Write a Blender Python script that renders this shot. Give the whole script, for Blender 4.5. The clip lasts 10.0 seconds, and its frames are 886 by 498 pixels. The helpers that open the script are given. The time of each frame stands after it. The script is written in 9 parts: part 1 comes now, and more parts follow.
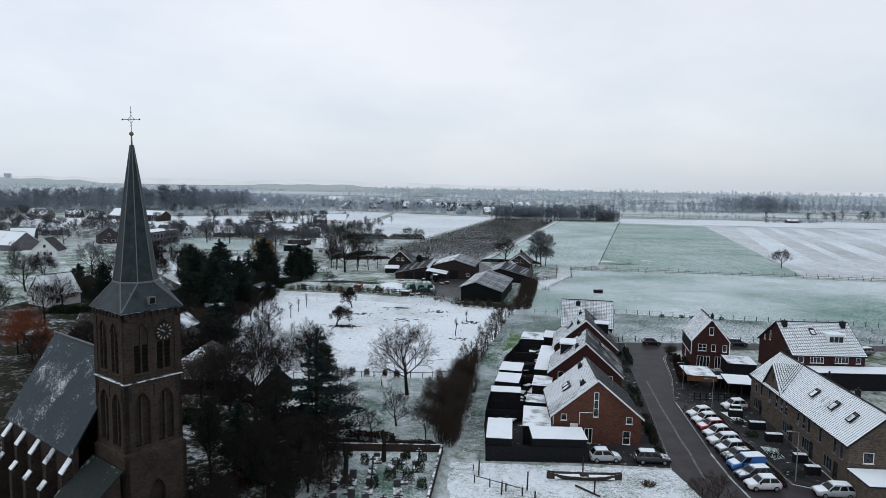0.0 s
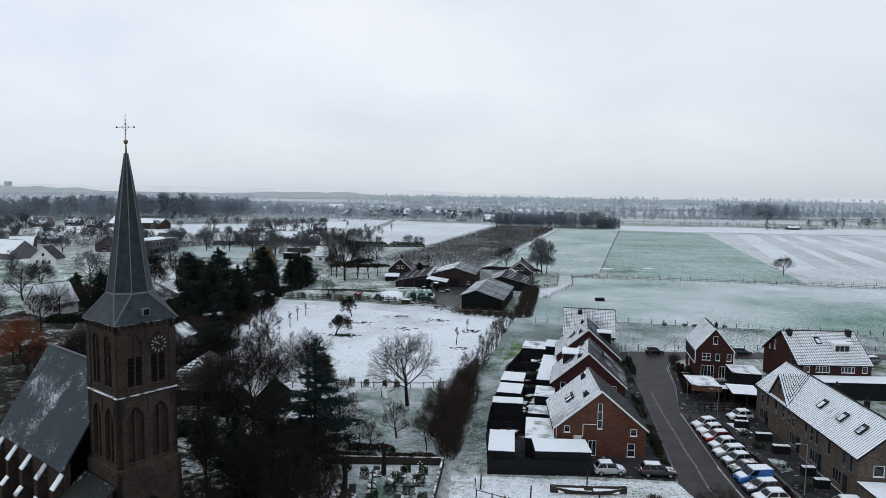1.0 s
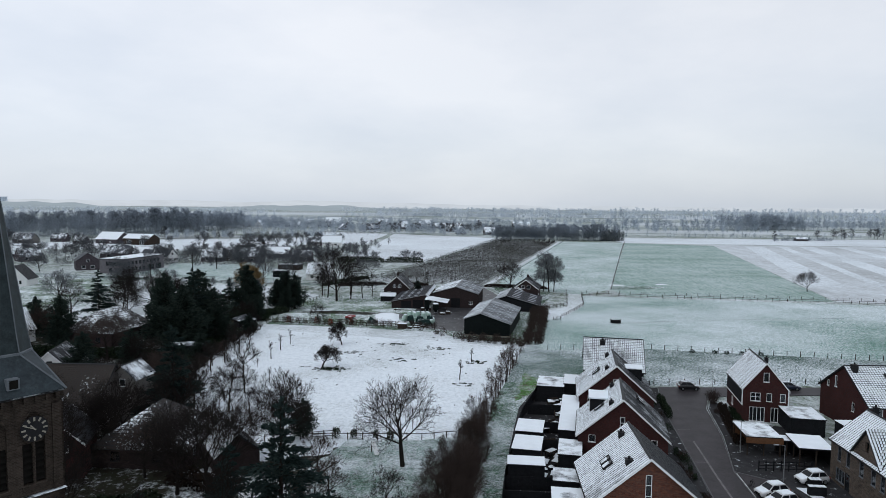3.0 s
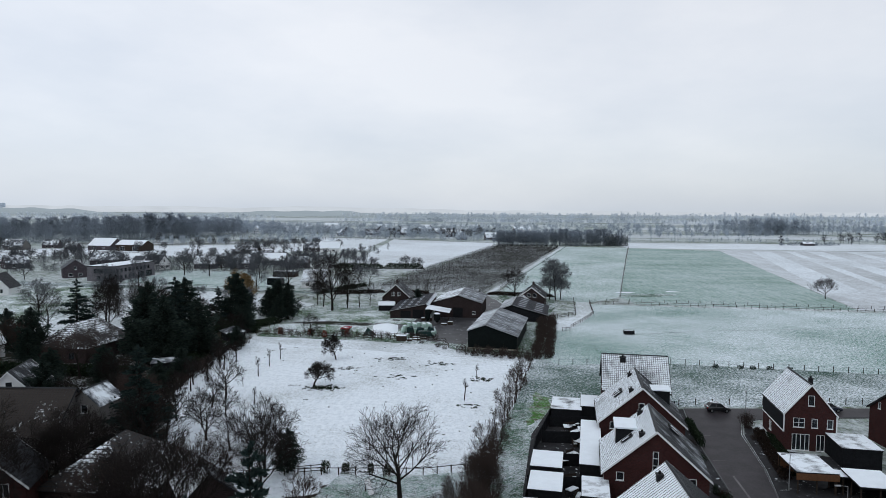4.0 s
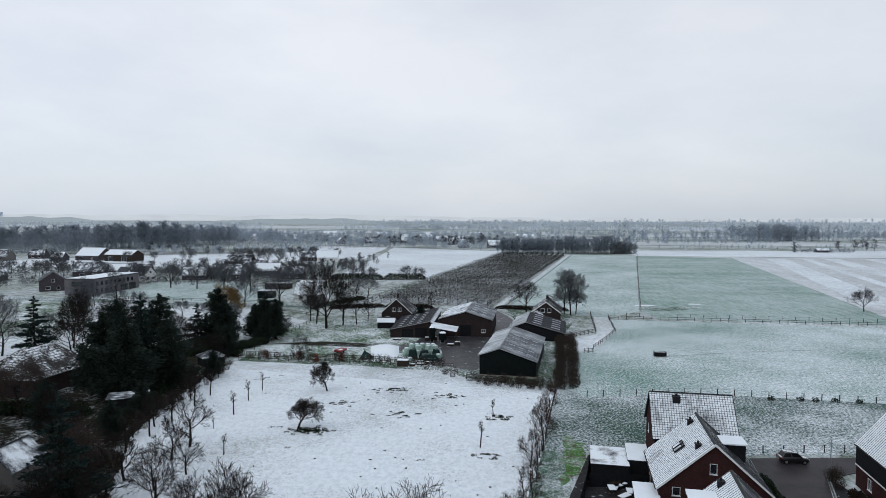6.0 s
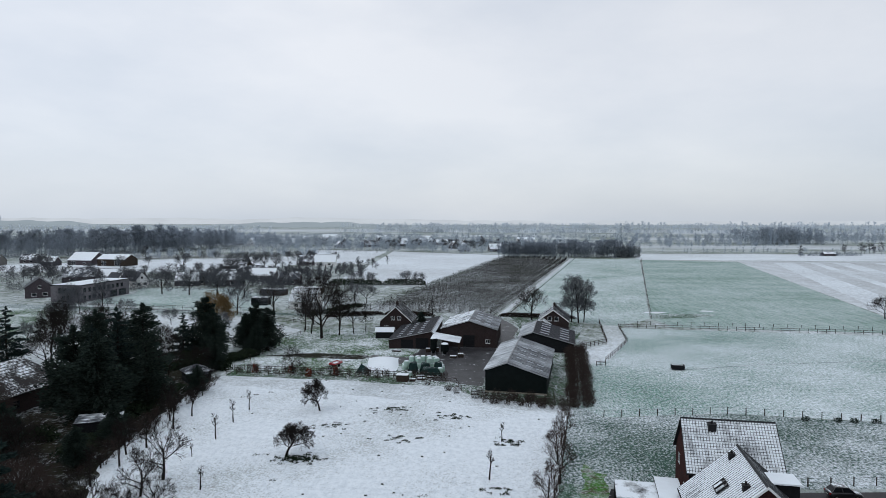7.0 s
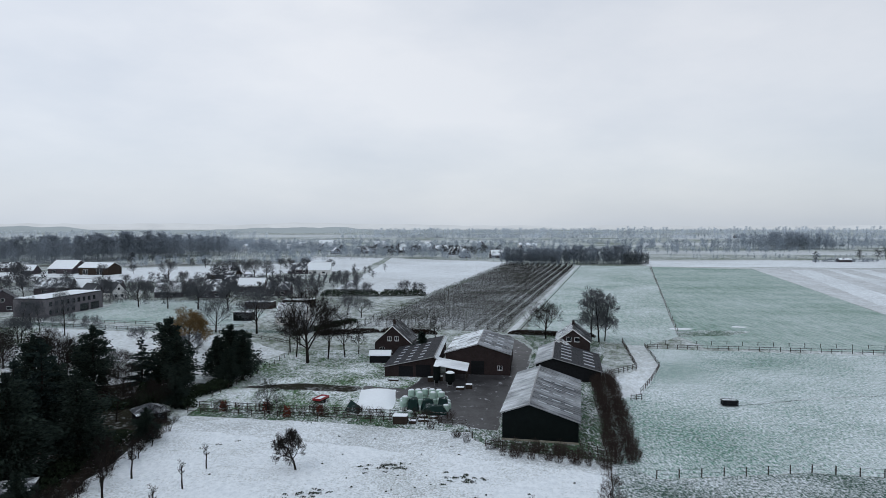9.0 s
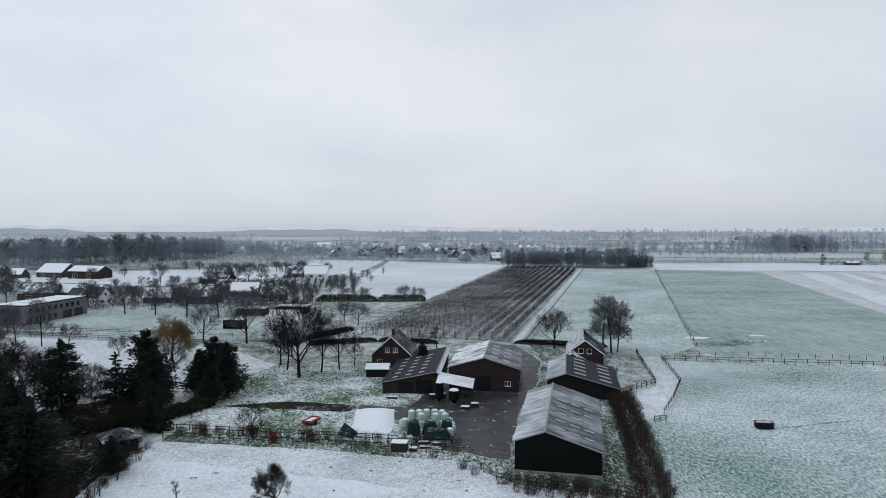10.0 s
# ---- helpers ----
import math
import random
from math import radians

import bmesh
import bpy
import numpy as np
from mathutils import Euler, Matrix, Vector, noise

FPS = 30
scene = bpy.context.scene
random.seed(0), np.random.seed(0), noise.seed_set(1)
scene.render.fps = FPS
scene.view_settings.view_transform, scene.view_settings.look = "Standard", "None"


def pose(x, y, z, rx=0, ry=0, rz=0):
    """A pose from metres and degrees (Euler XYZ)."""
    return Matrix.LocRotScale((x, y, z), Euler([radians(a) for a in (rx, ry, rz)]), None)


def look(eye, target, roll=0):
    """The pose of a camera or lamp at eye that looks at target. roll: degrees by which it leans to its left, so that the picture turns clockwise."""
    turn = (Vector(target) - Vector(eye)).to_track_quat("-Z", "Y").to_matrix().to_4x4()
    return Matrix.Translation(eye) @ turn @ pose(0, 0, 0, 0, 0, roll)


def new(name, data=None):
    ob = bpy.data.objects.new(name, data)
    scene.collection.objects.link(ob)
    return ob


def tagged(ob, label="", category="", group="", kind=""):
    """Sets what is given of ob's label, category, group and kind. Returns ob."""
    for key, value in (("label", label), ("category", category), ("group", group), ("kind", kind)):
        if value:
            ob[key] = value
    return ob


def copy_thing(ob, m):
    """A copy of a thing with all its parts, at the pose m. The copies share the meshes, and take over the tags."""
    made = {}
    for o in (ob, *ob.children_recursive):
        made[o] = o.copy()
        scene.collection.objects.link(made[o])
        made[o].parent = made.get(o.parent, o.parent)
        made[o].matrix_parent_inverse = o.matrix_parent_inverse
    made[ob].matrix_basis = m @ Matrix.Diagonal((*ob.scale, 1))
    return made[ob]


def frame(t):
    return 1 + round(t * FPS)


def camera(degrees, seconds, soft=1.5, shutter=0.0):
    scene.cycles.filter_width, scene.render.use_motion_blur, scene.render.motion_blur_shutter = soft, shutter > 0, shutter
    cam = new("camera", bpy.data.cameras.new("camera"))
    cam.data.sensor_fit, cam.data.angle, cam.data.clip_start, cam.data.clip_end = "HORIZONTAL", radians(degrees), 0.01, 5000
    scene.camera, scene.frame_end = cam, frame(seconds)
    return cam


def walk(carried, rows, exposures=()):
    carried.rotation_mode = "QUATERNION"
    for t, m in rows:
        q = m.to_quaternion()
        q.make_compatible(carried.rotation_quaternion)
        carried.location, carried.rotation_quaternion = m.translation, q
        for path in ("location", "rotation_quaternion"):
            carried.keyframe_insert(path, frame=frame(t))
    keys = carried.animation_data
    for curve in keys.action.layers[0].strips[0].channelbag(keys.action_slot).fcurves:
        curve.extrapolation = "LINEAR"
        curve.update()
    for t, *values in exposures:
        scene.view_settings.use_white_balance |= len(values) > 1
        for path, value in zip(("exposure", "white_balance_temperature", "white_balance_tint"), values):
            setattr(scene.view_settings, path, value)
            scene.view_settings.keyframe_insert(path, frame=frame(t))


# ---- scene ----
cam = camera(68.2, 10.0, soft=0.55)
PATH = [
    (0, (4.104, -1.488, 34.44), (4.099, 0.502, 34.239), 1.0),
    (0.5, (4.072, -1.511, 34.448), (4.066, 0.48, 34.257), 1.0),
    (1, (4.031, -0.149, 34.534), (4.025, 1.843, 34.355), 0.9),
    (1.5, (3.939, 2.993, 34.687), (3.935, 4.985, 34.517), 0.8),
    (2, (3.916, 8.266, 34.775), (3.913, 10.259, 34.617), 0.7),
    (2.5, (3.739, 12.882, 34.752), (3.737, 14.877, 34.602), 0.6),
    (4, (3.026, 29.971, 34.093), (3.024, 31.967, 33.968), 0.4),
    (4.5, (2.578, 34.798, 34.134), (2.578, 36.794, 34.013), 0.3),
    (5, (2.149, 40.739, 34.047), (2.148, 42.736, 33.932), 0.3),
    (5.5, (1.835, 45.348, 33.894), (1.832, 47.345, 33.785), 0.2),
    (7, (0.897, 60.698, 33.97), (0.895, 62.695, 33.877), 0.1),
    (7.5, (0.691, 65.417, 34.124), (0.689, 67.415, 34.034), 0.0),
    (8, (0.337, 72.24, 34.263), (0.337, 74.238, 34.178), 0.0),
    (8.5, (-0.018, 77.914, 34.219), (-0.017, 79.913, 34.138), -0.0),
    (9, (-0.419, 84.682, 34.371), (-0.417, 86.68, 34.293), -0.0),
    (9.5, (-0.761, 90.27, 34.502), (-0.757, 92.268, 34.426), -0.0),
    (10, (-1.281, 96.681, 34.589), (-1.275, 98.679, 34.517), -0.0),
]
walk(cam, [(t, look(e, g, r)) for t, e, g, r in PATH], [(0, 0.08), (2.5, 0.06), (5, 0.01), (8.5, -0.05), (10, -0.07)])

# ---- world, sun, exposure ----
scene.view_settings.exposure = 0.0


def ramp(nt, fac, stops, mode="LINEAR"):
    n = nt.nodes.new("ShaderNodeValToRGB")
    n.color_ramp.interpolation = mode
    el = n.color_ramp.elements
    while len(el) < len(stops):
        el.new(0.5)
    for e, (p, c) in zip(el, stops):
        e.position = p
        e.color = (*c, 1) if len(c) == 3 else c
    nt.links.new(fac, n.inputs[0])
    return n.outputs[0]


def grey(*v):
    return [(p, (a, a, a)) for p, a in v]


def mix(nt, fac, a, b, kind="MIX"):
    n = nt.nodes.new("ShaderNodeMix")
    n.data_type, n.blend_type = "RGBA", kind
    for sock, val in ((n.inputs[0], fac), (n.inputs[6], a), (n.inputs[7], b)):
        if isinstance(val, bpy.types.NodeSocket):
            nt.links.new(val, sock)
        elif isinstance(val, (int, float)):
            sock.default_value = val if sock.type == "VALUE" else (val, val, val, 1)
        else:
            sock.default_value = (*val, 1)
    return n.outputs[2]


def calc(nt, op, a, b=0.0, c=0.0, clamp=False):
    n = nt.nodes.new("ShaderNodeMath")
    n.operation, n.use_clamp = op, clamp
    for sock, val in zip(n.inputs, (a, b, c)):
        if isinstance(val, bpy.types.NodeSocket):
            nt.links.new(val, sock)
        else:
            sock.default_value = val
    return n.outputs[0]


def mapped(nt, scale=(1, 1, 1), space="Object", loc=(0, 0, 0), rot=(0, 0, 0)):
    tc = nt.nodes.new("ShaderNodeTexCoord")
    mp = nt.nodes.new("ShaderNodeMapping")
    mp.inputs["Scale"].default_value = scale
    mp.inputs["Location"].default_value = loc
    mp.inputs["Rotation"].default_value = rot
    nt.links.new(tc.outputs[space], mp.inputs[0])
    return mp.outputs[0]


def world_place(nt, scale=(1, 1, 1), rot=(0, 0, 0)):
    g = nt.nodes.new("ShaderNodeNewGeometry")
    mp = nt.nodes.new("ShaderNodeMapping")
    mp.inputs["Scale"].default_value = scale
    mp.inputs["Rotation"].default_value = rot
    nt.links.new(g.outputs["Position"], mp.inputs[0])
    return mp.outputs[0]


def noise_of(nt, vec, scale, detail=3.0, rough=0.55, out=0):
    n = nt.nodes.new("ShaderNodeTexNoise")
    n.inputs["Scale"].default_value = scale
    n.inputs["Detail"].default_value = detail
    n.inputs["Roughness"].default_value = rough
    nt.links.new(vec, n.inputs["Vector"])
    return n.outputs[out]


SUN_DIR = (-0.55, -0.35, 0.75)
world = bpy.data.worlds.new("overcast")
scene.world = world
world.use_nodes = True
wt = world.node_tree
wt.nodes.clear()
sky = wt.nodes.new("ShaderNodeTexSky")
sky.sky_type, sky.sun_disc = "NISHITA", False
sky.sun_elevation, sky.sun_rotation = math.asin(0.75), math.atan2(-0.55, -0.35)
sky_bg = wt.nodes.new("ShaderNodeBackground")
sky_bg.inputs[1].default_value = 0.02
wt.links.new(sky.outputs[0], sky_bg.inputs[0])
w_co = mapped(wt, (1, 1, 2.6), "Generated")
clouds = noise_of(wt, w_co, 1.6, 6, 0.55)
clouds_big = noise_of(wt, w_co, 0.7, 2, 0.5)
blend = calc(wt, "ADD", calc(wt, "MULTIPLY", clouds, 0.6), calc(wt, "MULTIPLY", clouds_big, 0.4))
cloud_col = ramp(wt, blend, [(0.32, (0.615, 0.68, 0.765)), (0.50, (0.745, 0.795, 0.865)), (0.66, (0.92, 0.945, 0.98))])
# brighter overhead than towards the horizon, as under a closed deck of cloud
sep = wt.nodes.new("ShaderNodeSeparateXYZ")
wt.links.new(mapped(wt, (1, 1, 1), "Generated"), sep.inputs[0])
rise = ramp(wt, sep.outputs[2], [(0.0, (0.86, 0.885, 0.925)), (0.05, (0.935, 0.935, 0.955)), (0.25, (0.985, 0.98, 0.99)), (0.7, (1.06, 1.06, 1.07))])
# the deck is a little thinner towards the west
west = ramp(wt, calc(wt, "ADD", calc(wt, "MULTIPLY", sep.outputs[0], 0.5), 0.5), grey((0.25, 1.06), (0.5, 0.965), (0.75, 0.89)))
rise = mix(wt, 1.0, rise, west, "MULTIPLY")
deck = wt.nodes.new("ShaderNodeBackground")
deck.inputs[1].default_value = 0.87
wt.links.new(mix(wt, 1.0, cloud_col, rise, "MULTIPLY"), deck.inputs[0])
both = wt.nodes.new("ShaderNodeAddShader")
w_out = wt.nodes.new("ShaderNodeOutputWorld")
wt.links.new(sky_bg.outputs[0], both.inputs[0])
wt.links.new(deck.outputs[0], both.inputs[1])
wt.links.new(both.outputs[0], w_out.inputs[0])

sun_data = bpy.data.lights.new("sun", "SUN")
sun_data.energy, sun_data.angle, sun_data.color = 0.3, radians(30), (1.0, 0.97, 0.93)
sun = new("sun", sun_data)
sun.matrix_world = look((0, 0, 0), (-SUN_DIR[0], -SUN_DIR[1], -SUN_DIR[2]))

# ---- materials ----
SNOW = (0.775, 0.83, 0.87)


def material(name, rough=0.85, spec=0.06, metal=0.0):
    m = bpy.data.materials.new(name)
    m.use_nodes = True
    b = m.node_tree.nodes["Principled BSDF"]
    b.inputs["Roughness"].default_value = rough
    b.inputs["Specular IOR Level"].default_value = spec
    b.inputs["Metallic"].default_value = metal
    return m, m.node_tree, b


def bump(nt, b, height, strength=0.4, distance=0.05):
    n = nt.nodes.new("ShaderNodeBump")
    n.inputs["Strength"].default_value = strength
    n.inputs["Distance"].default_value = distance
    nt.links.new(height, n.inputs["Height"])
    nt.links.new(n.outputs[0], b.inputs["Normal"])


def up_facing(nt):
    g = nt.nodes.new("ShaderNodeNewGeometry")
    s = nt.nodes.new("ShaderNodeSeparateXYZ")
    nt.links.new(g.outputs["Normal"], s.inputs[0])
    return s.outputs[2]


def snowy(nt, colour, cover, vec, scale=1.2, lo=0.35, hi=0.7):
    """Snow lies on upward faces, broken by noise; cover 0..1."""
    n = noise_of(nt, vec, scale, 5, 0.65)
    up = ramp(nt, up_facing(nt), grey((lo, 0), (hi, 1)))
    patch = ramp(nt, n, grey((max(0.0, 0.68 - 0.5 * cover), 0), (max(0.02, 0.80 - 0.5 * cover), 1)))
    f = calc(nt, "MULTIPLY", up, patch)
    return mix(nt, f, colour, SNOW), f


def plain(name, colour, rough=0.7, vary=0.25, scale=2.0, cover=0.0, metal=0.0, spec=0.06, bumpy=0.15, lo=0.35, hi=0.7, snow_scale=1.2):
    m, nt, b = material(name, rough, spec, metal)
    v = world_place(nt)
    n = noise_of(nt, v, scale, 5, 0.6)
    n2 = noise_of(nt, v, scale * 9, 3, 0.6)
    k = calc(nt, "ADD", calc(nt, "MULTIPLY", n, 0.65), calc(nt, "MULTIPLY", n2, 0.35))
    dark = tuple(c * (1 - vary) for c in colour)
    lite = tuple(min(1, c * (1 + vary)) for c in colour)
    col = ramp(nt, k, [(0.3, dark), (0.7, lite)])
    if cover:
        col, _ = snowy(nt, col, cover, v, snow_scale, lo, hi)
    nt.links.new(col, b.inputs["Base Color"])
    if bumpy:
        bump(nt, b, k, bumpy, 0.02)
    return m


def snow_ground(name, cover, grass=(0.07, 0.105, 0.05), soil=(0.09, 0.075, 0.055), fine=2.2, broad=0.06, streak=None, contrast=0.12, tuft=0.5, sown=None):
    """Grass under a thin fall of snow: fine tufts show through, more in broad patches."""
    m, nt, b = material(name, 0.9, 0.03)
    v = world_place(nt)
    u = world_place(nt, sown[0], (0, 0, sown[1])) if sown else v
    a = noise_of(nt, u, fine, 6, 0.75)
    a2 = noise_of(nt, u, fine * 0.28, 5, 0.7)
    c = noise_of(nt, v, broad, 4, 0.6)
    k = calc(nt, "ADD", calc(nt, "MULTIPLY", a, tuft), calc(nt, "MULTIPLY", a2, 0.7 - tuft))
    k = calc(nt, "ADD", k, calc(nt, "MULTIPLY", c, 0.3))
    if streak:
        w = noise_of(nt, world_place(nt, streak[0], (0, 0, streak[1])), 1.0, 3, 0.6)
        k = calc(nt, "ADD", calc(nt, "MULTIPLY", k, 0.86), calc(nt, "MULTIPLY", w, 0.14))
    mid = 0.5 + (0.5 - cover) * 0.30
    f = ramp(nt, k, grey((mid - contrast, 0), (mid + contrast, 1)))
    g = ramp(nt, noise_of(nt, v, 0.9, 4, 0.6), [(0.35, soil), (0.55, grass), (0.75, tuple(min(1, q * 1.5) for q in grass))])
    s = ramp(nt, noise_of(nt, u, 1.3, 6, 0.7), [(0.35, (0.62, 0.68, 0.725)), (0.58, SNOW)])
    nt.links.new(mix(nt, f, g, s), b.inputs["Base Color"])
    bump(nt, b, k, 0.5, 0.08)
    return m


def brick(name, c1, c2, mortar, cover=0.0, scale=1.0, dirt=0.35):
    m, nt, b = material(name, 0.88, 0.05)
    g = nt.nodes.new("ShaderNodeTexCoord")
    sp = nt.nodes.new("ShaderNodeSeparateXYZ")
    nt.links.new(g.outputs["Object"], sp.inputs[0])
    cb = nt.nodes.new("ShaderNodeCombineXYZ")
    nt.links.new(calc(nt, "ADD", sp.outputs[0], sp.outputs[1]), cb.inputs[0])
    nt.links.new(sp.outputs[2], cb.inputs[1])
    t = nt.nodes.new("ShaderNodeTexBrick")
    t.inputs["Scale"].default_value = 1.0
    t.inputs["Brick Width"].default_value = 0.22 * scale
    t.inputs["Row Height"].default_value = 0.065 * scale
    t.inputs["Mortar Size"].default_value = 0.008 * scale
    t.inputs["Color1"].default_value = (*c1, 1)
    t.inputs["Color2"].default_value = (*c2, 1)
    t.inputs["Mortar"].default_value = (*mortar, 1)
    nt.links.new(cb.outputs[0], t.inputs["Vector"])
    v = world_place(nt)
    d = noise_of(nt, v, 0.5, 5, 0.65)
    fine = noise_of(nt, v, 5.0, 4, 0.7)
    k = ramp(nt, calc(nt, "ADD", calc(nt, "MULTIPLY", d, 0.5), calc(nt, "MULTIPLY", fine, 0.5)), grey((0.3, 1 - dirt), (0.7, 1 + dirt * 0.5)))
    col = mix(nt, 1.0, t.outputs[0], k, "MULTIPLY")
    if cover:
        col, _ = snowy(nt, col, cover, v)
    nt.links.new(col, b.inputs["Base Color"])
    bump(nt, b, t.outputs["Fac"], -0.3, 0.01)
    return m


def roof_sheet(name, colour, cover, streaks=True, rough=0.6, slope_scale=(0.35, 2.2, 1), broad=0.18, soft=0.07):
    """A roof partly under snow that has slid and thawed in streaks down the slope."""
    m, nt, b = material(name, rough, 0.12)
    v = mapped(nt, slope_scale)
    n = noise_of(nt, v, 1.0, 5, 0.6)
    big = noise_of(nt, world_place(nt), broad, 3, 0.55)
    grain = noise_of(nt, world_place(nt), 6.0, 3, 0.7)
    k = calc(nt, "ADD", calc(nt, "MULTIPLY", n, 0.4), calc(nt, "MULTIPLY", big, 0.45))
    k = calc(nt, "ADD", k, calc(nt, "MULTIPLY", grain, 0.15))
    mid = 0.5 + (0.5 - cover) * 0.34
    f = ramp(nt, k, grey((mid - soft, 0), (mid + soft, 1)))
    tile = ramp(nt, grain, [(0.3, tuple(c * 0.7 for c in colour)), (0.7, tuple(c * 1.3 for c in colour))])
    nt.links.new(mix(nt, f, tile, SNOW), b.inputs["Base Color"])
    nt.links.new(ramp(nt, f, grey((0, rough), (1, 0.9))), b.inputs["Roughness"])
    bump(nt, b, k, 0.25, 0.03)
    return m


def foliage(name, c1, c2, cover=0.0):
    m, nt, b = material(name, 0.85, 0.04)
    g = nt.nodes.new("ShaderNodeNewGeometry")
    col = ramp(nt, g.outputs["Random Per Island"], [(0.0, c1), (1.0, c2)])
    if cover:
        col, _ = snowy(nt, col, cover, world_place(nt), 1.5, 0.4, 0.8)
    nt.links.new(col, b.inputs["Base Color"])
    return m


def twiggy(name, colour):
    """Twigs with haze in their colour, which let light through and scatter it."""
    m, nt, b = material(name, 0.95, 0.0)
    v = world_place(nt)
    col = ramp(nt, noise_of(nt, v, 0.03, 3, 0.5), [(0.3, tuple(c * 0.85 for c in colour)), (0.7, tuple(c * 1.15 for c in colour))])
    nt.links.new(col, b.inputs["Base Color"])
    thin = nt.nodes.new("ShaderNodeBsdfTranslucent")
    nt.links.new(col, thin.inputs[0])
    both = nt.nodes.new("ShaderNodeMixShader")
    both.inputs[0].default_value = 0.5
    nt.links.new(b.outputs[0], both.inputs[1])
    nt.links.new(thin.outputs[0], both.inputs[2])
    out = [q for q in nt.nodes if q.type == "OUTPUT_MATERIAL"][0]
    nt.links.new(both.outputs[0], out.inputs[0])
    return m


def glassy(name, tint=(0.05, 0.06, 0.07), clear=0.6):
    m, nt, b = material(name, 0.04 if clear else 0.12, 0.5 if clear else 0.25)
    b.inputs["Base Color"].default_value = (*tint, 1)
    b.inputs["Transmission Weight"].default_value = clear
    b.inputs["IOR"].default_value = 1.45
    n = noise_of(nt, world_place(nt), 0.8, 2, 0.5)
    bump(nt, b, n, 0.05, 0.01)
    return m


def paint(name, colour, rough=0.3, cover=0.95):
    m, nt, b = material(name, rough, 0.5)
    b.inputs["Coat Weight"].default_value = 0.4
    v = world_place(nt)
    dirt = ramp(nt, noise_of(nt, v, 2.5, 4, 0.6), [(0.35, tuple(c * 0.8 for c in colour)), (0.7, colour)])
    col, f = snowy(nt, dirt, cover, v, 1.6, 0.72, 0.93)
    nt.links.new(col, b.inputs["Base Color"])
    nt.links.new(ramp(nt, f, grey((0, rough), (1, 0.9))), b.inputs["Roughness"])
    return m


M_GROUND = snow_ground("ground_snowy_farmland", 0.44, soil=(0.065, 0.075, 0.06), fine=1.1, broad=0.012, tuft=0.32, contrast=0.11, sown=((1, 0.6, 1), 0.25))
M_MEADOW = snow_ground("snow_meadow", 0.82, grass=(0.10, 0.13, 0.09), fine=3.4, broad=0.05, contrast=0.085, tuft=0.55, sown=((1, 0.7, 1), 0.15))
M_MEADOW_THIN = snow_ground("thin_meadow_snow", 0.70, grass=(0.09, 0.11, 0.09), soil=(0.07, 0.08, 0.07), fine=3.0, broad=0.06, contrast=0.10, tuft=0.55, sown=((1, 0.7, 1), 0.15))
M_PALE = snow_ground("pale_paddock", 0.86, fine=1.2, broad=0.025, contrast=0.2, sown=((1, 0.4, 1), 0.3))
M_GARDEN = snow_ground("garden_thin_snow", 0.46, grass=(0.055, 0.13, 0.085), soil=(0.05, 0.065, 0.05), fine=4.5, broad=0.12, contrast=0.075)
M_PLOT = snow_ground("plot_snow", 0.62, fine=5.0, broad=0.12, contrast=0.05)
M_MOSS = snow_ground("mossy_grass", 0.20, grass=(0.055, 0.15, 0.03), fine=2.6, broad=0.2)
M_ICE = plain("pond_ice", (0.62, 0.68, 0.72), 0.35, 0.15, 0.2, spec=0.3)
M_STRIP = snow_ground("grass_strip", 0.42, grass=(0.055, 0.12, 0.075), soil=(0.05, 0.07, 0.05), fine=4.5, broad=0.1, contrast=0.06)
M_PADDOCK = snow_ground("paddock_thin_snow", 0.51, grass=(0.066, 0.185, 0.13), soil=(0.055, 0.12, 0.09), fine=2.8, broad=0.02, contrast=0.085, tuft=0.62, sown=((1, 0.45, 1), 0.12))
M_ROUGH = snow_ground("rough_grass_thin_snow", 0.42, grass=(0.046, 0.092, 0.070), soil=(0.036, 0.066, 0.052), fine=2.8, broad=0.05, contrast=0.075, tuft=0.66, sown=((1, 0.6, 1), -0.2))
M_GREEN = snow_ground("green_field", 0.32, grass=(0.085, 0.20, 0.135), soil=(0.065, 0.135, 0.095), fine=1.2, broad=0.02, contrast=0.20, sown=((1, 0.12, 1), -0.30), streak=((0.012, 0.05, 1), -0.05))
M_LEFTFIELD = snow_ground("pasture_thin_snow", 0.50, grass=(0.075, 0.20, 0.13), soil=(0.06, 0.10, 0.07), fine=1.4, broad=0.03, contrast=0.18, sown=((1, 0.2, 1), -0.3))
M_PLOUGH = snow_ground("ploughed_field_snow", 0.74, grass=(0.10, 0.09, 0.07), fine=0.4, broad=0.01, streak=((0.14, 0.004, 1), -0.30), contrast=0.2)
M_ORCHFLOOR = snow_ground("orchard_floor", 0.31, grass=(0.05, 0.06, 0.045), soil=(0.05, 0.045, 0.038), fine=1.6, broad=0.03, contrast=0.12, sown=((1, 0.3, 1), -0.27))
M_WHITEFIELD = snow_ground("white_field", 0.95, grass=(0.12, 0.13, 0.12), fine=0.9, broad=0.012, contrast=0.20, sown=((1, 0.35, 1), -0.3))
M_FARFIELD = snow_ground("far_field_snow", 0.72, grass=(0.08, 0.10, 0.08), fine=0.3, broad=0.006, contrast=0.25)
M_FARMGRASS = snow_ground("farmyard_grass", 0.46, grass=(0.06, 0.125, 0.055), soil=(0.055, 0.07, 0.045), fine=2.4, broad=0.09, contrast=0.06, sown=((1, 0.4, 1), 0.2))
M_BARNGRASS = snow_ground("barn_side_grass", 0.36, grass=(0.05, 0.10, 0.055), soil=(0.05, 0.055, 0.04), fine=2.6, broad=0.08, contrast=0.06, sown=((1, 0.4, 1), 0.1))
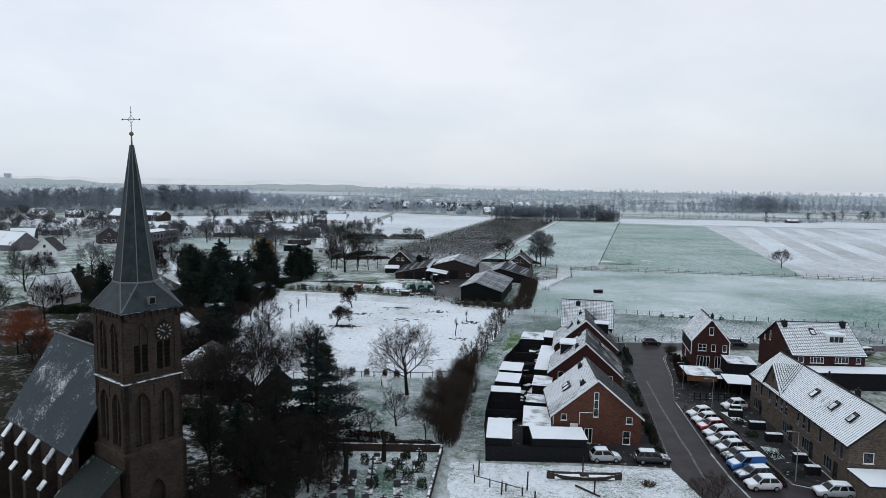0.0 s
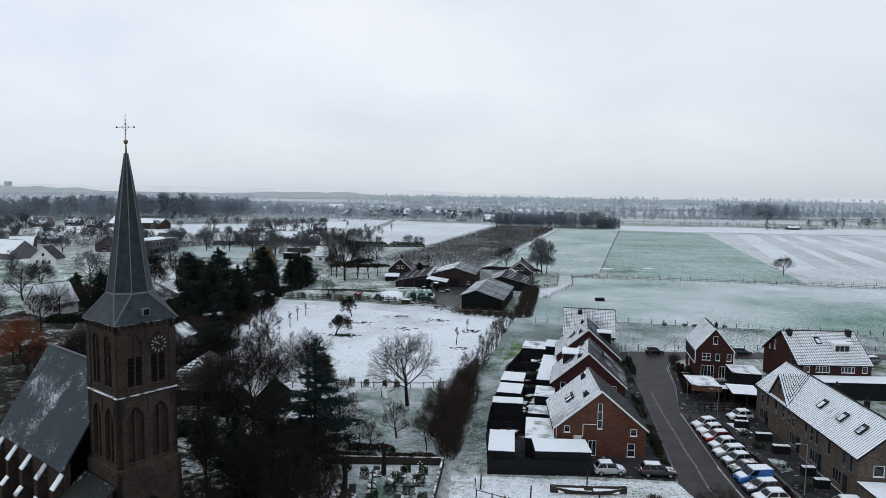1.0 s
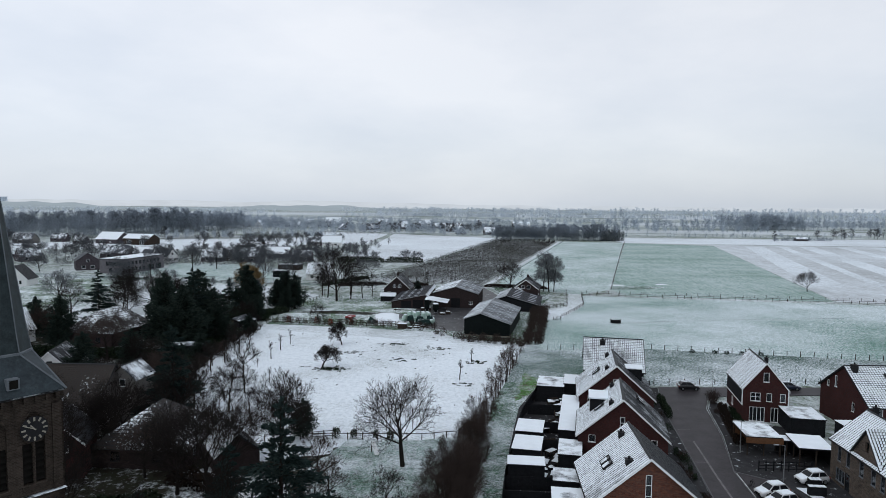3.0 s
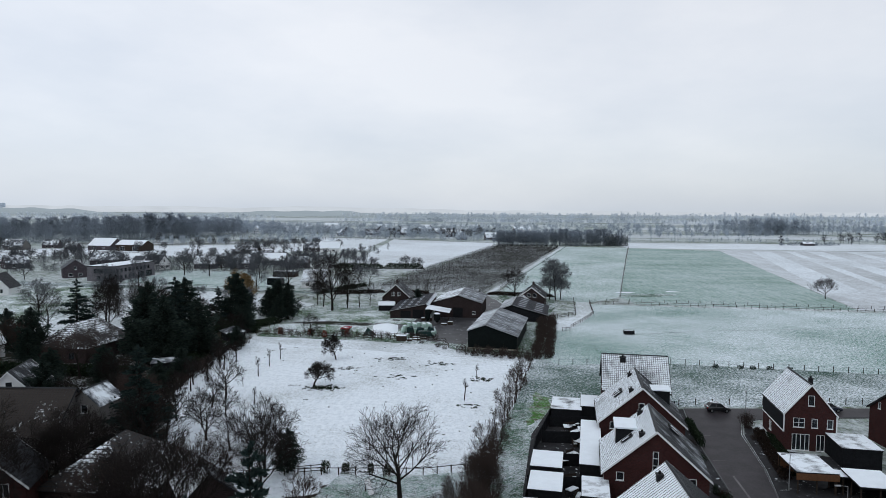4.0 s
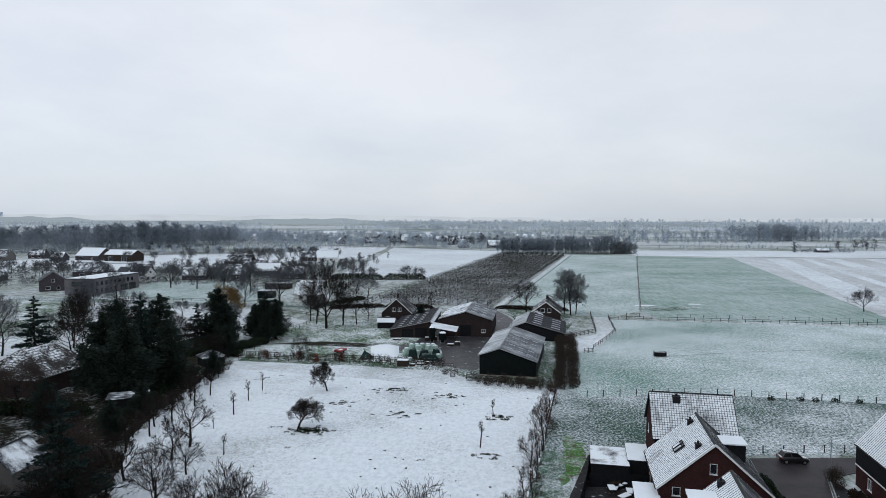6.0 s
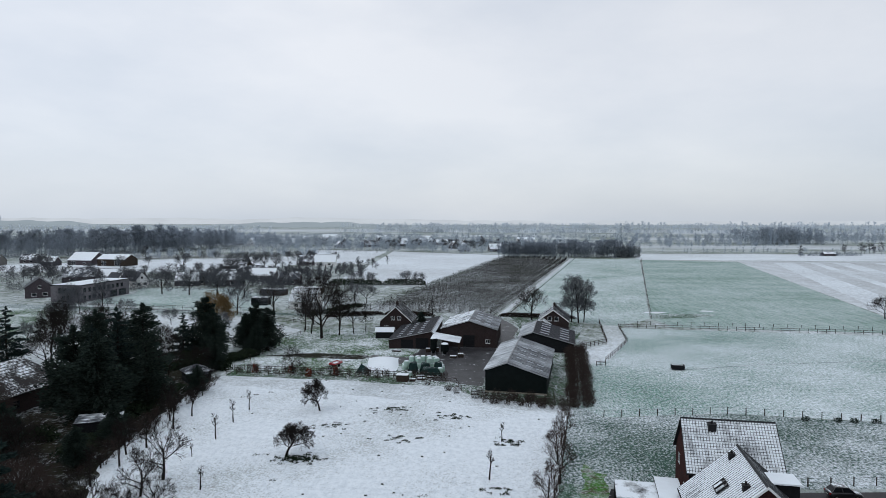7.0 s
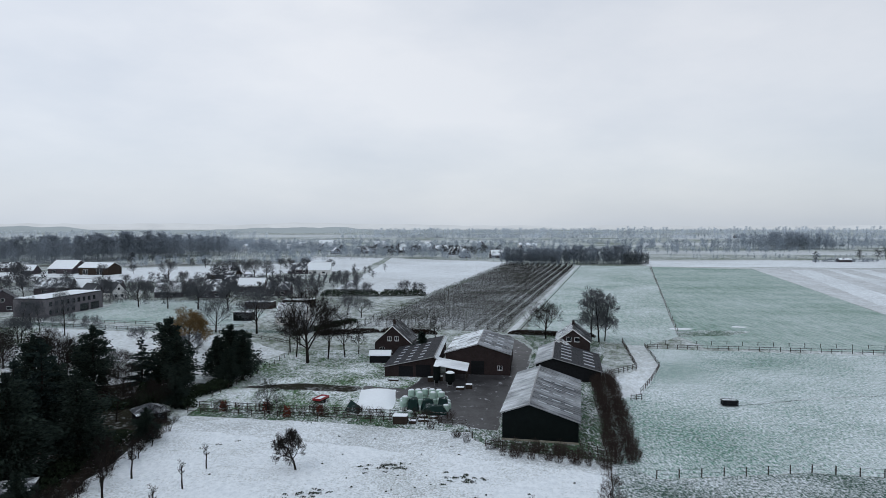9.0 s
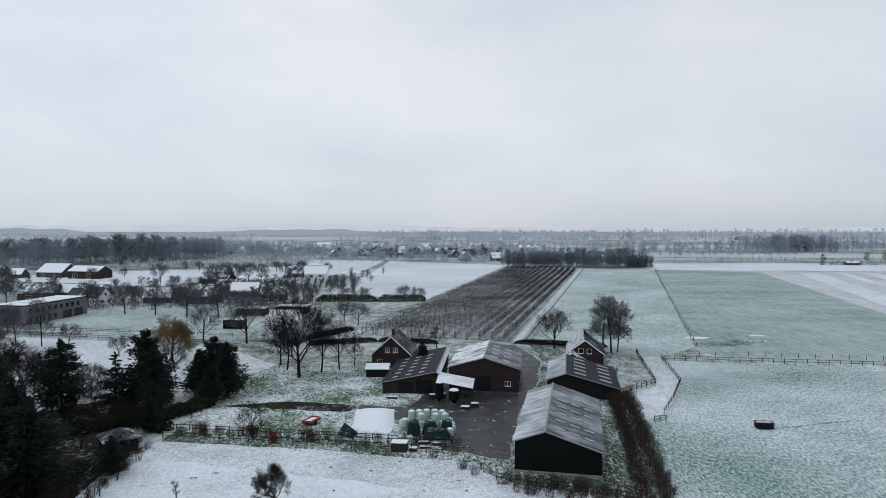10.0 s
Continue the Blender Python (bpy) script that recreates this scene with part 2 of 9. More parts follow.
M_CHURCHYARD = snow_ground("churchyard_patchy_snow", 0.34, grass=(0.03, 0.035, 0.024), soil=(0.022, 0.018, 0.014), fine=0.9, broad=0.14, contrast=0.06)
M_LEAFY = snow_ground("leaf_litter", 0.06, grass=(0.022, 0.023, 0.016), soil=(0.02, 0.016, 0.012), fine=1.0, broad=0.12, contrast=0.12)
M_ROAD = plain("wet_brick_paving", (0.034, 0.030, 0.033), 0.5, 0.55, 0.35, spec=0.12, bumpy=0.2)
M_PAVE = plain("concrete_paving", (0.031, 0.031, 0.033), 0.7, 0.5, 0.9, cover=0.14, bumpy=0.2)
M_YARD = plain("wet_concrete_yard", (0.046, 0.046, 0.049), 0.45, 0.85, 0.30, cover=0.15, spec=0.15, snow_scale=0.55)
M_KERB = plain("concrete_kerb", (0.12, 0.12, 0.125), 0.8, 0.2, 3.0)
M_SNOW = plain("snow", SNOW, 0.9, 0.05, 1.5)
M_BRICK_ORANGE = brick("orange_brick", (0.155, 0.058, 0.036), (0.075, 0.028, 0.020), (0.095, 0.072, 0.062), scale=1.4)
M_BRICK_RED = brick("dark_red_brick", (0.066, 0.023, 0.021), (0.040, 0.016, 0.016), (0.046, 0.032, 0.031))
M_BRICK_BROWN = brick("mottled_brown_brick", (0.140, 0.108, 0.082), (0.048, 0.039, 0.035), (0.12, 0.106, 0.094), scale=1.5, dirt=0.5)
M_BRICK_CHURCH = brick("old_church_brick", (0.058, 0.044, 0.036), (0.031, 0.024, 0.020), (0.060, 0.051, 0.044), scale=1.5, dirt=0.55)
M_BRICK_FARM = brick("dark_farm_brick", (0.046, 0.032, 0.031), (0.028, 0.021, 0.021), (0.040, 0.034, 0.034))
M_BRICK_VILLAGE = brick("purple_grey_village_brick", (0.088, 0.074, 0.082), (0.062, 0.054, 0.062), (0.085, 0.078, 0.084))
M_MARK = plain("pale_wet_paving", (0.14, 0.135, 0.135), 0.6, 0.6, 0.8)
M_BRICK_GREY = brick("grey_brick", (0.18, 0.175, 0.19), (0.13, 0.125, 0.14), (0.17, 0.16, 0.17))
M_STONE = plain("pale_stone", (0.27, 0.25, 0.21), 0.85, 0.35, 1.2, cover=0.2)
M_SLATE = roof_sheet("slate_thin_snow", (0.034, 0.045, 0.054), 0.20, slope_scale=(4.0, 1.6, 9.0), broad=0.30, soft=0.05)
M_SPIRE = plain("spire_slate", (0.018, 0.027, 0.030), 0.5, 0.75, 1.3, cover=0.0, spec=0.2)
M_SPIRE_SKIRT = plain("skirt_slate", (0.026, 0.036, 0.042), 0.5, 0.7, 0.8, cover=0.12, spec=0.2, lo=0.4, hi=0.9)
M_LEAD = plain("lead_flashing", (0.13, 0.145, 0.16), 0.5, 0.25, 2.0)
M_IRON = plain("black_iron", (0.02, 0.02, 0.022), 0.5, 0.3, 3.0)
M_GILT = plain("weathered_gilt", (0.16, 0.13, 0.08), 0.45, 0.3, 3.0, metal=0.6)
M_LOUVRE = plain("dark_louvre_wood", (0.010, 0.009, 0.008), 0.8, 0.3, 3.0)
M_TILE_SNOW = roof_sheet("roof_tiles_under_snow", (0.030, 0.032, 0.038), 0.86, slope_scale=(0.25, 1.4, 0.25), broad=0.20, soft=0.05)
M_TILE_THAW = roof_sheet("roof_tiles_thawing", (0.024, 0.026, 0.03), 0.76, slope_scale=(0.5, 1.6, 0.5), broad=0.22, soft=0.10)
M_TILE_HALF = roof_sheet("roof_tiles_half_snow", (0.022, 0.024, 0.028), 0.22, slope_scale=(0.25, 1.8, 0.25), broad=0.3, soft=0.09)
M_TILE_BARE = roof_sheet("roof_tiles_wet", (0.022, 0.024, 0.028), 0.0, rough=0.45, slope_scale=(0.5, 0.5, 0.5), broad=0.4)
M_TILE = plain("dark_roof_tile", (0.020, 0.022, 0.025), 0.5, 0.35, 3.0, spec=0.15)
M_TILE_BROWN = roof_sheet("old_brown_tiles", (0.035, 0.029, 0.025), 0.16, slope_scale=(2.2, 2.2, 2.2), broad=0.3, soft=0.05)
M_TILE_MOSS = roof_sheet("mossy_tiles", (0.018, 0.025, 0.022), 0.10, slope_scale=(2.2, 2.2, 2.2), broad=0.3, soft=0.07)
M_TILE_SPECK = roof_sheet("snow_speckled_tiles", (0.03, 0.026, 0.024), 0.36, slope_scale=(2.5, 2.5, 2.5), broad=0.2, soft=0.04)
M_BARN_ROOF_PATCHY = roof_sheet("fibre_cement_snow_patches", (0.035, 0.038, 0.044), 0.60, slope_scale=(0.32, 0.8, 0.3), broad=0.13, soft=0.05)
M_BARN_ROOF_DARK = roof_sheet("dark_fibre_cement", (0.026, 0.028, 0.034), -0.1, slope_scale=(0.3, 0.6, 1), broad=0.2)
M_BARN_ROOF_WHITE = roof_sheet("fibre_cement_snow", (0.17, 0.18, 0.20), 0.98, slope_scale=(0.06, 1.2, 0.06), broad=0.12, soft=0.24)
M_BARN_ROOF_BLUE = roof_sheet("wet_fibre_cement_frost", (0.030, 0.040, 0.052), 0.10, rough=0.28, slope_scale=(0.10, 0.5, 0.10), broad=0.18, soft=0.18)
M_BARN_ROOF_PALE = roof_sheet("fibre_cement_thin_snow", (0.035, 0.046, 0.058), 0.50, rough=0.28, slope_scale=(0.22, 0.5, 0.22), broad=0.18, soft=0.15)
# Village tiles: tile colour lifted to stand for haze, under patchy snow.
M_TILE_HAZE_SNOW = roof_sheet("frosted_village_tiles", (0.052, 0.058, 0.068), 0.40, slope_scale=(0.5, 0.7, 0.5), broad=0.3, soft=0.06)
M_TILE_WETFAR = roof_sheet("wet_village_tiles", (0.050, 0.055, 0.064), 0.06, slope_scale=(0.5, 0.7, 0.5), broad=0.3, soft=0.08)
M_ROOFLIGHT = plain("translucent_roof_sheet", (0.42, 0.46, 0.50), 0.4, 0.2, 1.5)
M_BLACK_WOOD = plain("black_stained_boards", (0.013, 0.014, 0.016), 0.7, 0.35, 2.5)
M_DARK_CLAD = plain("dark_green_cladding", (0.006, 0.009, 0.009), 0.6, 0.3, 1.2)
M_BROWN_WOOD = plain("weathered_boards", (0.042, 0.033, 0.027), 0.85, 0.35, 3.0)
M_ORANGE_WOOD = plain("cedar_boards", (0.13, 0.065, 0.035), 0.8, 0.3, 3.0)
M_POST = plain("weathered_post", (0.045, 0.038, 0.032), 0.9, 0.35, 4.0, cover=0.5, lo=0.6, hi=0.9)
M_WHITE = plain("white_painted_wood", (0.72, 0.74, 0.75), 0.5, 0.08, 3.0)
M_CREAM = plain("cream_render", (0.13, 0.125, 0.12), 0.85, 0.15, 0.8)
M_RENDER = plain("white_render", (0.68, 0.69, 0.69), 0.85, 0.1, 0.8)
M_GLASS = glassy("window_glass")
M_CARGLASS = glassy("car_glass", (0.008, 0.010, 0.012), 0.0)
M_FLAT_SNOW = plain("flat_roof_snow", SNOW, 0.9, 0.06, 0.8)
M_FLAT_PART = roof_sheet("flat_roof_thawing", (0.07, 0.075, 0.08), 0.72, slope_scale=(0.5, 0.5, 0.5), broad=0.5)
M_BARK = plain("dark_bark", (0.020, 0.017, 0.015), 0.95, 0.4, 5.0, cover=0.14, lo=0.55, hi=0.95)
M_TWIG = plain("dark_twigs", (0.018, 0.015, 0.014), 0.95, 0.4, 3.0)
M_TWIG_RED = plain("red_brown_twigs", (0.14, 0.048, 0.026), 0.95, 0.4, 3.0)
M_TWIG_WILLOW = plain("willow_orange_twigs", (0.145, 0.098, 0.046), 0.95, 0.4, 3.0)
M_TWIG_BROWN = plain("brown_twigs", (0.042, 0.032, 0.028), 0.95, 0.4, 3.0)
# Distance haze is put into these base colours, paler the farther the trees.
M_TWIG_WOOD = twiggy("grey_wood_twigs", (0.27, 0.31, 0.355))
M_TWIG_HAZY = twiggy("dusky_twigs", (0.23, 0.265, 0.305))
M_EVER_HAZY = foliage("dusky_evergreen", (0.08, 0.095, 0.105), (0.14, 0.16, 0.17))
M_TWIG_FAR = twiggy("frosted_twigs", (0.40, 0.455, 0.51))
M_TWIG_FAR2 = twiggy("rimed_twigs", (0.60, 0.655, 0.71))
# Greyed for haze on the village trees; the birches share it.
M_TWIG_MID = plain("grey_twigs", (0.082, 0.088, 0.097), 0.95, 0.35, 0.3)
M_CONIFER = foliage("conifer_needles", (0.010, 0.017, 0.015), (0.038, 0.054, 0.044))
M_CEDAR = foliage("cedar_needles", (0.009, 0.016, 0.015), (0.030, 0.047, 0.043))
M_IVY = foliage("evergreen_leaves", (0.008, 0.013, 0.009), (0.024, 0.036, 0.020), 0.05)
M_HEDGE = foliage("brown_hedge_leaves", (0.014, 0.011, 0.010), (0.034, 0.024, 0.019), 0.10)
M_REDLEAF = foliage("beech_red_leaves", (0.07, 0.016, 0.012), (0.14, 0.035, 0.022))
M_BALE = plain("mint_bale_wrap", (0.36, 0.50, 0.44), 0.35, 0.15, 2.0, cover=0.5, spec=0.5, lo=0.7, hi=0.95)
M_TARP = plain("dark_green_tarpaulin", (0.012, 0.030, 0.028), 0.4, 0.3, 1.5, cover=0.25, lo=0.8, hi=1.0)
M_TYRE = plain("black_rubber", (0.012, 0.012, 0.012), 0.85, 0.2, 6.0)
M_RIM = plain("alloy_rim", (0.35, 0.36, 0.37), 0.35, 0.1, 6.0, metal=0.8)
M_LAMPLENS = plain("lamp_lens", (0.55, 0.55, 0.53), 0.2, 0.1, 6.0)
M_TAIL = plain("red_tail_lens", (0.25, 0.01, 0.01), 0.25, 0.1, 6.0)
M_STEEL = plain("galvanised_steel", (0.28, 0.29, 0.30), 0.45, 0.2, 2.0, metal=0.5)
M_GRAVE = plain("grey_gravestone", (0.05, 0.05, 0.053), 0.6, 0.5, 2.0, cover=0.5, lo=0.5, hi=0.8)
CAR_PAINT = {k: paint(k + "_car_paint", c, cover=0.5 if k in ("black", "navy") else 0.95) for k, c in dict(white=(0.62, 0.63, 0.64), silver=(0.36, 0.38, 0.40), red=(0.33, 0.012, 0.02), black=(0.012, 0.012, 0.014), blue=(0.02, 0.13, 0.42), grey=(0.12, 0.125, 0.13), navy=(0.015, 0.022, 0.045)).items()}

# ---- building tools ----
class Shape:
    """Vertices and faces of one mesh, with a slot number for each face."""

    def __init__(self):
        self.v, self.f, self.s = [], [], []

    def add(self, verts, faces, slot=0):
        n = len(self.v)
        self.v.extend(verts)
        for q in faces:
            self.f.append(tuple(n + i for i in q))
            self.s.append(slot)
        return self

    def box(self, x0, y0, z0, x1, y1, z1, slot=0):
        return self.add([(x0, y0, z0), (x1, y0, z0), (x1, y1, z0), (x0, y1, z0), (x0, y0, z1), (x1, y0, z1), (x1, y1, z1), (x0, y1, z1)],
                        [(0, 3, 2, 1), (4, 5, 6, 7), (0, 1, 5, 4), (1, 2, 6, 5), (2, 3, 7, 6), (3, 0, 4, 7)], slot)

    def prism(self, pts, z0, z1, slot=0):
        n = len(pts)
        return self.add([(x, y, z0) for x, y in pts] + [(x, y, z1) for x, y in pts],
                        [tuple(range(n))[::-1], tuple(range(n, 2 * n))] + [(i, (i + 1) % n, n + (i + 1) % n, n + i) for i in range(n)], slot)

    def slab(self, corners, thick, slot=0):
        """A plate from its top corners, thick metres deep along its own normal."""
        a, b, c = (Vector(corners[i]) for i in (0, 1, 2))
        nrm = (b - a).cross(c - a).normalized() * thick
        n = len(corners)
        low = [tuple(Vector(p) - nrm) for p in corners]
        return self.add(list(map(tuple, corners)) + low,
                        [tuple(range(n)), tuple(range(n, 2 * n))[::-1]] + [(i, n + i, n + (i + 1) % n, (i + 1) % n) for i in range(n)], slot)

    def tube(self, p, q, r0, r1, n=6, slot=0, cap=True):
        p, q = Vector(p), Vector(q)
        d = q - p
        if d.length < 1e-6:
            return self
        d.normalize()
        a = d.orthogonal().normalized()
        b = d.cross(a)
        ring = [a * math.cos(2 * math.pi * i / n) + b * math.sin(2 * math.pi * i / n) for i in range(n)]
        verts = [tuple(p + o * r0) for o in ring] + [tuple(q + o * r1) for o in ring]
        faces = [(i, (i + 1) % n, n + (i + 1) % n, n + i) for i in range(n)]
        if cap:
            faces += [tuple(range(n))[::-1], tuple(range(n, 2 * n))]
        return self.add(verts, faces, slot)

    def lathe(self, rings, n=8, slot=0, turn=0.0, centre=(0, 0)):
        """rings: radius and height, bottom to top."""
        verts = []
        for r, z in rings:
            for i in range(n):
                a = turn + 2 * math.pi * i / n
                verts.append((centre[0] + r * math.cos(a), centre[1] + r * math.sin(a), z))
        faces = [(k * n + i, k * n + (i + 1) % n, (k + 1) * n + (i + 1) % n, (k + 1) * n + i) for k in range(len(rings) - 1) for i in range(n)]
        faces += [tuple(range(n))[::-1], tuple(range((len(rings) - 1) * n, len(rings) * n))]
        return self.add(verts, faces, slot)

    def ball(self, c, r, n=10, m=6, slot=0, squash=1.0):
        return self.lathe([(max(0.01, r * math.sin(math.pi * k / m)), c[2] - r * squash * math.cos(math.pi * k / m)) for k in range(m + 1)], n, slot, 0, c[:2])

    def moved(self, m):
        self.v = [tuple(m @ Vector(p)) for p in self.v]
        return self

    def join(self, other, m=None, slot=None):
        verts = [tuple(m @ Vector(p)) for p in other.v] if m else other.v
        n = len(self.v)
        self.v.extend(verts)
        self.f.extend(tuple(n + i for i in q) for q in other.f)
        self.s.extend(other.s if slot is None else [slot] * len(other.f))
        return self

    def weld(self):
        """Joins corners that meet, and drops the inner faces between two joined blocks."""
        seen, index, verts = {}, [], []
        for p in self.v:
            k = (round(p[0], 4), round(p[1], 4), round(p[2], 4))
            if k not in seen:
                seen[k] = len(verts)
                verts.append(p)
            index.append(seen[k])
        faces, count = [], {}
        for q, s in zip(self.f, self.s):
            r = []
            for i in q:
                if index[i] not in r:
                    r.append(index[i])
            if len(r) > 2:
                faces.append((tuple(r), s))
                count[frozenset(r)] = count.get(frozenset(r), 0) + 1
        keep = [(q, s) for q, s in faces if count[frozenset(q)] == 1]
        self.v, self.f, self.s = verts, [q for q, _ in keep], [s for _, s in keep]

    def mesh(self, name, mats, smooth=False):
        me = bpy.data.meshes.new(name)
        if len(self.v) < 60000:
            self.weld()
        me.from_pydata(self.v, [], self.f)
        for m in mats if isinstance(mats, (list, tuple)) else [mats]:
            me.materials.append(m)
        if any(self.s):
            me.polygons.foreach_set("material_index", self.s)
        if smooth:
            me.polygons.foreach_set("use_smooth", [True] * len(self.f))
        me.update()
        return me


def part(name, shape, mats, parent, label="", smooth=False):
    ob = new(name, shape.mesh(name, mats, smooth))
    ob.parent = parent
    if label:
        tagged(ob, label)
    return ob


def thing(name, m, label, category, group=""):
    ob = new(name)
    ob.matrix_basis = m
    ob.empty_display_size = 0.5
    return tagged(ob, label, category, group)


def whole(name, shape, mats, label, category, group="", m=None, smooth=False):
    ob = new(name, shape.mesh(name, mats, smooth))
    if m:
        ob.matrix_basis = m
    return tagged(ob, label, category, group)


def structure(name, shape, mats, smooth=False, label=""):
    return tagged(new(name, shape.mesh(name, mats, smooth)), label, "", "", "structure")


def stuff(name, shape, mats, label, category, smooth=False):
    return tagged(new(name, shape.mesh(name, mats, smooth)), label, category, "", "stuff")


def wall_panel(top, holes, thick):
    """An upright wall along x with its outer face at y = 0. top: points (x, z) of its upper edge. holes: (x0, z0, x1, z1) or
    (x0, z0, x1, z1, rise) with a pointed arch that rises above z1."""
    s = Shape()
    xs = {p[0] for p in top}
    for h in holes:
        xs |= {h[0], h[2]}
        if len(h) > 4:
            xs |= {h[0] + (h[2] - h[0]) * k / 8 for k in range(9)}
    xs = sorted(x for x in xs if top[0][0] - 1e-6 <= x <= top[-1][0] + 1e-6)

    def upper(x):
        for (xa, za), (xb, zb) in zip(top, top[1:]):
            if xa - 1e-6 <= x <= xb + 1e-6:
                return za + (zb - za) * (x - xa) / (xb - xa)

    def arch(h, x):
        if len(h) < 5:
            return h[3]
        k = abs(2 * (x - h[0]) / (h[2] - h[0]) - 1)
        return h[3] + h[4] * (1 - k ** 1.8)

    def piece(xa, xb, la, lb, ha, hb):
        if ha - la > 1e-4 or hb - lb > 1e-4:
            s.add([(xa, 0, la), (xb, 0, lb), (xb, thick, lb), (xa, thick, la), (xa, 0, ha), (xb, 0, hb), (xb, thick, hb), (xa, thick, ha)],
                  [(0, 3, 2, 1), (4, 5, 6, 7), (0, 1, 5, 4), (1, 2, 6, 5), (2, 3, 7, 6), (3, 0, 4, 7)])

    for xa, xb in zip(xs, xs[1:]):
        if xb - xa < 1e-5:
            continue
        mid = (xa + xb) / 2
        over = sorted((h for h in holes if h[0] < mid < h[2]), key=lambda h: h[1])
        la = lb = 0.0
        for h in over:
            piece(xa, xb, la, lb, h[1], h[1])
            la, lb = arch(h, xa), arch(h, xb)
        piece(xa, xb, la, lb, upper(xa), upper(xb))
    return s


def window(parent, m, x0, z0, x1, z1, cols=1, rows=1, bar=0.07, deep=0.06, colour=None, name="window"):
    """A framed window in the opening of a wall whose local space is m."""
    s = Shape()
    s.box(x0, deep - 0.05, z0, x0 + bar, deep + 0.06, z1).box(x1 - bar, deep - 0.05, z0, x1, deep + 0.06, z1)
    s.box(x0, deep - 0.05, z0, x1, deep + 0.06, z0 + bar).box(x0, deep - 0.05, z1 - bar, x1, deep + 0.06, z1)
    for k in range(1, cols):
        x = x0 + (x1 - x0) * k / cols
        s.box(x - bar * 0.5, deep - 0.045, z0, x + bar * 0.5, deep + 0.055, z1)
    for k in range(1, rows):
        z = z0 + (z1 - z0) * k / rows
        s.box(x0, deep - 0.04, z - bar * 0.4, x1, deep + 0.05, z + bar * 0.4)
    s.box(x0 - 0.05, -0.06, z0 - 0.06, x1 + 0.05, deep, z0 - 0.003)
    w = part(name, s.moved(m), colour or M_WHITE, parent)
    g = Shape()
    for k in range(cols):
        a, b = x0 + (x1 - x0) * k / cols, x0 + (x1 - x0) * (k + 1) / cols
        g.box(a + bar * 0.4, deep + 0.005, z0 + bar * 0.5, b - bar * 0.4, deep + 0.025, z1 - bar * 0.5)
    part("pane", g.moved(m), M_GLASS, w)
    return w


def tile_slope(corner, along, up, length, slope, col=0.33, course=0.36, roll=True, grid=False):
    """A tiled roof plane: pans (slot 0), raised rolls (slot 1), each course lapping the one below."""
    s = Shape()
    c, a, u = Vector(corner), Vector(along).normalized(), Vector(up).normalized()
    n = a.cross(u)
    if n.z < 0:
        n = -n
    cols, courses = max(1, round(length / col)), max(1, round(slope / course))
    dx, dy = length / cols, slope / courses
    prof = [(0, 0, 0), (0.86, 0, 0), (0.89, 0.02, 1), (0.97, 0.02, 1), (1.0, 0, 1)] if roll else [(0, 0, 0), (1, 0, 0)]
    for j in range(courses):
        for i in range(cols):
            base = len(s.v)
            for k, h0 in ((0, 0.075 if grid else 0.03), (1, 0.005)):
                for px, pz, _ in prof:
                    s.v.append(tuple(c + a * (dx * (i + px)) + u * (dy * (j + k)) + n * (pz + h0)))
            m = len(prof)
            for q in range(m - 1):
                s.f.append((base + q, base + q + 1, base + m + q + 1, base + m + q))
                s.s.append(prof[q + 1][2])
            low = len(s.v)
            s.v.append(tuple(c + a * (dx * i) + u * (dy * j) + n * 0.005))
            s.v.append(tuple(c + a * (dx * (i + 1)) + u * (dy * j) + n * 0.005))
            s.f.append((low, low + 1, base + m - 1, base))
            s.s.append(1 if grid else 0)
    return s


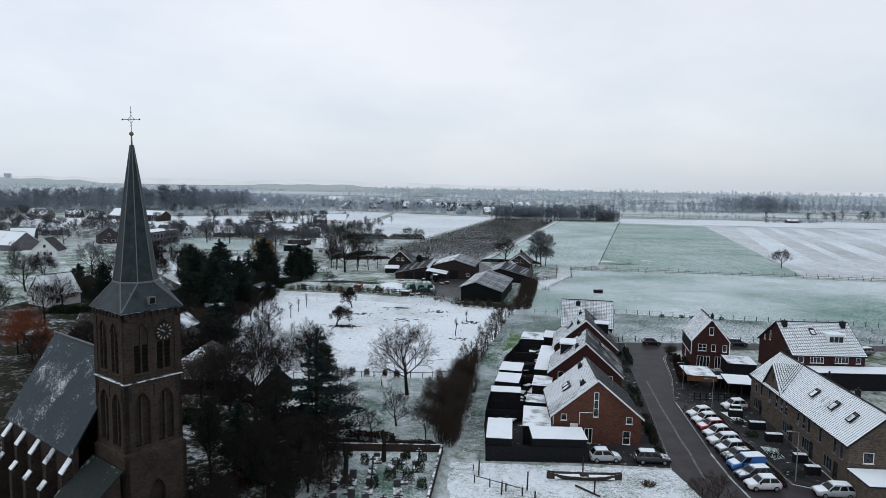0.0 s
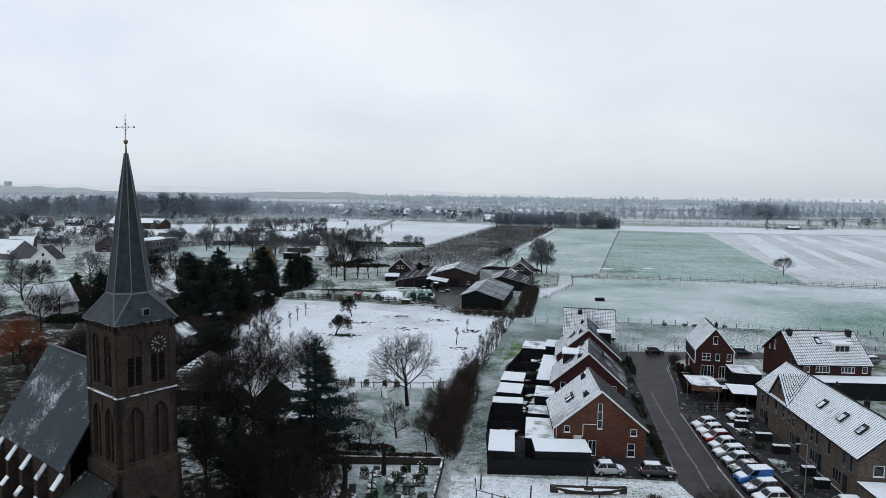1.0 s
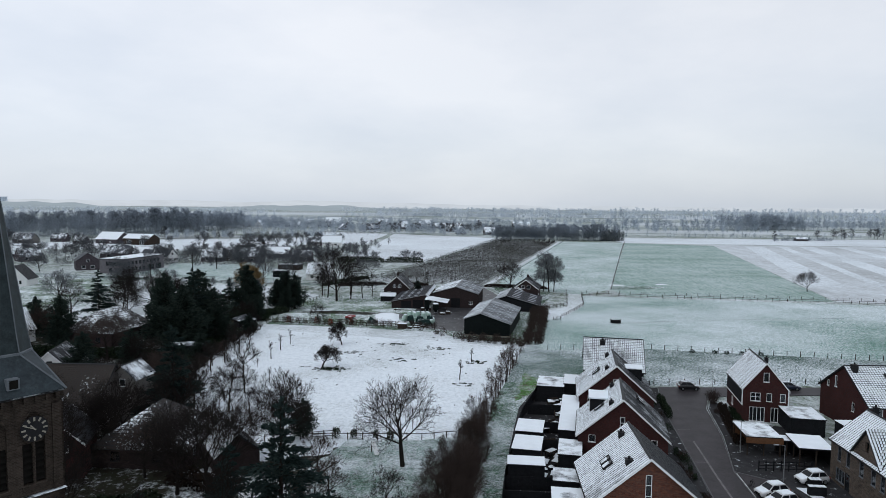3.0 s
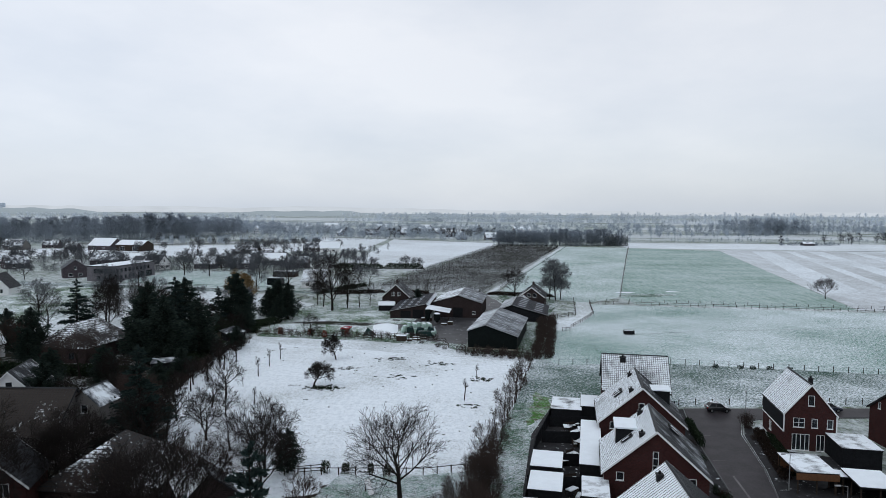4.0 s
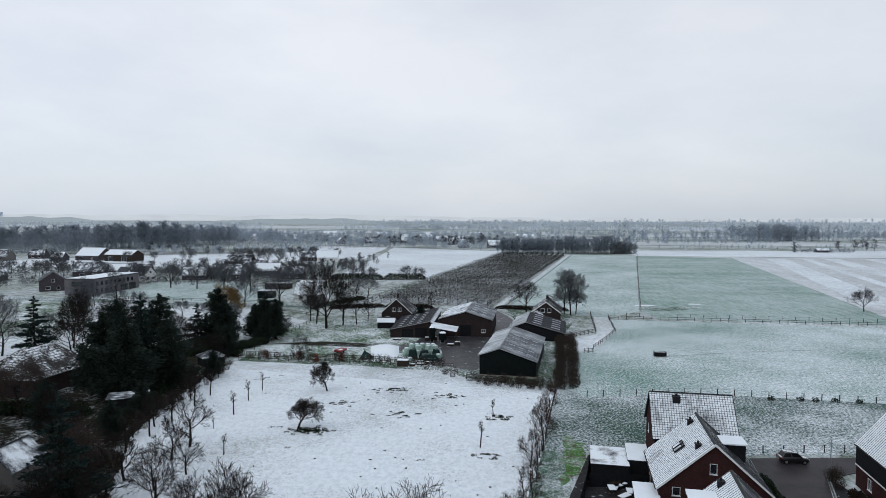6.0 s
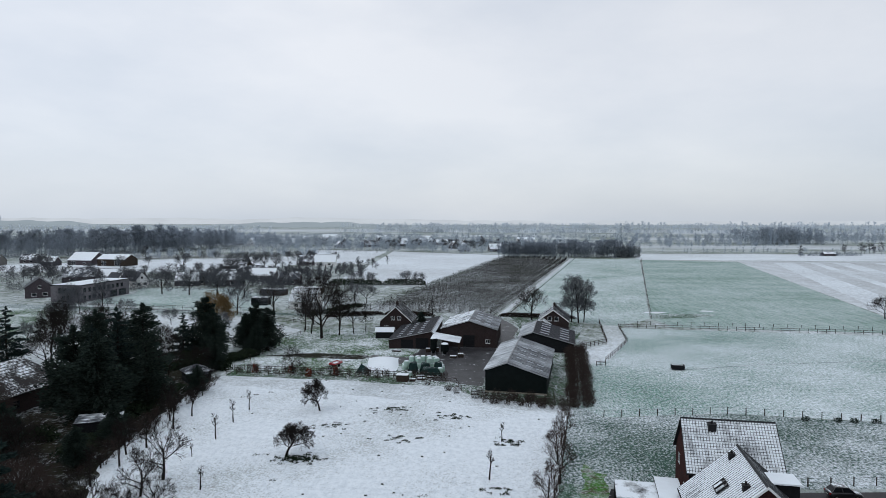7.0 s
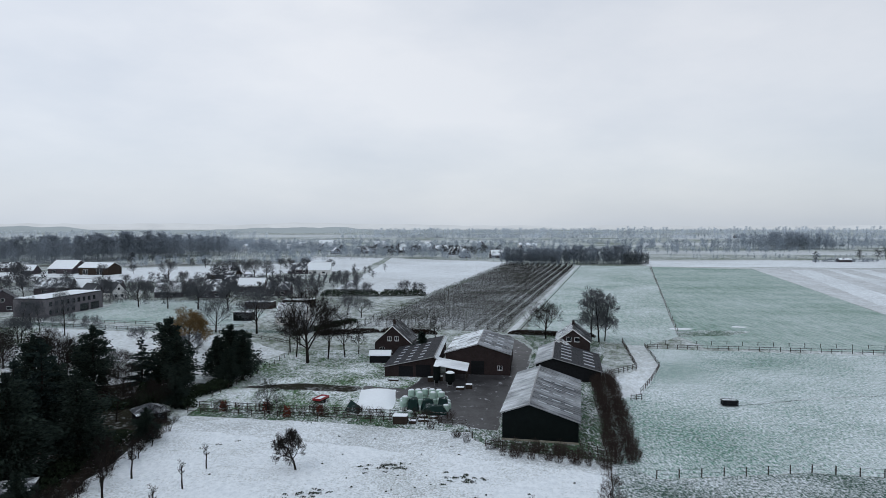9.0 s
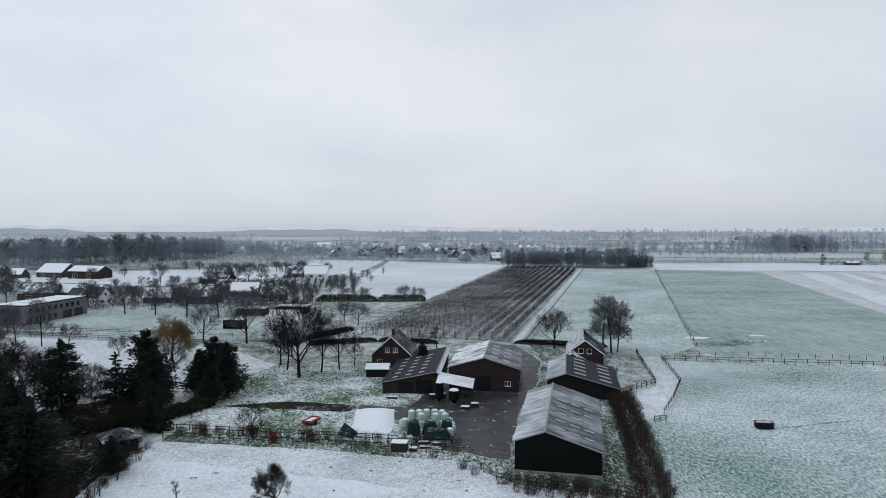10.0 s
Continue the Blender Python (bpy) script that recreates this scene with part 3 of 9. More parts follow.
def gable_roof(parent, w, y0, y1, eave, ridge, mats_l, mats_r, rx=0.0, over=0.35, side=0.25, eave_r=None, verge=None, tiles=True, thick=0.16, col=0.42, grid=False):
    """Two slopes over a house whose ridge runs along y. Returns the two slope lengths."""
    er = eave if eave_r is None else eave_r
    for sx, mats, ez in ((-1, mats_l, eave), (1, mats_r, er)):
        run = (w / 2 + rx) if sx < 0 else (w / 2 - rx)
        rise = ridge - ez
        k = rise / run
        ex = sx * w / 2 + sx * over
        e0 = ez - k * over
        sl = math.hypot(run + over, rise + k * over)
        up = Vector((-sx * (run + over), 0, rise + k * over))
        deck = Shape()
        pts = [(ex, y0 - side, e0 + 0.1), (ex, y1 + side, e0 + 0.1), (rx, y1 + side, ridge + 0.1), (rx, y0 - side, ridge + 0.1)]
        if sx > 0:
            deck.slab(pts, thick, 1)
        else:
            deck.slab(pts[::-1], thick, 1)
        if tiles:
            deck.join(tile_slope((ex, y0 - side, e0 + 0.11), (0, 1, 0), up, y1 - y0 + 2 * side, sl, col, grid=grid))
        else:
            deck.s = [0] * len(deck.f)
        roof = part("roof", deck, mats, parent)
        if verge:
            for yy in (y0 - side - 0.05, y1 + side - 0.02):
                b = Shape()
                b.add([(ex, yy, e0 - 0.14), (ex, yy + 0.07, e0 - 0.14), (rx, yy + 0.07, ridge - 0.12), (rx, yy, ridge - 0.12),
                       (ex, yy, e0 + 0.13), (ex, yy + 0.07, e0 + 0.13), (rx, yy + 0.07, ridge + 0.16), (rx, yy, ridge + 0.16)],
                      [(0, 1, 2, 3), (4, 7, 6, 5), (0, 4, 5, 1), (3, 2, 6, 7), (0, 3, 7, 4), (1, 5, 6, 2)])
                part("barge_board", b, verge, roof)
            part("gutter", Shape().box(min(ex, ex + sx * 0.1), y0 - side, e0 - 0.05, max(ex, ex + sx * 0.1), y1 + side, e0 + 0.06), M_IRON, roof)
    cap = Shape()
    n = max(2, int((y1 - y0 + 2 * side) / 0.4))
    for i in range(n + 1):
        a = y0 - side + (y1 - y0 + 2 * side) * i / n
        for h in ((0.02, 0.0) if 0 < i < n else (0.0,)):
            cap.v += [(rx - 0.19, a, ridge + 0.07 + h), (rx, a, ridge + 0.21 + h), (rx + 0.19, a, ridge + 0.07 + h)]
    rings = len(cap.v) // 3
    for k in range(rings - 1):
        cap.f += [(3 * k, 3 * k + 1, 3 * k + 4, 3 * k + 3), (3 * k + 1, 3 * k + 2, 3 * k + 5, 3 * k + 4)]
    cap.f += [(0, 2, 1), (3 * rings - 3, 3 * rings - 2, 3 * rings - 1)]
    cap.s = [0] * len(cap.f)
    part("ridge_cap", cap, M_TILE, parent)


def chimney(parent, x, y, z0, z1, w=0.6, mat=None, name="chimney"):
    s = Shape().box(x - w / 2, y - w / 2, z0, x + w / 2, y + w / 2, z1)
    s.box(x - w / 2 - 0.06, y - w / 2 - 0.06, z1, x + w / 2 + 0.06, y + w / 2 + 0.06, z1 + 0.1)
    s.tube((x, y, z1 + 0.1), (x, y, z1 + 0.4), 0.13, 0.12, 8)
    return part(name, s, mat or M_IRON, parent)


def skylight(parent, m, x, y, w=0.8, h=1.2):
    """A roof window on a slope whose local plane is z = 0 of m."""
    s = Shape()
    for a in ((x, y, x + w, y + 0.1), (x, y + h - 0.1, x + w, y + h), (x, y, x + 0.1, y + h), (x + w - 0.1, y, x + w, y + h)):
        s.box(a[0], a[1], 0.0, a[2], a[3], 0.16)
    sk = part("roof_window", s.moved(m), M_IRON, parent)
    part("pane", Shape().box(x + 0.08, y + 0.08, 0.05, x + w - 0.08, y + h - 0.08, 0.1).moved(m), M_GLASS, sk)
    part("snow_cover", Shape().box(x + 0.1, y + 0.1, 0.103, x + w - 0.1, y + h * 0.72, 0.13).moved(m), M_FLAT_PART, sk)


def slope_space(w, eave, ridge, sx, rx=0.0, lift=0.2):
    """Space of a slope: x along the ridge (local y of the house), y up the slope from the eave, z outward."""
    run = (w / 2 + rx) if sx < 0 else (w / 2 - rx)
    up = Vector((-sx * run, 0, ridge - eave)).normalized()
    al = Vector((0, 1, 0)) if sx > 0 else Vector((0, -1, 0))
    n = al.cross(up)
    if n.z < 0:
        al, n = -al, -n
    m = Matrix((al, up, n)).transposed().to_4x4()
    m.translation = Vector((sx * w / 2, 0, eave)) + n * lift
    return m


WALL_FRONT = Matrix.Identity(4)


def side_wall(x, y0, left):
    """Space of a side wall: runs along y with its outer face at x."""
    if left:
        return Matrix(((0, 1, 0, x), (-1, 0, 0, y0), (0, 0, 1, 0), (0, 0, 0, 1)))
    return Matrix(((0, -1, 0, x), (1, 0, 0, y0), (0, 0, 1, 0), (0, 0, 0, 1)))


def house(name, m, w, d, eave, ridge, wall_mat, mats_l, mats_r, label, category="house", group="", front=(), back=(), left=(), right=(), rx=0.0,
          eave_r=None, verge=M_WHITE, over=0.35, side=0.25, tiles=True, thick=0.3, frame_mat=None, col=0.42, doors=(), grid=False):
    """A house with its gable at y = 0 and its ridge along y. Openings: (x0, z0, x1, z1, cols); on side walls x runs along the house."""
    h = thing(name, m, label, category, group)
    er = eave if eave_r is None else eave_r
    gable = [(-w / 2, eave), (rx, ridge), (w / 2, er)]
    spaces = [(pose(0, 0, 0), gable, front), (pose(0, d, 0, 0, 0, 180), [(-w / 2, er), (-rx, ridge), (w / 2, eave)], back),
              (side_wall(-w / 2, d - thick, True), [(0, eave), (d - 2 * thick, eave)], left),
              (side_wall(w / 2, thick, False), [(0, er), (d - 2 * thick, er)], right)]
    for sp, top, holes in spaces:
        part("wall", wall_panel(top, [q[:4] for q in holes], thick).moved(sp), wall_mat, h)
        for q in holes:
            window(h, sp, q[0], q[1], q[2], q[3], q[4] if len(q) > 4 else 1, q[5] if len(q) > 5 else 1, colour=frame_mat, name="door" if q[1] < 0.12 else "window")
    gable_roof(h, w, 0, d, eave, ridge, mats_l, mats_r, rx, over, side, eave_r, verge, tiles, col=col, grid=grid)
    return h


def flat_shed(name, m, w, d, h, wall_mat, roof_mat, label, category="shed", group="", door=True, over=0.12):
    """A flat-roofed garden building: local x 0..w, y 0..d."""
    s = thing(name, m, label, category, group)
    for a in ((0, 0, w, 0.1), (0, d - 0.1, w, d), (0, 0.1, 0.1, d - 0.1), (w - 0.1, 0.1, w, d - 0.1)):
        horizontal = a[2] - a[0] > a[3] - a[1]
        ln, th = (a[2] - a[0], a[3] - a[1]) if horizontal else (a[3] - a[1], a[2] - a[0])
        n = max(2, int(ln / 0.2))
        one, two = [], []
        for i in range(n):
            lift = 0.012 * (i % 2)
            one += [(ln * i / n, -lift), (ln * (i + 1) / n, -lift)]
            two += [(ln * i / n, th + lift), (ln * (i + 1) / n, th + lift)]
        ring = one + two[::-1]
        q = Shape().prism([(a[0] + x, a[1] + y) for x, y in ring] if horizontal else [(a[0] + y, a[1] + x) for x, y in ring][::-1], 0, h)
        part("wall", q, wall_mat, s)
    r = part("roof", Shape().box(-over, -over, h + 0.003, w + over, d + over, h + 0.14), M_IRON, s)
    part("snow_cover", Shape().box(-over + 0.03, -over + 0.03, h + 0.143, w + over - 0.03, d + over - 0.03, h + 0.19), roof_mat, r)
    if door:
        part("door", Shape().box(w - 0.02, d * 0.3, 0.05, w + 0.03, d * 0.3 + 0.9, h - 0.25), M_BROWN_WOOD, s)
    return s

# ---- ground, roads, fields ----
base = Shape()
base.prism([(4700 * math.cos(2 * math.pi * i / 96), 4700 * math.sin(2 * math.pi * i / 96)) for i in range(96)], -1.0, 0.0)
structure("ground", base, M_GROUND)


def sheet(name, pts, z, mat, rag=0.0):
    """A thin layer of ground; rag lets its edge wander as grass and snow do."""
    if rag:
        r = random.Random(name)
        out = []
        for (xa, ya), (xb, yb) in zip(pts, pts[1:] + pts[:1]):
            ln = math.hypot(xb - xa, yb - ya)
            n = max(1, min(60, int(ln / (1.2 * rag))))
            ux, uy = (yb - ya) / ln, (xa - xb) / ln
            drift = 0.0
            for i in range(n):
                drift = 0.55 * drift + r.uniform(-rag, rag) * 0.6
                k = drift * math.sin(math.pi * (i + 0.5) / n) ** 0.5
                out.append((xa + (xb - xa) * i / n + ux * k, ya + (yb - ya) * i / n + uy * k))
        pts = out
    return structure(name, Shape().prism(pts, -0.5, z), mat)


sheet("leaf_ground", [(-75, 20), (-30, 24), (-13, 44), (-9, 79), (-11, 110), (-24, 113), (-43, 140), (-49, 196), (-66, 235), (-110, 235), (-112, 120)], 0.012, M_LEAFY, 1.2)
sheet("meadow", [(-28, 105), (-20, 103), (-12, 106), (-10, 112), (0.5, 111.5), (10.2, 114), (11.8, 128), (17, 148), (19.7, 160), (24, 179), (4.3, 187.5), (3.8, 194), (-46, 201.5), (-48.5, 190), (-46.5, 150), (-42, 137), (-36.5, 121)], 0.022, M_MEADOW, 0.8)
sheet("meadow_edge", [(24, 179), (4.3, 187.5), (3.8, 194), (-46, 201.5), (-47.5, 193), (-20, 186), (0, 181), (22.5, 172)], 0.029, M_MEADOW_THIN, 1.4)
sheet("churchyard_ground", [(-34, 64), (-16, 60), (-10.6, 79.4), (-13, 100), (-24, 103), (-33, 96), (-38, 82)], 0.020, M_CHURCHYARD, 1.0)
sheet("garden", [(-10.5, 79.6), (4.0, 79.6), (12, 118), (0.5, 111.4), (-10, 111.8), (-14, 100)], 0.018, M_GARDEN, 0.5)
sheet("cemetery_ground", [(-14, 60), (2.2, 60), (4.0, 79.4), (-10.5, 79.4)], 0.026, M_GARDEN)
sheet("grass_strip", [(6.9, 79.7), (10.0, 79.7), (11.2, 97), (17.5, 130), (21.4, 143), (15.6, 143), (11.8, 128), (10.0, 112)], 0.030, M_STRIP, 0.4)
sheet("corner_plot", [(4.6, 55), (34, 55), (33.2, 69), (32.2, 75.4), (5.2, 76.6)], 0.034, M_PLOT, 0.35)
sheet("moss_patch", [(16.2, 131), (17.4, 131.6), (18.0, 133), (19.6, 134.6), (20.2, 137), (21.6, 140), (21.8, 143.5), (22.6, 146), (21.2, 147), (20.6, 150), (19.4, 147.5), (19.0, 143), (17.6, 140), (17.8, 136)], 0.040, M_MOSS, 0.5)
sheet("pond_ice", [(73.5, 296), (78, 294), (82, 296.5), (79, 299), (75, 299)], 0.034, M_ICE, 0.5)
sheet("pond_ice", [(95, 300), (99, 299), (101, 301), (97, 302.5)], 0.034, M_ICE, 0.5)
sheet("earth_patch", [(72, 282), (88, 284), (98, 291), (84, 294), (73, 291)], 0.030, M_STRIP, 1.0)
sheet("cart_ruts", [(-44, 221), (-20, 217), (-17.4, 218.4), (-18, 221.8), (-32, 224.2), (-38, 222.4)], 0.030, M_LEAFY, 0.6)
sheet("rough_grass", [(25.4, 177), (23.6, 178), (19.7, 160), (17, 148), (15.6, 143.05), (21.6, 143.05), (44, 141.5), (80, 142.5), (170, 130), (178, 152), (111, 161.6), (50.5, 173.4), (28.6, 171.2)], 0.026, M_ROUGH, 0.4)
sheet("paddock", [(29.2, 171.4), (50.5, 173.7), (111, 161.9), (178, 152.3), (215, 236), (130, 250), (56, 263), (48, 232), (34.5, 229), (31, 210), (27.4, 192), (25, 177.5), (26, 173)], 0.020, M_PADDOCK)
sheet("pasture", [(26, 288), (56, 266), (71.4, 282.5), (165.6, 608), (108, 618), (34, 335)], 0.016, M_LEFTFIELD, 0.7)
sheet("green_field", [(71.6, 282.5), (72.4, 264), (145, 253), (232, 571), (166, 604)], 0.024, M_GREEN, 0.8)
sheet("ploughed_field", [(146, 253), (340, 232), (520, 560), (238, 590), (232, 571)], 0.014, M_PLOUGH)
sheet("orchard_floor", [(-28, 302), (19, 290), (106, 608), (54, 627)], 0.018, M_ORCHFLOOR)
sheet("white_field", [(-57, 430), (-8, 400), (52, 628), (60, 665), (-51, 735), (-52, 560)], 0.020, M_WHITEFIELD, 1.0)
sheet("white_field_far", [(-120, 560), (-60, 550), (-58, 735), (-135, 770)], 0.020, M_WHITEFIELD, 2.5)
sheet("dark_strip", [(-330, 600), (-240, 600), (-130, 650), (-120, 700), (-330, 640)], 0.022, M_ORCHFLOOR, 3.0)
sheet("long_white_field", [(-330, 470), (-150, 470), (-90, 560), (-130, 640), (-240, 590), (-330, 520)], 0.018, M_WHITEFIELD, 3.0)
sheet("village_green", [(-142, 322), (-92, 302), (-70, 301), (-66, 330), (-85, 357), (-99, 376), (-147, 376), (-138, 354)], 0.020, M_LEFTFIELD, 1.0)
sheet("lane", [(-230, 330), (-162, 316), (-92, 301), (-66, 298), (-46, 290), (-46, 286.5), (-66, 293), (-90, 292), (-150, 303), (-230, 318)], 0.024, M_ROUGH, 0.5)
sheet("white_paddock", [(-112, 240), (-84, 247), (-62, 240), (-50, 238), (-42, 258), (-66, 284), (-130, 298)], 0.020, M_PALE, 1.0)
sheet("farm_grass", [(-46, 202.5), (3.8, 194.6), (4, 205), (-4, 226), (-14, 246), (-26, 262), (-40, 260), (-48, 236)], 0.024, M_FARMGRASS, 0.5)
sheet("farm_yard", [(-1, 196), (8.6, 192), (13, 216), (20, 240), (24, 262), (20, 285), (14, 285), (15, 240), (-4, 232), (-8, 219), (-17, 222), (-17, 219), (-4, 208)], 0.040, M_YARD, 0.5)
sheet("barn_grass", [(4.6, 187), (9, 183), (24, 177.4), (27.2, 192), (30.8, 210), (34.6, 229), (46, 270), (40, 286), (24, 286), (24.5, 262), (20.5, 240), (14, 216), (9, 192), (4.2, 194)], 0.034, M_BARNGRASS, 0.5)
sheet("west_gardens", [(-340, 120), (-112, 120), (-110, 236), (-132, 300), (-150, 312), (-340, 330)], 0.012, M_FARMGRASS, 3.0)
sheet("farm_track", [(51.6, 268.4), (56.2, 267.3), (51.5, 239.7), (45.1, 225.9), (39.6, 215.3), (34.5, 211.7), (32.8, 215.3), (35.3, 227.3), (45.1, 236.4)], 0.036, M_PALE, 0.4)
sheet("orchard_snow", [(-114, 196), (-88, 201), (-77, 214), (-68, 226), (-66, 237), (-112, 240)], 0.026, M_PALE, 1.0)
sheet("old_gardens", [(-98, 137), (-54, 138), (-54, 151), (-100, 154)], 0.024, M_CHURCHYARD, 1.0)
sheet("field_ditch", [(71.3, 282.5), (71.65, 282.5), (165.9, 608), (165.3, 608)], 0.040, M_ORCHFLOOR)
sheet("path_rut", [(23.2, 290), (23.6, 290), (113.4, 620), (112.9, 620)], 0.032, M_LEAFY)
sheet("fence_strip", [(-46, 205.6), (-20, 201.6), (0.5, 198.2), (3.2, 197), (4.6, 190.6), (1.6, 191.4), (-20, 196.4), (-46, 200.4)], 0.038, M_BARNGRASS, 0.5)
sheet("paddock_rut", [(54, 206.2), (76, 212), (128, 219), (128, 219.7), (76, 212.6), (54, 206.8)], 0.026, M_ROUGH, 0.3)
for o, w in ((6, 15), (34, 6), (52, 12), (84, 9), (110, 16)):
    sheet("snow_strip", [(157 + o, 300), (157 + o + w, 300), (252 + o + w, 569), (252 + o, 571)], 0.018, M_WHITEFIELD, 0.4)
sheet("far_white_strip", [(165, 604), (530, 566), (560, 700), (170, 690)], 0.016, M_WHITEFIELD)
sheet("side_path", [(20.0, 290), (22.0, 289.4), (111.6, 620), (109.8, 620.6)], 0.030, M_PLOUGH)
for i, (a, b, c, d) in enumerate(((-700, 900, -200, 1000), (80, 820, 520, 900), (300, 1100, 1100, 1250), (-500, 1300, 200, 1420), (500, 1500, 1800, 1700), (-1400, 1700, 900, 2100), (900, 800, 1700, 950))):
    sheet("distant_field", [(a, b), (c, b - 30), (c + 40, d - 20), (a + 60, d)], 0.02 + 0.004 * i, M_FARFIELD)

# street, parking bays, pavements and kerbs
sheet("road", [(34.6, -120), (40, -120), (39, 40), (38.5, 73), (39.0, 80.5), (41.4, 101), (45.5, 114.5), (48.4, 127.5), (51, 133.2), (56, 135.2), (120, 137.5), (120, 142.0), (78, 141.2), (44.4, 140.4), (42.6, 133), (40.4, 122.6), (36.6, 98.5), (33.6, 81), (32.4, 75.6), (33.4, 68)], 0.050, M_ROAD)
sheet("parking", [(39.4, 40), (53.5, 40), (50.0, 69.5), (45.2, 72), (46.0, 97.5), (41.8, 101), (39.3, 80.3), (38.8, 73)], 0.054, M_ROAD)
sheet("pavement", [(41.6, 101.1), (46.2, 97.7), (45.6, 72.2), (50.3, 70.0), (53, 99.5), (56, 103), (58, 118), (52.0, 120.6), (51.4, 133), (48.8, 127.2), (45.8, 114.3)], 0.105, M_PAVE)
sheet("house_paving", [(23.0, 76.9), (32.4, 76.0), (33.4, 81), (36.4, 98.6), (40.2, 122.6), (42.4, 133), (44.2, 140), (29, 141), (22, 141.5), (16.5, 127), (13, 108), (10.2, 90), (9.8, 77.2)], 0.046, M_PAVE)
kerb = Shape()
for line in (((33.55, 81), (36.5, 98.5), (40.3, 122.6), (42.5, 133)), ((39.1, 80.5), (41.5, 101.1), (45.6, 114.4), (48.6, 127.4), (51.2, 133.3), (56.2, 135.4), (110, 137.7)), ((45.4, 72.2), (46.1, 97.6), (41.6, 101.05))):
    for (xa, ya), (xb, yb) in zip(line, line[1:]):
        n = max(1, int(math.hypot(xb - xa, yb - ya)))
        for i in range(n):
            p = Vector((xa + (xb - xa) * i / n, ya + (yb - ya) * i / n, 0))
            q = Vector((xa + (xb - xa) * (i + 0.97) / n, ya + (yb - ya) * (i + 0.97) / n, 0))
            nrm = Vector((q.y - p.y, p.x - q.x, 0)).normalized() * 0.07
            kerb.prism([tuple((p - nrm).xy), tuple((q - nrm).xy), tuple((q + nrm).xy), tuple((p + nrm).xy)][::-1], 0, 0.13)
structure("kerb", kerb, M_KERB)
marks = Shape()
gut = [(35.3, 72), (35.9, 77), (36.5, 81), (36.8, 85), (37.5, 90), (38.2, 96), (38.7, 100), (39.3, 104), (40.4, 112)]
for (xa, ya), (xb, yb) in zip(gut, gut[1:]):
    marks.prism([(xa - 0.14, ya), (xa + 0.14, ya), (xb + 0.14, yb), (xb - 0.14, yb)], 0.04, 0.058)
for y in (104.2, 117, 127):
    x = 39.0 + (y - 104) * 0.19
    marks.prism([(x - 1.6, y), (x + 0.2, y - 0.04), (x + 0.2, y + 0.04), (x - 1.6, y + 0.1)], 0.04, 0.058)
structure("road_trim", marks, M_MARK)

# ---- church ----
church = thing("church", pose(-24.78, 59.1, 0, 0, 0, -37.5), "old brown brick church with a tall slate spire", "church")
HALF = 2.76


def tower_face(turn, z0, z1, half, holes, thick=0.4):
    top = [(-half, z1 - z0), (half, z1 - z0)]
    s = wall_panel(top, [(h[0], h[1] - z0, h[2], h[3] - z0, *h[4:]) for h in holes], thick)
    return s.moved(pose(0, 0, 0, 0, 0, turn) @ pose(0, -half, z0))


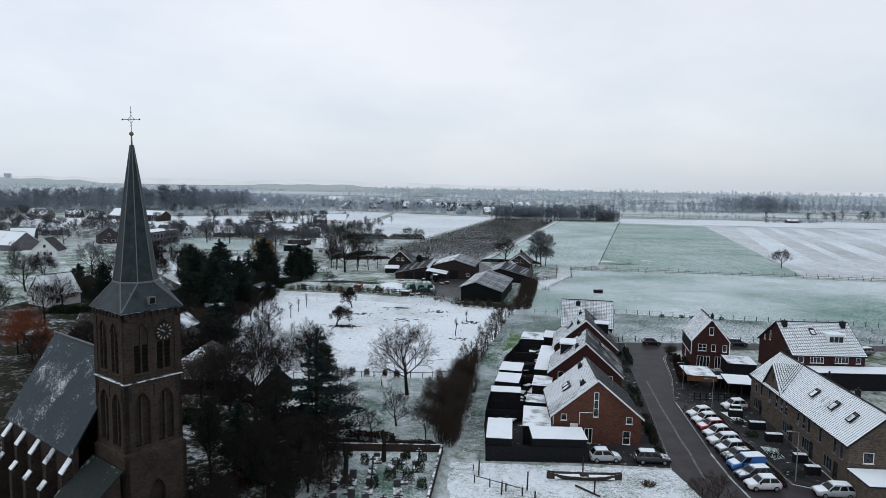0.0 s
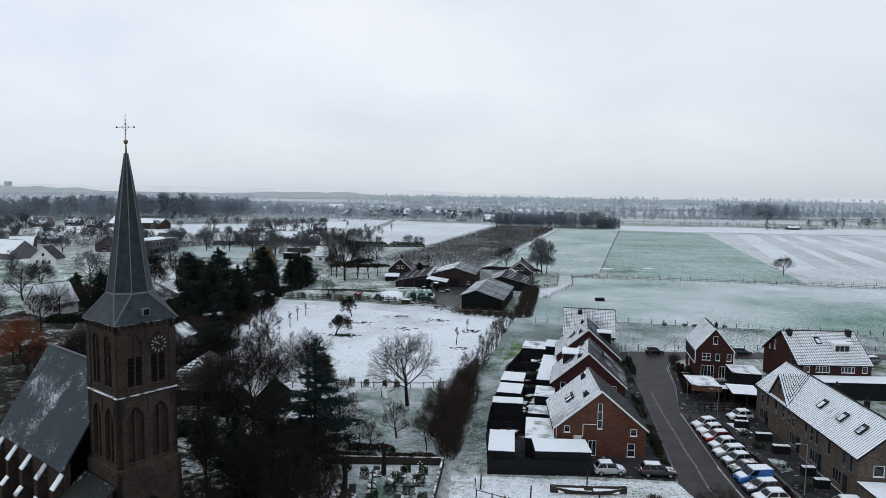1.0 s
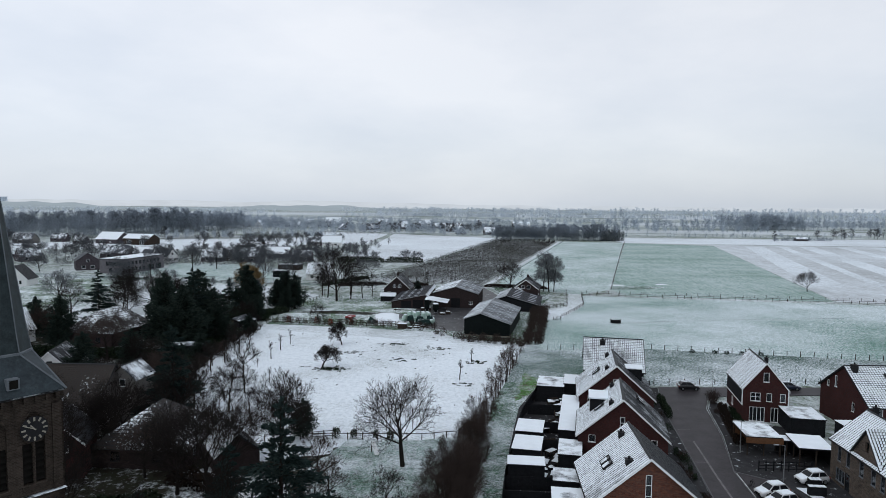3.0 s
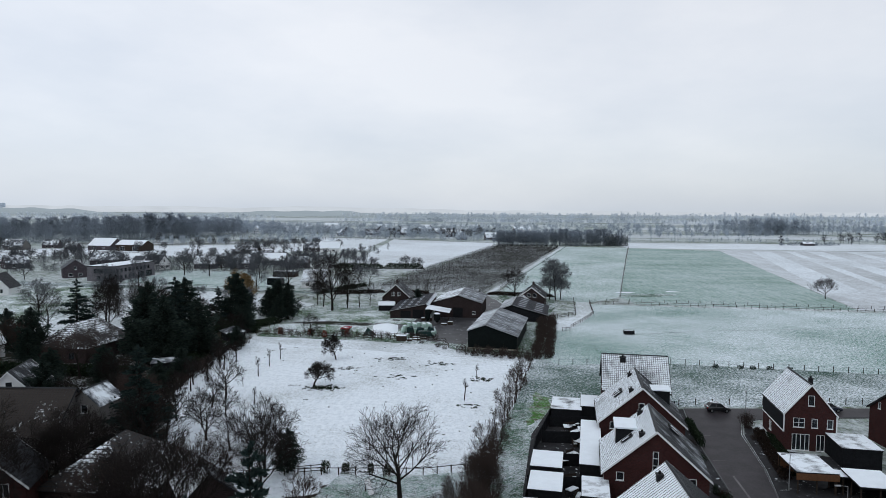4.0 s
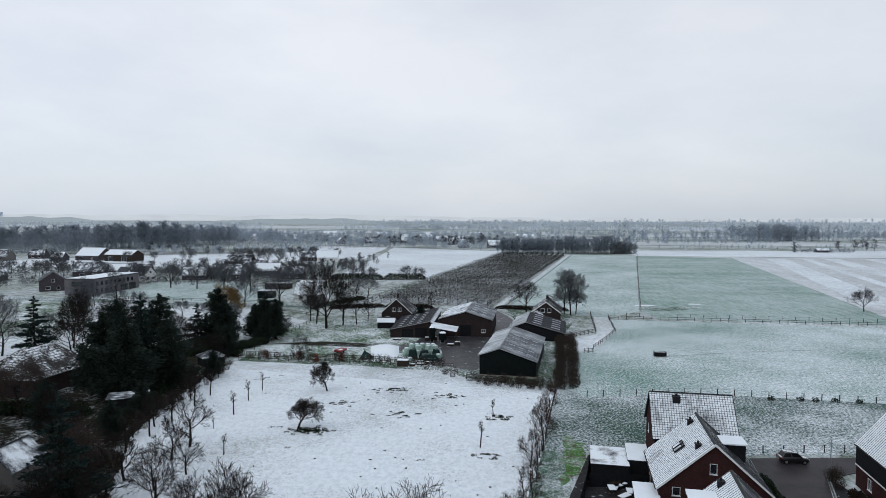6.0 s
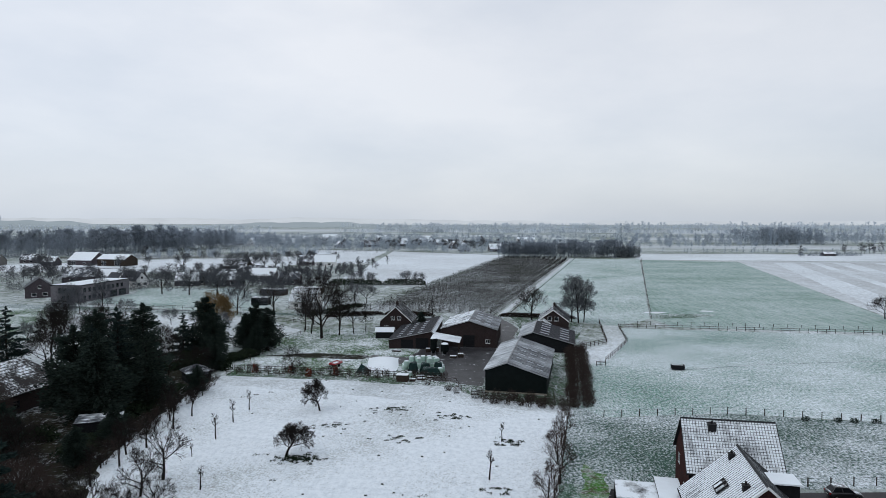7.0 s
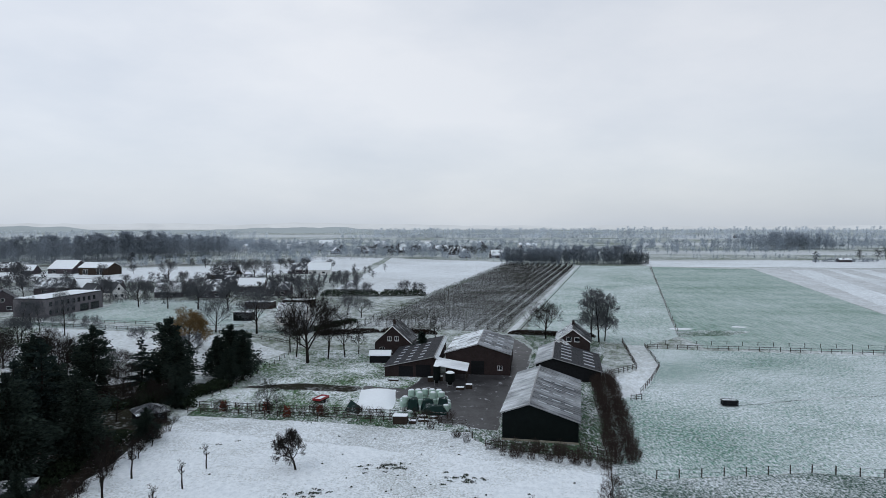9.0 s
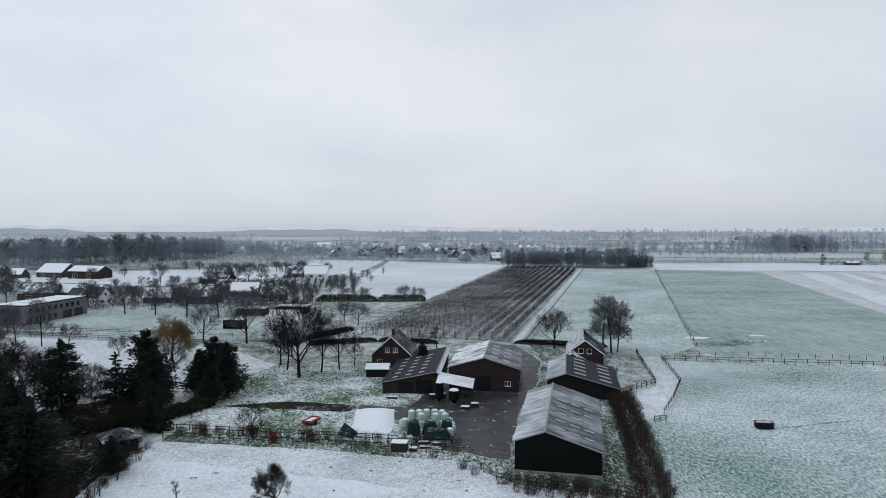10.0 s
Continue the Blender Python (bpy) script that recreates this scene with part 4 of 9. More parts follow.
bell = [(-1.72, 16.75, -0.42, 20.4, 0.9), (0.42, 16.75, 1.72, 20.4, 0.9)]
blind = [(-1.90, 9.9, -0.38, 13.9, 0.95), (0.38, 9.9, 1.90, 13.9, 0.95)]
for turn in (0, 90, 180, 270):
    part("tower_wall", tower_face(turn, 0, 9.3, HALF + 0.22, [(-0.75, 2.6, 0.75, 5.4, 1.0)]), M_BRICK_CHURCH, church)
    part("tower_wall", tower_face(turn, 9.3, 15.85, HALF, blind), M_BRICK_CHURCH, church)
    part("tower_wall", tower_face(turn, 16.05, 22.4, HALF - 0.08, bell), M_BRICK_CHURCH, church)
    spin = pose(0, 0, 0, 0, 0, turn)
    for h in bell:
        mid = (h[0] + h[2]) / 2
        for k in range(6):
            z = 16.85 + k * 0.42
            lv = Shape().add([(h[0] + 0.02, -HALF + 0.16, z), (h[2] - 0.02, -HALF + 0.16, z), (h[2] - 0.02, -HALF + 0.42, z + 0.26), (h[0] + 0.02, -HALF + 0.42, z + 0.26),
                              (h[0] + 0.02, -HALF + 0.16, z + 0.05), (h[2] - 0.02, -HALF + 0.16, z + 0.05), (h[2] - 0.02, -HALF + 0.42, z + 0.31), (h[0] + 0.02, -HALF + 0.42, z + 0.31)],
                             [(0, 3, 2, 1), (4, 5, 6, 7), (0, 1, 5, 4), (2, 3, 7, 6), (1, 2, 6, 5), (3, 0, 4, 7)])
            part("louvre", lv.moved(spin), M_LOUVRE, church, "dark louvre board in the belfry opening")
        part("dark_backing", Shape().box(h[0], -HALF + 0.34, 16.75, h[2], -HALF + 0.419, 19.35).moved(spin), M_LOUVRE, church)
        part("tracery", Shape().box(mid - 0.07, -HALF + 0.06, 16.75, mid + 0.07, -HALF + 0.3, 21.0).moved(spin), M_BRICK_CHURCH, church)
        if turn in (90, 270):
            part("blind_filling", Shape().box(h[0] + 0.003, -HALF + 0.2, 19.3, h[2] - 0.003, -HALF + 0.335, 21.25).moved(spin), M_BRICK_CHURCH, church, "walled-up arch head above the belfry opening")
        part("sill", Shape().add([(h[0] - 0.08, -HALF - 0.02, 16.55), (h[2] + 0.08, -HALF - 0.02, 16.55), (h[2] + 0.08, -HALF + 0.16, 16.55), (h[0] - 0.08, -HALF + 0.16, 16.55),
                                  (h[0] - 0.08, -HALF - 0.02, 16.6), (h[2] + 0.08, -HALF - 0.02, 16.6), (h[2] + 0.08, -HALF + 0.16, 16.75), (h[0] - 0.08, -HALF + 0.16, 16.75)],
                                 [(0, 3, 2, 1), (4, 5, 6, 7), (0, 1, 5, 4), (1, 2, 6, 5), (2, 3, 7, 6), (3, 0, 4, 7)]).moved(spin), M_BRICK_CHURCH, church)
        hood = Shape()
        for k in range(10):
            pts = []
            for q in (k, k + 1):
                x = h[0] - 0.1 + (h[2] - h[0] + 0.2) * q / 10
                pts.append((x, -HALF + 0.05, h[3] + (h[4] + 0.1) * (1 - abs(2 * q / 10 - 1) ** 1.8)))
            hood.tube(pts[0], pts[1], 0.07, 0.07, 5)
        part("hood_mould", hood.moved(spin), M_BRICK_CHURCH, church)
    for h in blind:
        part("mullion", Shape().box((h[0] + h[2]) / 2 - 0.1, -HALF + 0.12, 9.9, (h[0] + h[2]) / 2 + 0.1, -HALF + 0.38, 14.5).moved(spin), M_BRICK_CHURCH, church)
    for x in (-2.2, 0.0, 2.2):
        part("anchor_iron", Shape().box(x - 0.05, -HALF - 0.05, 14.3, x + 0.05, -HALF - 0.003, 15.5).moved(spin), M_IRON, church)
    # corner piers stand a little proud of the bell stage
    for x in (-1, 1):
        part("corner_pier", Shape().box(min(x * (HALF + 0.02), x * (HALF - 0.62)), -HALF - 0.02, 16.05, max(x * (HALF + 0.02), x * (HALF - 0.62)), -HALF + 0.079, 21.6).moved(spin), M_BRICK_CHURCH, church)
part("tower_core", Shape().box(-HALF + 0.42, -HALF + 0.42, 0, HALF - 0.42, HALF - 0.42, 22.4), M_BRICK_CHURCH, church)
for z, q, h in ((15.86, HALF + 0.08, 0.1), (22.3, HALF + 0.08, 0.10)):
    part("string_course", Shape().lathe([(q * math.sqrt(2), z), ((q + 0.04) * math.sqrt(2), z + 0.06), (q * math.sqrt(2) * 0.985, z + h)], 4, turn=math.pi / 4), M_GRAVE, church, "thin stone string course with snow on it")
part("offset_course", Shape().lathe([((HALF + 0.26) * math.sqrt(2), 9.15), ((HALF + 0.02) * math.sqrt(2), 9.5)], 4, turn=math.pi / 4), M_BRICK_CHURCH, church)
corb = Shape().box(-0.1, -0.16, 21.9, 0.1, 0.02, 22.3).mesh("corbel", M_BRICK_CHURCH)
for turn in (0, 90, 180, 270):
    for k in range(-4, 5):
        q = new("corbel", corb)
        q.parent = church
        q.matrix_basis = pose(0, 0, 0, 0, 0, turn) @ pose(k * 0.62, -HALF, 0)
# clock on the face towards the village
spin = pose(0, 0, 0, 0, 0, 90) @ pose(1.07, -HALF - 0.04, 20.25)
clock = part("clock", Shape().lathe([(0.80, 0), (0.80, 0.06)], 32).moved(spin @ pose(0, 0, 0, 90)), M_IRON, church, "black clock dial with pale numerals")
for k in range(12):
    part("hour_mark", Shape().box(-0.055, -0.09, 0.50, 0.055, -0.065, 0.74).moved(spin @ pose(0, 0, 0, 0, 30 * k, 0)), M_STONE, clock)
part("clock_arm", Shape().box(-0.03, -0.11, -0.1, 0.03, -0.09, 0.62).moved(spin @ pose(0, 0, 0, 0, -62, 0)), M_STONE, clock)
part("clock_arm", Shape().box(-0.04, -0.13, -0.08, 0.04, -0.11, 0.38).moved(spin @ pose(0, 0, 0, 0, -40, 0)), M_STONE, clock)
# spire: square skirt, octagonal needle
skirt = Shape()
o = HALF + 0.2
octa = [(1.98 * math.cos(math.radians(22.5 + 45 * i)), 1.98 * math.sin(math.radians(22.5 + 45 * i)), 24.85) for i in range(8)]
sq = [(o, -o, 22.45), (o, o, 22.45), (-o, o, 22.45), (-o, -o, 22.45)]
order = [(7, 0), (1, 2), (3, 4), (5, 6)]
sides = {0: (0, 1, 7, 0), 1: (1, 2, 1, 2), 2: (2, 3, 3, 4), 3: (3, 0, 5, 6)}
for k, (a, b, p, q) in sides.items():
    skirt.add([sq[a], sq[b], octa[q], octa[p]], [(0, 1, 2, 3)])
for c, (p, q) in ((1, (0, 1)), (2, (2, 3)), (3, (4, 5)), (0, (6, 7))):
    skirt.add([sq[c], octa[q], octa[p]], [(0, 1, 2)])
skirt.add(sq, [(3, 2, 1, 0)])
part("spire_skirt", skirt, M_SPIRE_SKIRT, church, "slate skirt roof dusted with snow")
rings = [(1.98, 24.85), (1.72, 26.4), (1.48, 28.2), (1.06, 31.2), (0.68, 33.86), (0.15, 37.4)]
part("spire", Shape().lathe(rings, 8, turn=math.radians(22.5)), M_SPIRE, church, "tall eight-sided slate spire")
for i in range(8):
    a = math.radians(22.5 + 45 * i)
    hip = Shape()
    for (r0, z0), (r1, z1) in zip(rings, rings[1:]):
        hip.tube((r0 * math.cos(a), r0 * math.sin(a), z0), (r1 * math.cos(a), r1 * math.sin(a), z1), 0.045, 0.04, 4, cap=False)
    part("hip_flashing", hip, M_LEAD, church, "pale lead hip flashing")
for c, (p, q) in ((1, (0, 1)), (2, (2, 3)), (3, (4, 5)), (0, (6, 7))):
    part("hip_flashing", Shape().tube(sq[c], octa[p], 0.07, 0.06, 4), M_LEAD, church)
    part("hip_flashing", Shape().tube(sq[c], octa[q], 0.07, 0.06, 4), M_LEAD, church)
part("collar_flashing", Shape().lathe([(2.03, 24.80), (2.05, 24.93), (1.97, 24.97)], 8, turn=math.radians(22.5)), M_LEAD, church)
spin = pose(0, 0, 0, 0, 0, 90)
hatch = part("dormer", Shape().box(-0.34, -2.92, 22.95, 0.34, -2.2, 23.62), M_LEAD, church, "small lead-framed hatch in the skirt roof")
part("hatch_opening", Shape().box(-0.24, -2.94, 23.02, 0.24, -2.923, 23.55).moved(spin), M_LOUVRE, hatch)
hatch.data.transform(spin)
cr = part("finial_ball", Shape().ball((0, 0, 38.42), 0.2, 14, 10).lathe([(0.09, 37.3), (0.06, 38.25)], 8), M_GILT, church, "dull gilt ball on the spire tip")
iron = Shape().tube((0, 0, 38.6), (0, 0, 40.9), 0.03, 0.018, 6)
iron.tube((-0.92, 0, 39.72), (0.92, 0, 39.72), 0.024, 0.024, 5)
for x in (-0.92, 0.92):
    iron.ball((x, 0, 39.72), 0.08, 6, 4)
for k in range(4):
    a = math.pi * k / 2
    c0, c1 = Vector((0.42 * math.cos(a), 0, 39.72 + 0.42 * math.sin(a))), Vector((-0.42 * math.sin(a), 0, 39.72 + 0.42 * math.cos(a)))
    mid = Vector((0, 0, 39.72)).lerp((c0 + c1) / 2, 0.75)
    iron.tube(c0, mid, 0.014, 0.014, 4).tube(mid, c1, 0.014, 0.014, 4)
for z in (39.1, 40.3):
    iron.tube((-0.14, 0, z), (0.14, 0, z + 0.08), 0.012, 0.012, 4).tube((0.14, 0, z), (-0.14, 0, z + 0.08), 0.012, 0.012, 4)
part("cross", iron.moved(pose(0, 0, 0, 0, 0, 37 - 14)), M_IRON, cr, "thin wrought-iron cross on the spire")
# nave: ridge along local x towards -x
NE, NR, NW = 9.3, 17.0, 5.0
lancet = [(2.0 + 3.5 * k, 2.4, 3.3 + 3.5 * k, 6.4, 1.1) for k in range(4)]
nlen = 15.2
for sgn in (-1, 1):
    w = wall_panel([(0, NE), (nlen, NE)], lancet, 0.5)
    mm = pose(-2.8 - nlen, -NW, 0) if sgn < 0 else pose(-2.8, NW, 0, 0, 0, 180)
    part("nave_wall", w.moved(mm), M_BRICK_CHURCH, church)
    for h in lancet:
        part("lancet_window", Shape().box(h[0], 0.25, h[1], h[2], 0.3, h[3] + 0.6).moved(mm), M_GLASS, church)
    for k in range(5):
        x = 0.55 + 3.5 * k
        bt = Shape().box(x - 0.35, -1.5, 0, x + 0.35, 0, 4.6).box(x - 0.33, -0.9, 4.6, x + 0.33, 0, 7.0)
        bq = part("buttress", bt.moved(mm), M_BRICK_CHURCH, church)
        for y0, z0, y1, z1 in ((-1.55, 4.6, -0.9, 5.3), (-0.95, 7.0, 0.0, 8.2)):
            cp = Shape().slab([(x - 0.36, y0, z0 + 0.05), (x + 0.36, y0, z0 + 0.05), (x + 0.36, y1, z1 + 0.05), (x - 0.36, y1, z1 + 0.05)], 0.12)
            part("weathering", cp.moved(mm), M_FLAT_PART, bq, "snow-covered sloping cap")
part("nave_gable", wall_panel([(-NW, NE), (0, NR), (NW, NE)], [(-1.2, 3, 1.2, 9, 1.6)], 0.5).moved(pose(-2.8 - nlen, 0, 0, 0, 0, -90)), M_BRICK_CHURCH, church)
for sgn in (-1, 1):
    sl = math.hypot(NW + 0.4, NR - NE)
    up = Vector((0, -sgn * (NW + 0.4), (NR - NE) * (NW + 0.4) / NW))
    st = Shape()
    c0 = Vector((-2.6 - nlen - 0.3, sgn * (NW + 0.4), NE - (NR - NE) / NW * 0.4 + 0.06))
    st.join(tile_slope(tuple(c0), (1, 0, 0), up, nlen + 0.4, up.length, 0.55, 0.30, roll=False, grid=False))
    p = [c0, c0 + Vector((nlen + 0.4, 0, 0)), c0 + Vector((nlen + 0.4, 0, 0)) + up, c0 + up]
    st.slab([tuple(q) for q in (p if sgn < 0 else p[::-1])], 0.14)
    part("nave_roof", st, M_SLATE, church, "blue-grey slate roof with thin patches of snow")
part("ridge_flashing", Shape().tube((-2.6, 0, NR + 0.12), (-18.5, 0, NR + 0.12), 0.12, 0.12, 6), M_LEAD, church)
# lean-to beside the tower foot
part("annex_wall", wall_panel([(0, 4.2), (5.2, 4.2)], [(1.2, 1.2, 2.0, 2.8, 0.5), (3.2, 1.2, 4.0, 2.8, 0.5)], 0.4).moved(pose(-2.6, -7.8, 0)), M_BRICK_CHURCH, church)
part("annex_wall", wall_panel([(0, 4.2), (4.5, 8.0)], [], 0.4).moved(pose(2.6, -7.8, 0, 0, 0, 90)), M_BRICK_CHURCH, church)
part("annex_wall", wall_panel([(-4.5, 8.0), (0, 4.2)], [], 0.4).moved(pose(-2.6, -7.8, 0, 0, 0, -90)), M_BRICK_CHURCH, church)
up = Vector((0, 5.0, 4.2))
an = tile_slope((-2.9, -8.2, 4.0), (1, 0, 0), up, 5.8, up.length, 0.33, 0.36)
an.slab([(-2.9, -8.2, 4.0), (2.9, -8.2, 4.0), (2.9, -3.2, 8.2), (-2.9, -3.2, 8.2)], 0.14, 1)
part("annex_roof", an, [M_TILE_MOSS, M_TILE], church, "mossy tiled lean-to roof")

# ---- new houses along the street ----
SNOWY = [M_TILE_SNOW, M_TILE]
HALFSN = [M_TILE_HALF, M_TILE]
GRIDSN = [M_TILE_THAW, M_TILE]
WET = [M_TILE_BARE, M_TILE]
TERR = "gabled houses along the street"

h1 = house("house", pose(24.8, 83.2, 0, 0, 0, -4), 11.7, 10.9, 3.9, 8.75, M_BRICK_ORANGE, GRIDSN, WET,
           "orange brick house with a steep gable and a half snowy roof", group=TERR,
           front=[(-0.45, 3.7, 0.2, 7.1, 1, 3), (-4.75, 3.1, -3.95, 4.0), (3.85, 2.9, 4.7, 3.85), (3.5, 0.1, 4.5, 1.9, 1, 2), (-1.55, 0.05, -0.5, 2.15, 2)],
           left=[(2, 0.8, 3.2, 2.2, 2), (6, 0.1, 8, 2.2, 3)], right=[(2, 0.8, 3.4, 2.2, 2), (6.4, 0.1, 7.4, 2.2)], back=[(-3, 0.8, -1.8, 2.2, 2), (1.5, 3.4, 2.4, 4.6)])
sp = slope_space(11.7, 3.9, 8.75, -1)
skylight(h1, sp, -6.4, 2.6, 1.0, 1.3)
skylight(h1, sp, -5.2, 2.6, 1.0, 1.3)
chimney(h1, -1.7, 2.2, 6.9, 7.75, 0.7)
chimney(h1, -1.2, 9.0, 7.4, 8.3, 0.6)
ac = part("air_conditioner", Shape().box(-3.5, -0.45, 2.05, -2.5, -0.05, 2.75).lathe([(0.26, 0), (0.26, 0.04)], 16), M_WHITE, h1, "white wall-hung outdoor air unit")
part("pipe", Shape().tube((-2.3, -0.1, 2.6), (-2.3, -0.1, 4.3), 0.05, 0.05, 6).tube((-2.3, -0.1, 4.3), (-0.6, -0.1, 4.3), 0.05, 0.05, 6), M_WHITE, h1)
part("downpipe", Shape().tube((-5.75, -0.08, 0), (-5.75, -0.08, 3.7), 0.045, 0.045, 6), M_WHITE, h1)

h2 = house("house", pose(27.4, 102.8, 0, 0, 0, -12.5), 11.5, 10.5, 3.9, 8.9, M_BRICK_RED, SNOWY, HALFSN,
           "dark red brick house with a box dormer and snowy roof", group=TERR,
           front=[(-0.4, 4.1, 0.25, 6.6, 1, 3), (-4.4, 2.9, -3.5, 3.9), (3.6, 2.7, 4.4, 3.8), (3.4, 0.1, 4.4, 2.0, 1, 2), (-2, 0.8, -1, 2.1)],
           left=[(2, 0.8, 3.4, 2.2, 2), (6.5, 0.1, 8.5, 2.2, 3)], right=[(2, 0.8, 3.4, 2.2, 2), (6.4, 0.1, 7.4, 2.2)], back=[(-3, 0.8, -1.8, 2.2, 2)])
sp = slope_space(11.5, 3.9, 8.9, -1)
dm = part("dormer", Shape().box(-4.3, 5.2, 4.8, -1.6, 8.8, 7.3), M_BLACK_WOOD, h2, "black box dormer with a snowy flat roof")
part("snow_cover", Shape().box(-4.5, 5.0, 7.303, -1.2, 9.0, 7.5), M_FLAT_SNOW, dm)
part("window", Shape().box(-4.36, 5.8, 5.6, -4.3, 8.2, 6.9), M_WHITE, dm)
skylight(h2, sp, -4.2, 3.0, 0.7, 1.6)
skylight(h2, slope_space(11.5, 3.9, 8.9, 1), 6.4, 3.6, 0.9, 1.4)
skylight(h2, slope_space(11.5, 3.9, 8.9, 1), 7.6, 3.6, 0.9, 1.4)
chimney(h2, -1.5, 1.8, 7.2, 8.05, 0.6)
chimney(h2, -1.2, 9.4, 7.5, 8.35, 0.6)

h3 = house("house", pose(31.2, 120.7, 0, 0, 0, -11), 11.6, 11.2, 3.9, 8.95, M_BRICK_RED, SNOWY, HALFSN,
           "red brick house with a white-edged gable, its roof under fresh snow", group=TERR,
           front=[(-0.5, 5.6, 0.3, 6.8), (-4.4, 2.9, -3.5, 3.9), (3.4, 0.1, 4.4, 2.0, 1, 2)],
           left=[(2, 0.8, 3.4, 2.2, 2)], right=[(2, 0.8, 3.4, 2.2, 2), (6.4, 0.1, 7.4, 2.2)], back=[(-3, 0.8, -1.8, 2.2, 2)])
sp = slope_space(11.6, 3.9, 8.95, -1)
skylight(h3, sp, -6.2, 3.2, 0.8, 1.5)
skylight(h3, sp, -5.2, 3.2, 0.8, 1.5)
chimney(h3, -1.4, 2.0, 7.4, 8.2, 0.6)
chimney(h3, -1.0, 9.6, 7.7, 8.6, 0.6)
bd = part("dormer", Shape().box(1.6, 5.0, 5.4, 4.4, 7.6, 7.4), M_BLACK_WOOD, h3)
part("snow_cover", Shape().box(1.4, 4.8, 7.403, 4.6, 7.8, 7.55), M_FLAT_SNOW, bd)

h4 = house("house", pose(30.2, 139.8, 0, 0, 0, -101), 9.4, 10.3, 4.9, 9.55, M_BRICK_RED, HALFSN, GRIDSN,
           "red brick house with a broad snow-gridded roof and black front", group=TERR, verge=M_IRON, col=0.34, grid=True,
           front=[(1.0, 0.8, 2.2, 2.2, 1), (-2.5, 3.4, -1.5, 4.6)], right=[(1.0, 3.2, 2.0, 4.4), (7.6, 0.1, 9.4, 2.2, 2)], left=[(2, 0.8, 3.4, 2.2, 2)])
part("cladding", Shape().box(4.702, 0.0, 0.05, 4.78, 10.3, 4.6), M_BLACK_WOOD, h4, "black boarded upper front")
chimney(h4, 0.8, 3.2, 8.4, 9.3, 0.9, M_IRON)

hr = house("house", pose(55.1, 121.0, 0, 0, 0, -11), 6.8, 10.2, 5.35, 9.5, M_BRICK_RED, SNOWY, HALFSN,
           "narrow dark red brick house with white windows and snowy roof", verge=M_WHITE, over=0.2, side=0.2,
           front=[(-0.35, 6.5, 0.5, 8.0), (-2.2, 3.35, -0.7, 4.7, 2, 2), (0.2, 3.35, 1.0, 4.7), (2.2, 3.35, 3.0, 4.7), (-2.3, 0.05, 0.0, 2.4, 4), (0.9, 0.05, 2.0, 2.4, 2)],
           left=[(3, 0.8, 4.2, 2.2, 2)], right=[(3, 3.3, 4.2, 4.6, 2)], back=[(-2, 3.3, -1, 4.6), (1, 3.3, 2, 4.6)])
part("cladding", Shape().box(-3.48, -0.02, 2.8, -3.402, 10.2, 5.25), M_BLACK_WOOD, hr, "black boarded upper side wall")
part("trim_board", Shape().box(-3.52, -0.06, 2.62, -3.40, 10.2, 2.80).box(-3.52, -0.08, 2.62, -3.36, -0.003, 5.3), M_WHITE, hr)
part("trim_board", Shape().box(3.36, -0.08, 2.9, 3.52, -0.003, 5.3), M_WHITE, hr)
chimney(hr, 0.3, 1.4, 9.0, 10.1, 0.5)

hr2 = house("house", pose(66.9, 119.9, 0, 0, 0, -91), 13.0, 12.8, 5.0, 9.5, M_BRICK_RED, HALFSN, SNOWY,
            "dark red brick house with a broad snowy roof and dormer", verge=M_IRON, col=0.40, grid=True,
            front=[(-2.5, 5.6, -1.9, 7.4), (-4.6, 5.2, -4.0, 6.2), (2.2, 3.0, 2.8, 4.4)], right=[(0.7, 3.5, 1.7, 4.6, 1), (2.8, 3.5, 5.2, 4.6, 4), (7.2, 3.5, 9.6, 4.6, 4), (10.9, 3.5, 11.8, 4.6)])
dm = part("dormer", Shape().box(2.0, 7.4, 6.4, 4.2, 10.2, 8.1), M_WHITE, hr2, "white-framed dormer window")
part("snow_cover", Shape().box(1.6, 7.2, 8.103, 4.4, 10.4, 8.3), M_FLAT_SNOW, dm)
for k in range(3):
    part("pane", Shape().box(4.2, 7.6 + k * 0.85, 6.8, 4.22, 8.35 + k * 0.85, 7.8), M_GLASS, dm)
skylight(hr2, slope_space(13.0, 5.0, 9.5, 1), 5.0, 4.6, 0.9, 1.6)
chimney(hr2, 0.9, 0.9, 8.6, 9.9, 0.8)
chimney(hr2, 0.9, 11.6, 8.6, 9.9, 0.8)
ex = flat_shed("annex", pose(61.5, 108.9, 0, 0, 0, -1), 21.5, 4.2, 2.9, M_BLACK_WOOD, M_FLAT_SNOW, "long low black annex with a flat snowy roof", "annex")

# brown brick terrace
tr = thing("terrace_house", pose(55.0, 70.6, 0, 0, 0, -4.2), "long brown brick terrace with a snowy roof and cross gable", "house")
TW, TD, TE, TRZ = 8.4, 28.6, 5.4, 8.95
low = [(1.2 + k, 0.1, 2.2 + k, 2.3) for k in (0.6, 6.6, 12.4, 22.6)] + [(2.9 + k, 0.6, 4.9 + k, 2.2, 3) for k in (0.3, 6.0, 11.8, 22.0)]
upw = [(0.9 + k, 3.1, 1.7 + k, 4.9) for k in (0.0, 1.5, 5.0, 8.0, 9.4, 11.0, 14.6, 16.0, 23.0, 25.0)] + [(18.6, 3.1, 19.5, 4.9), (21.0, 3.1, 21.9, 4.9)]
lowl = [(TD - 0.6 - q[2], q[1], TD - 0.6 - q[0], q[3], *q[4:]) for q in low + upw]
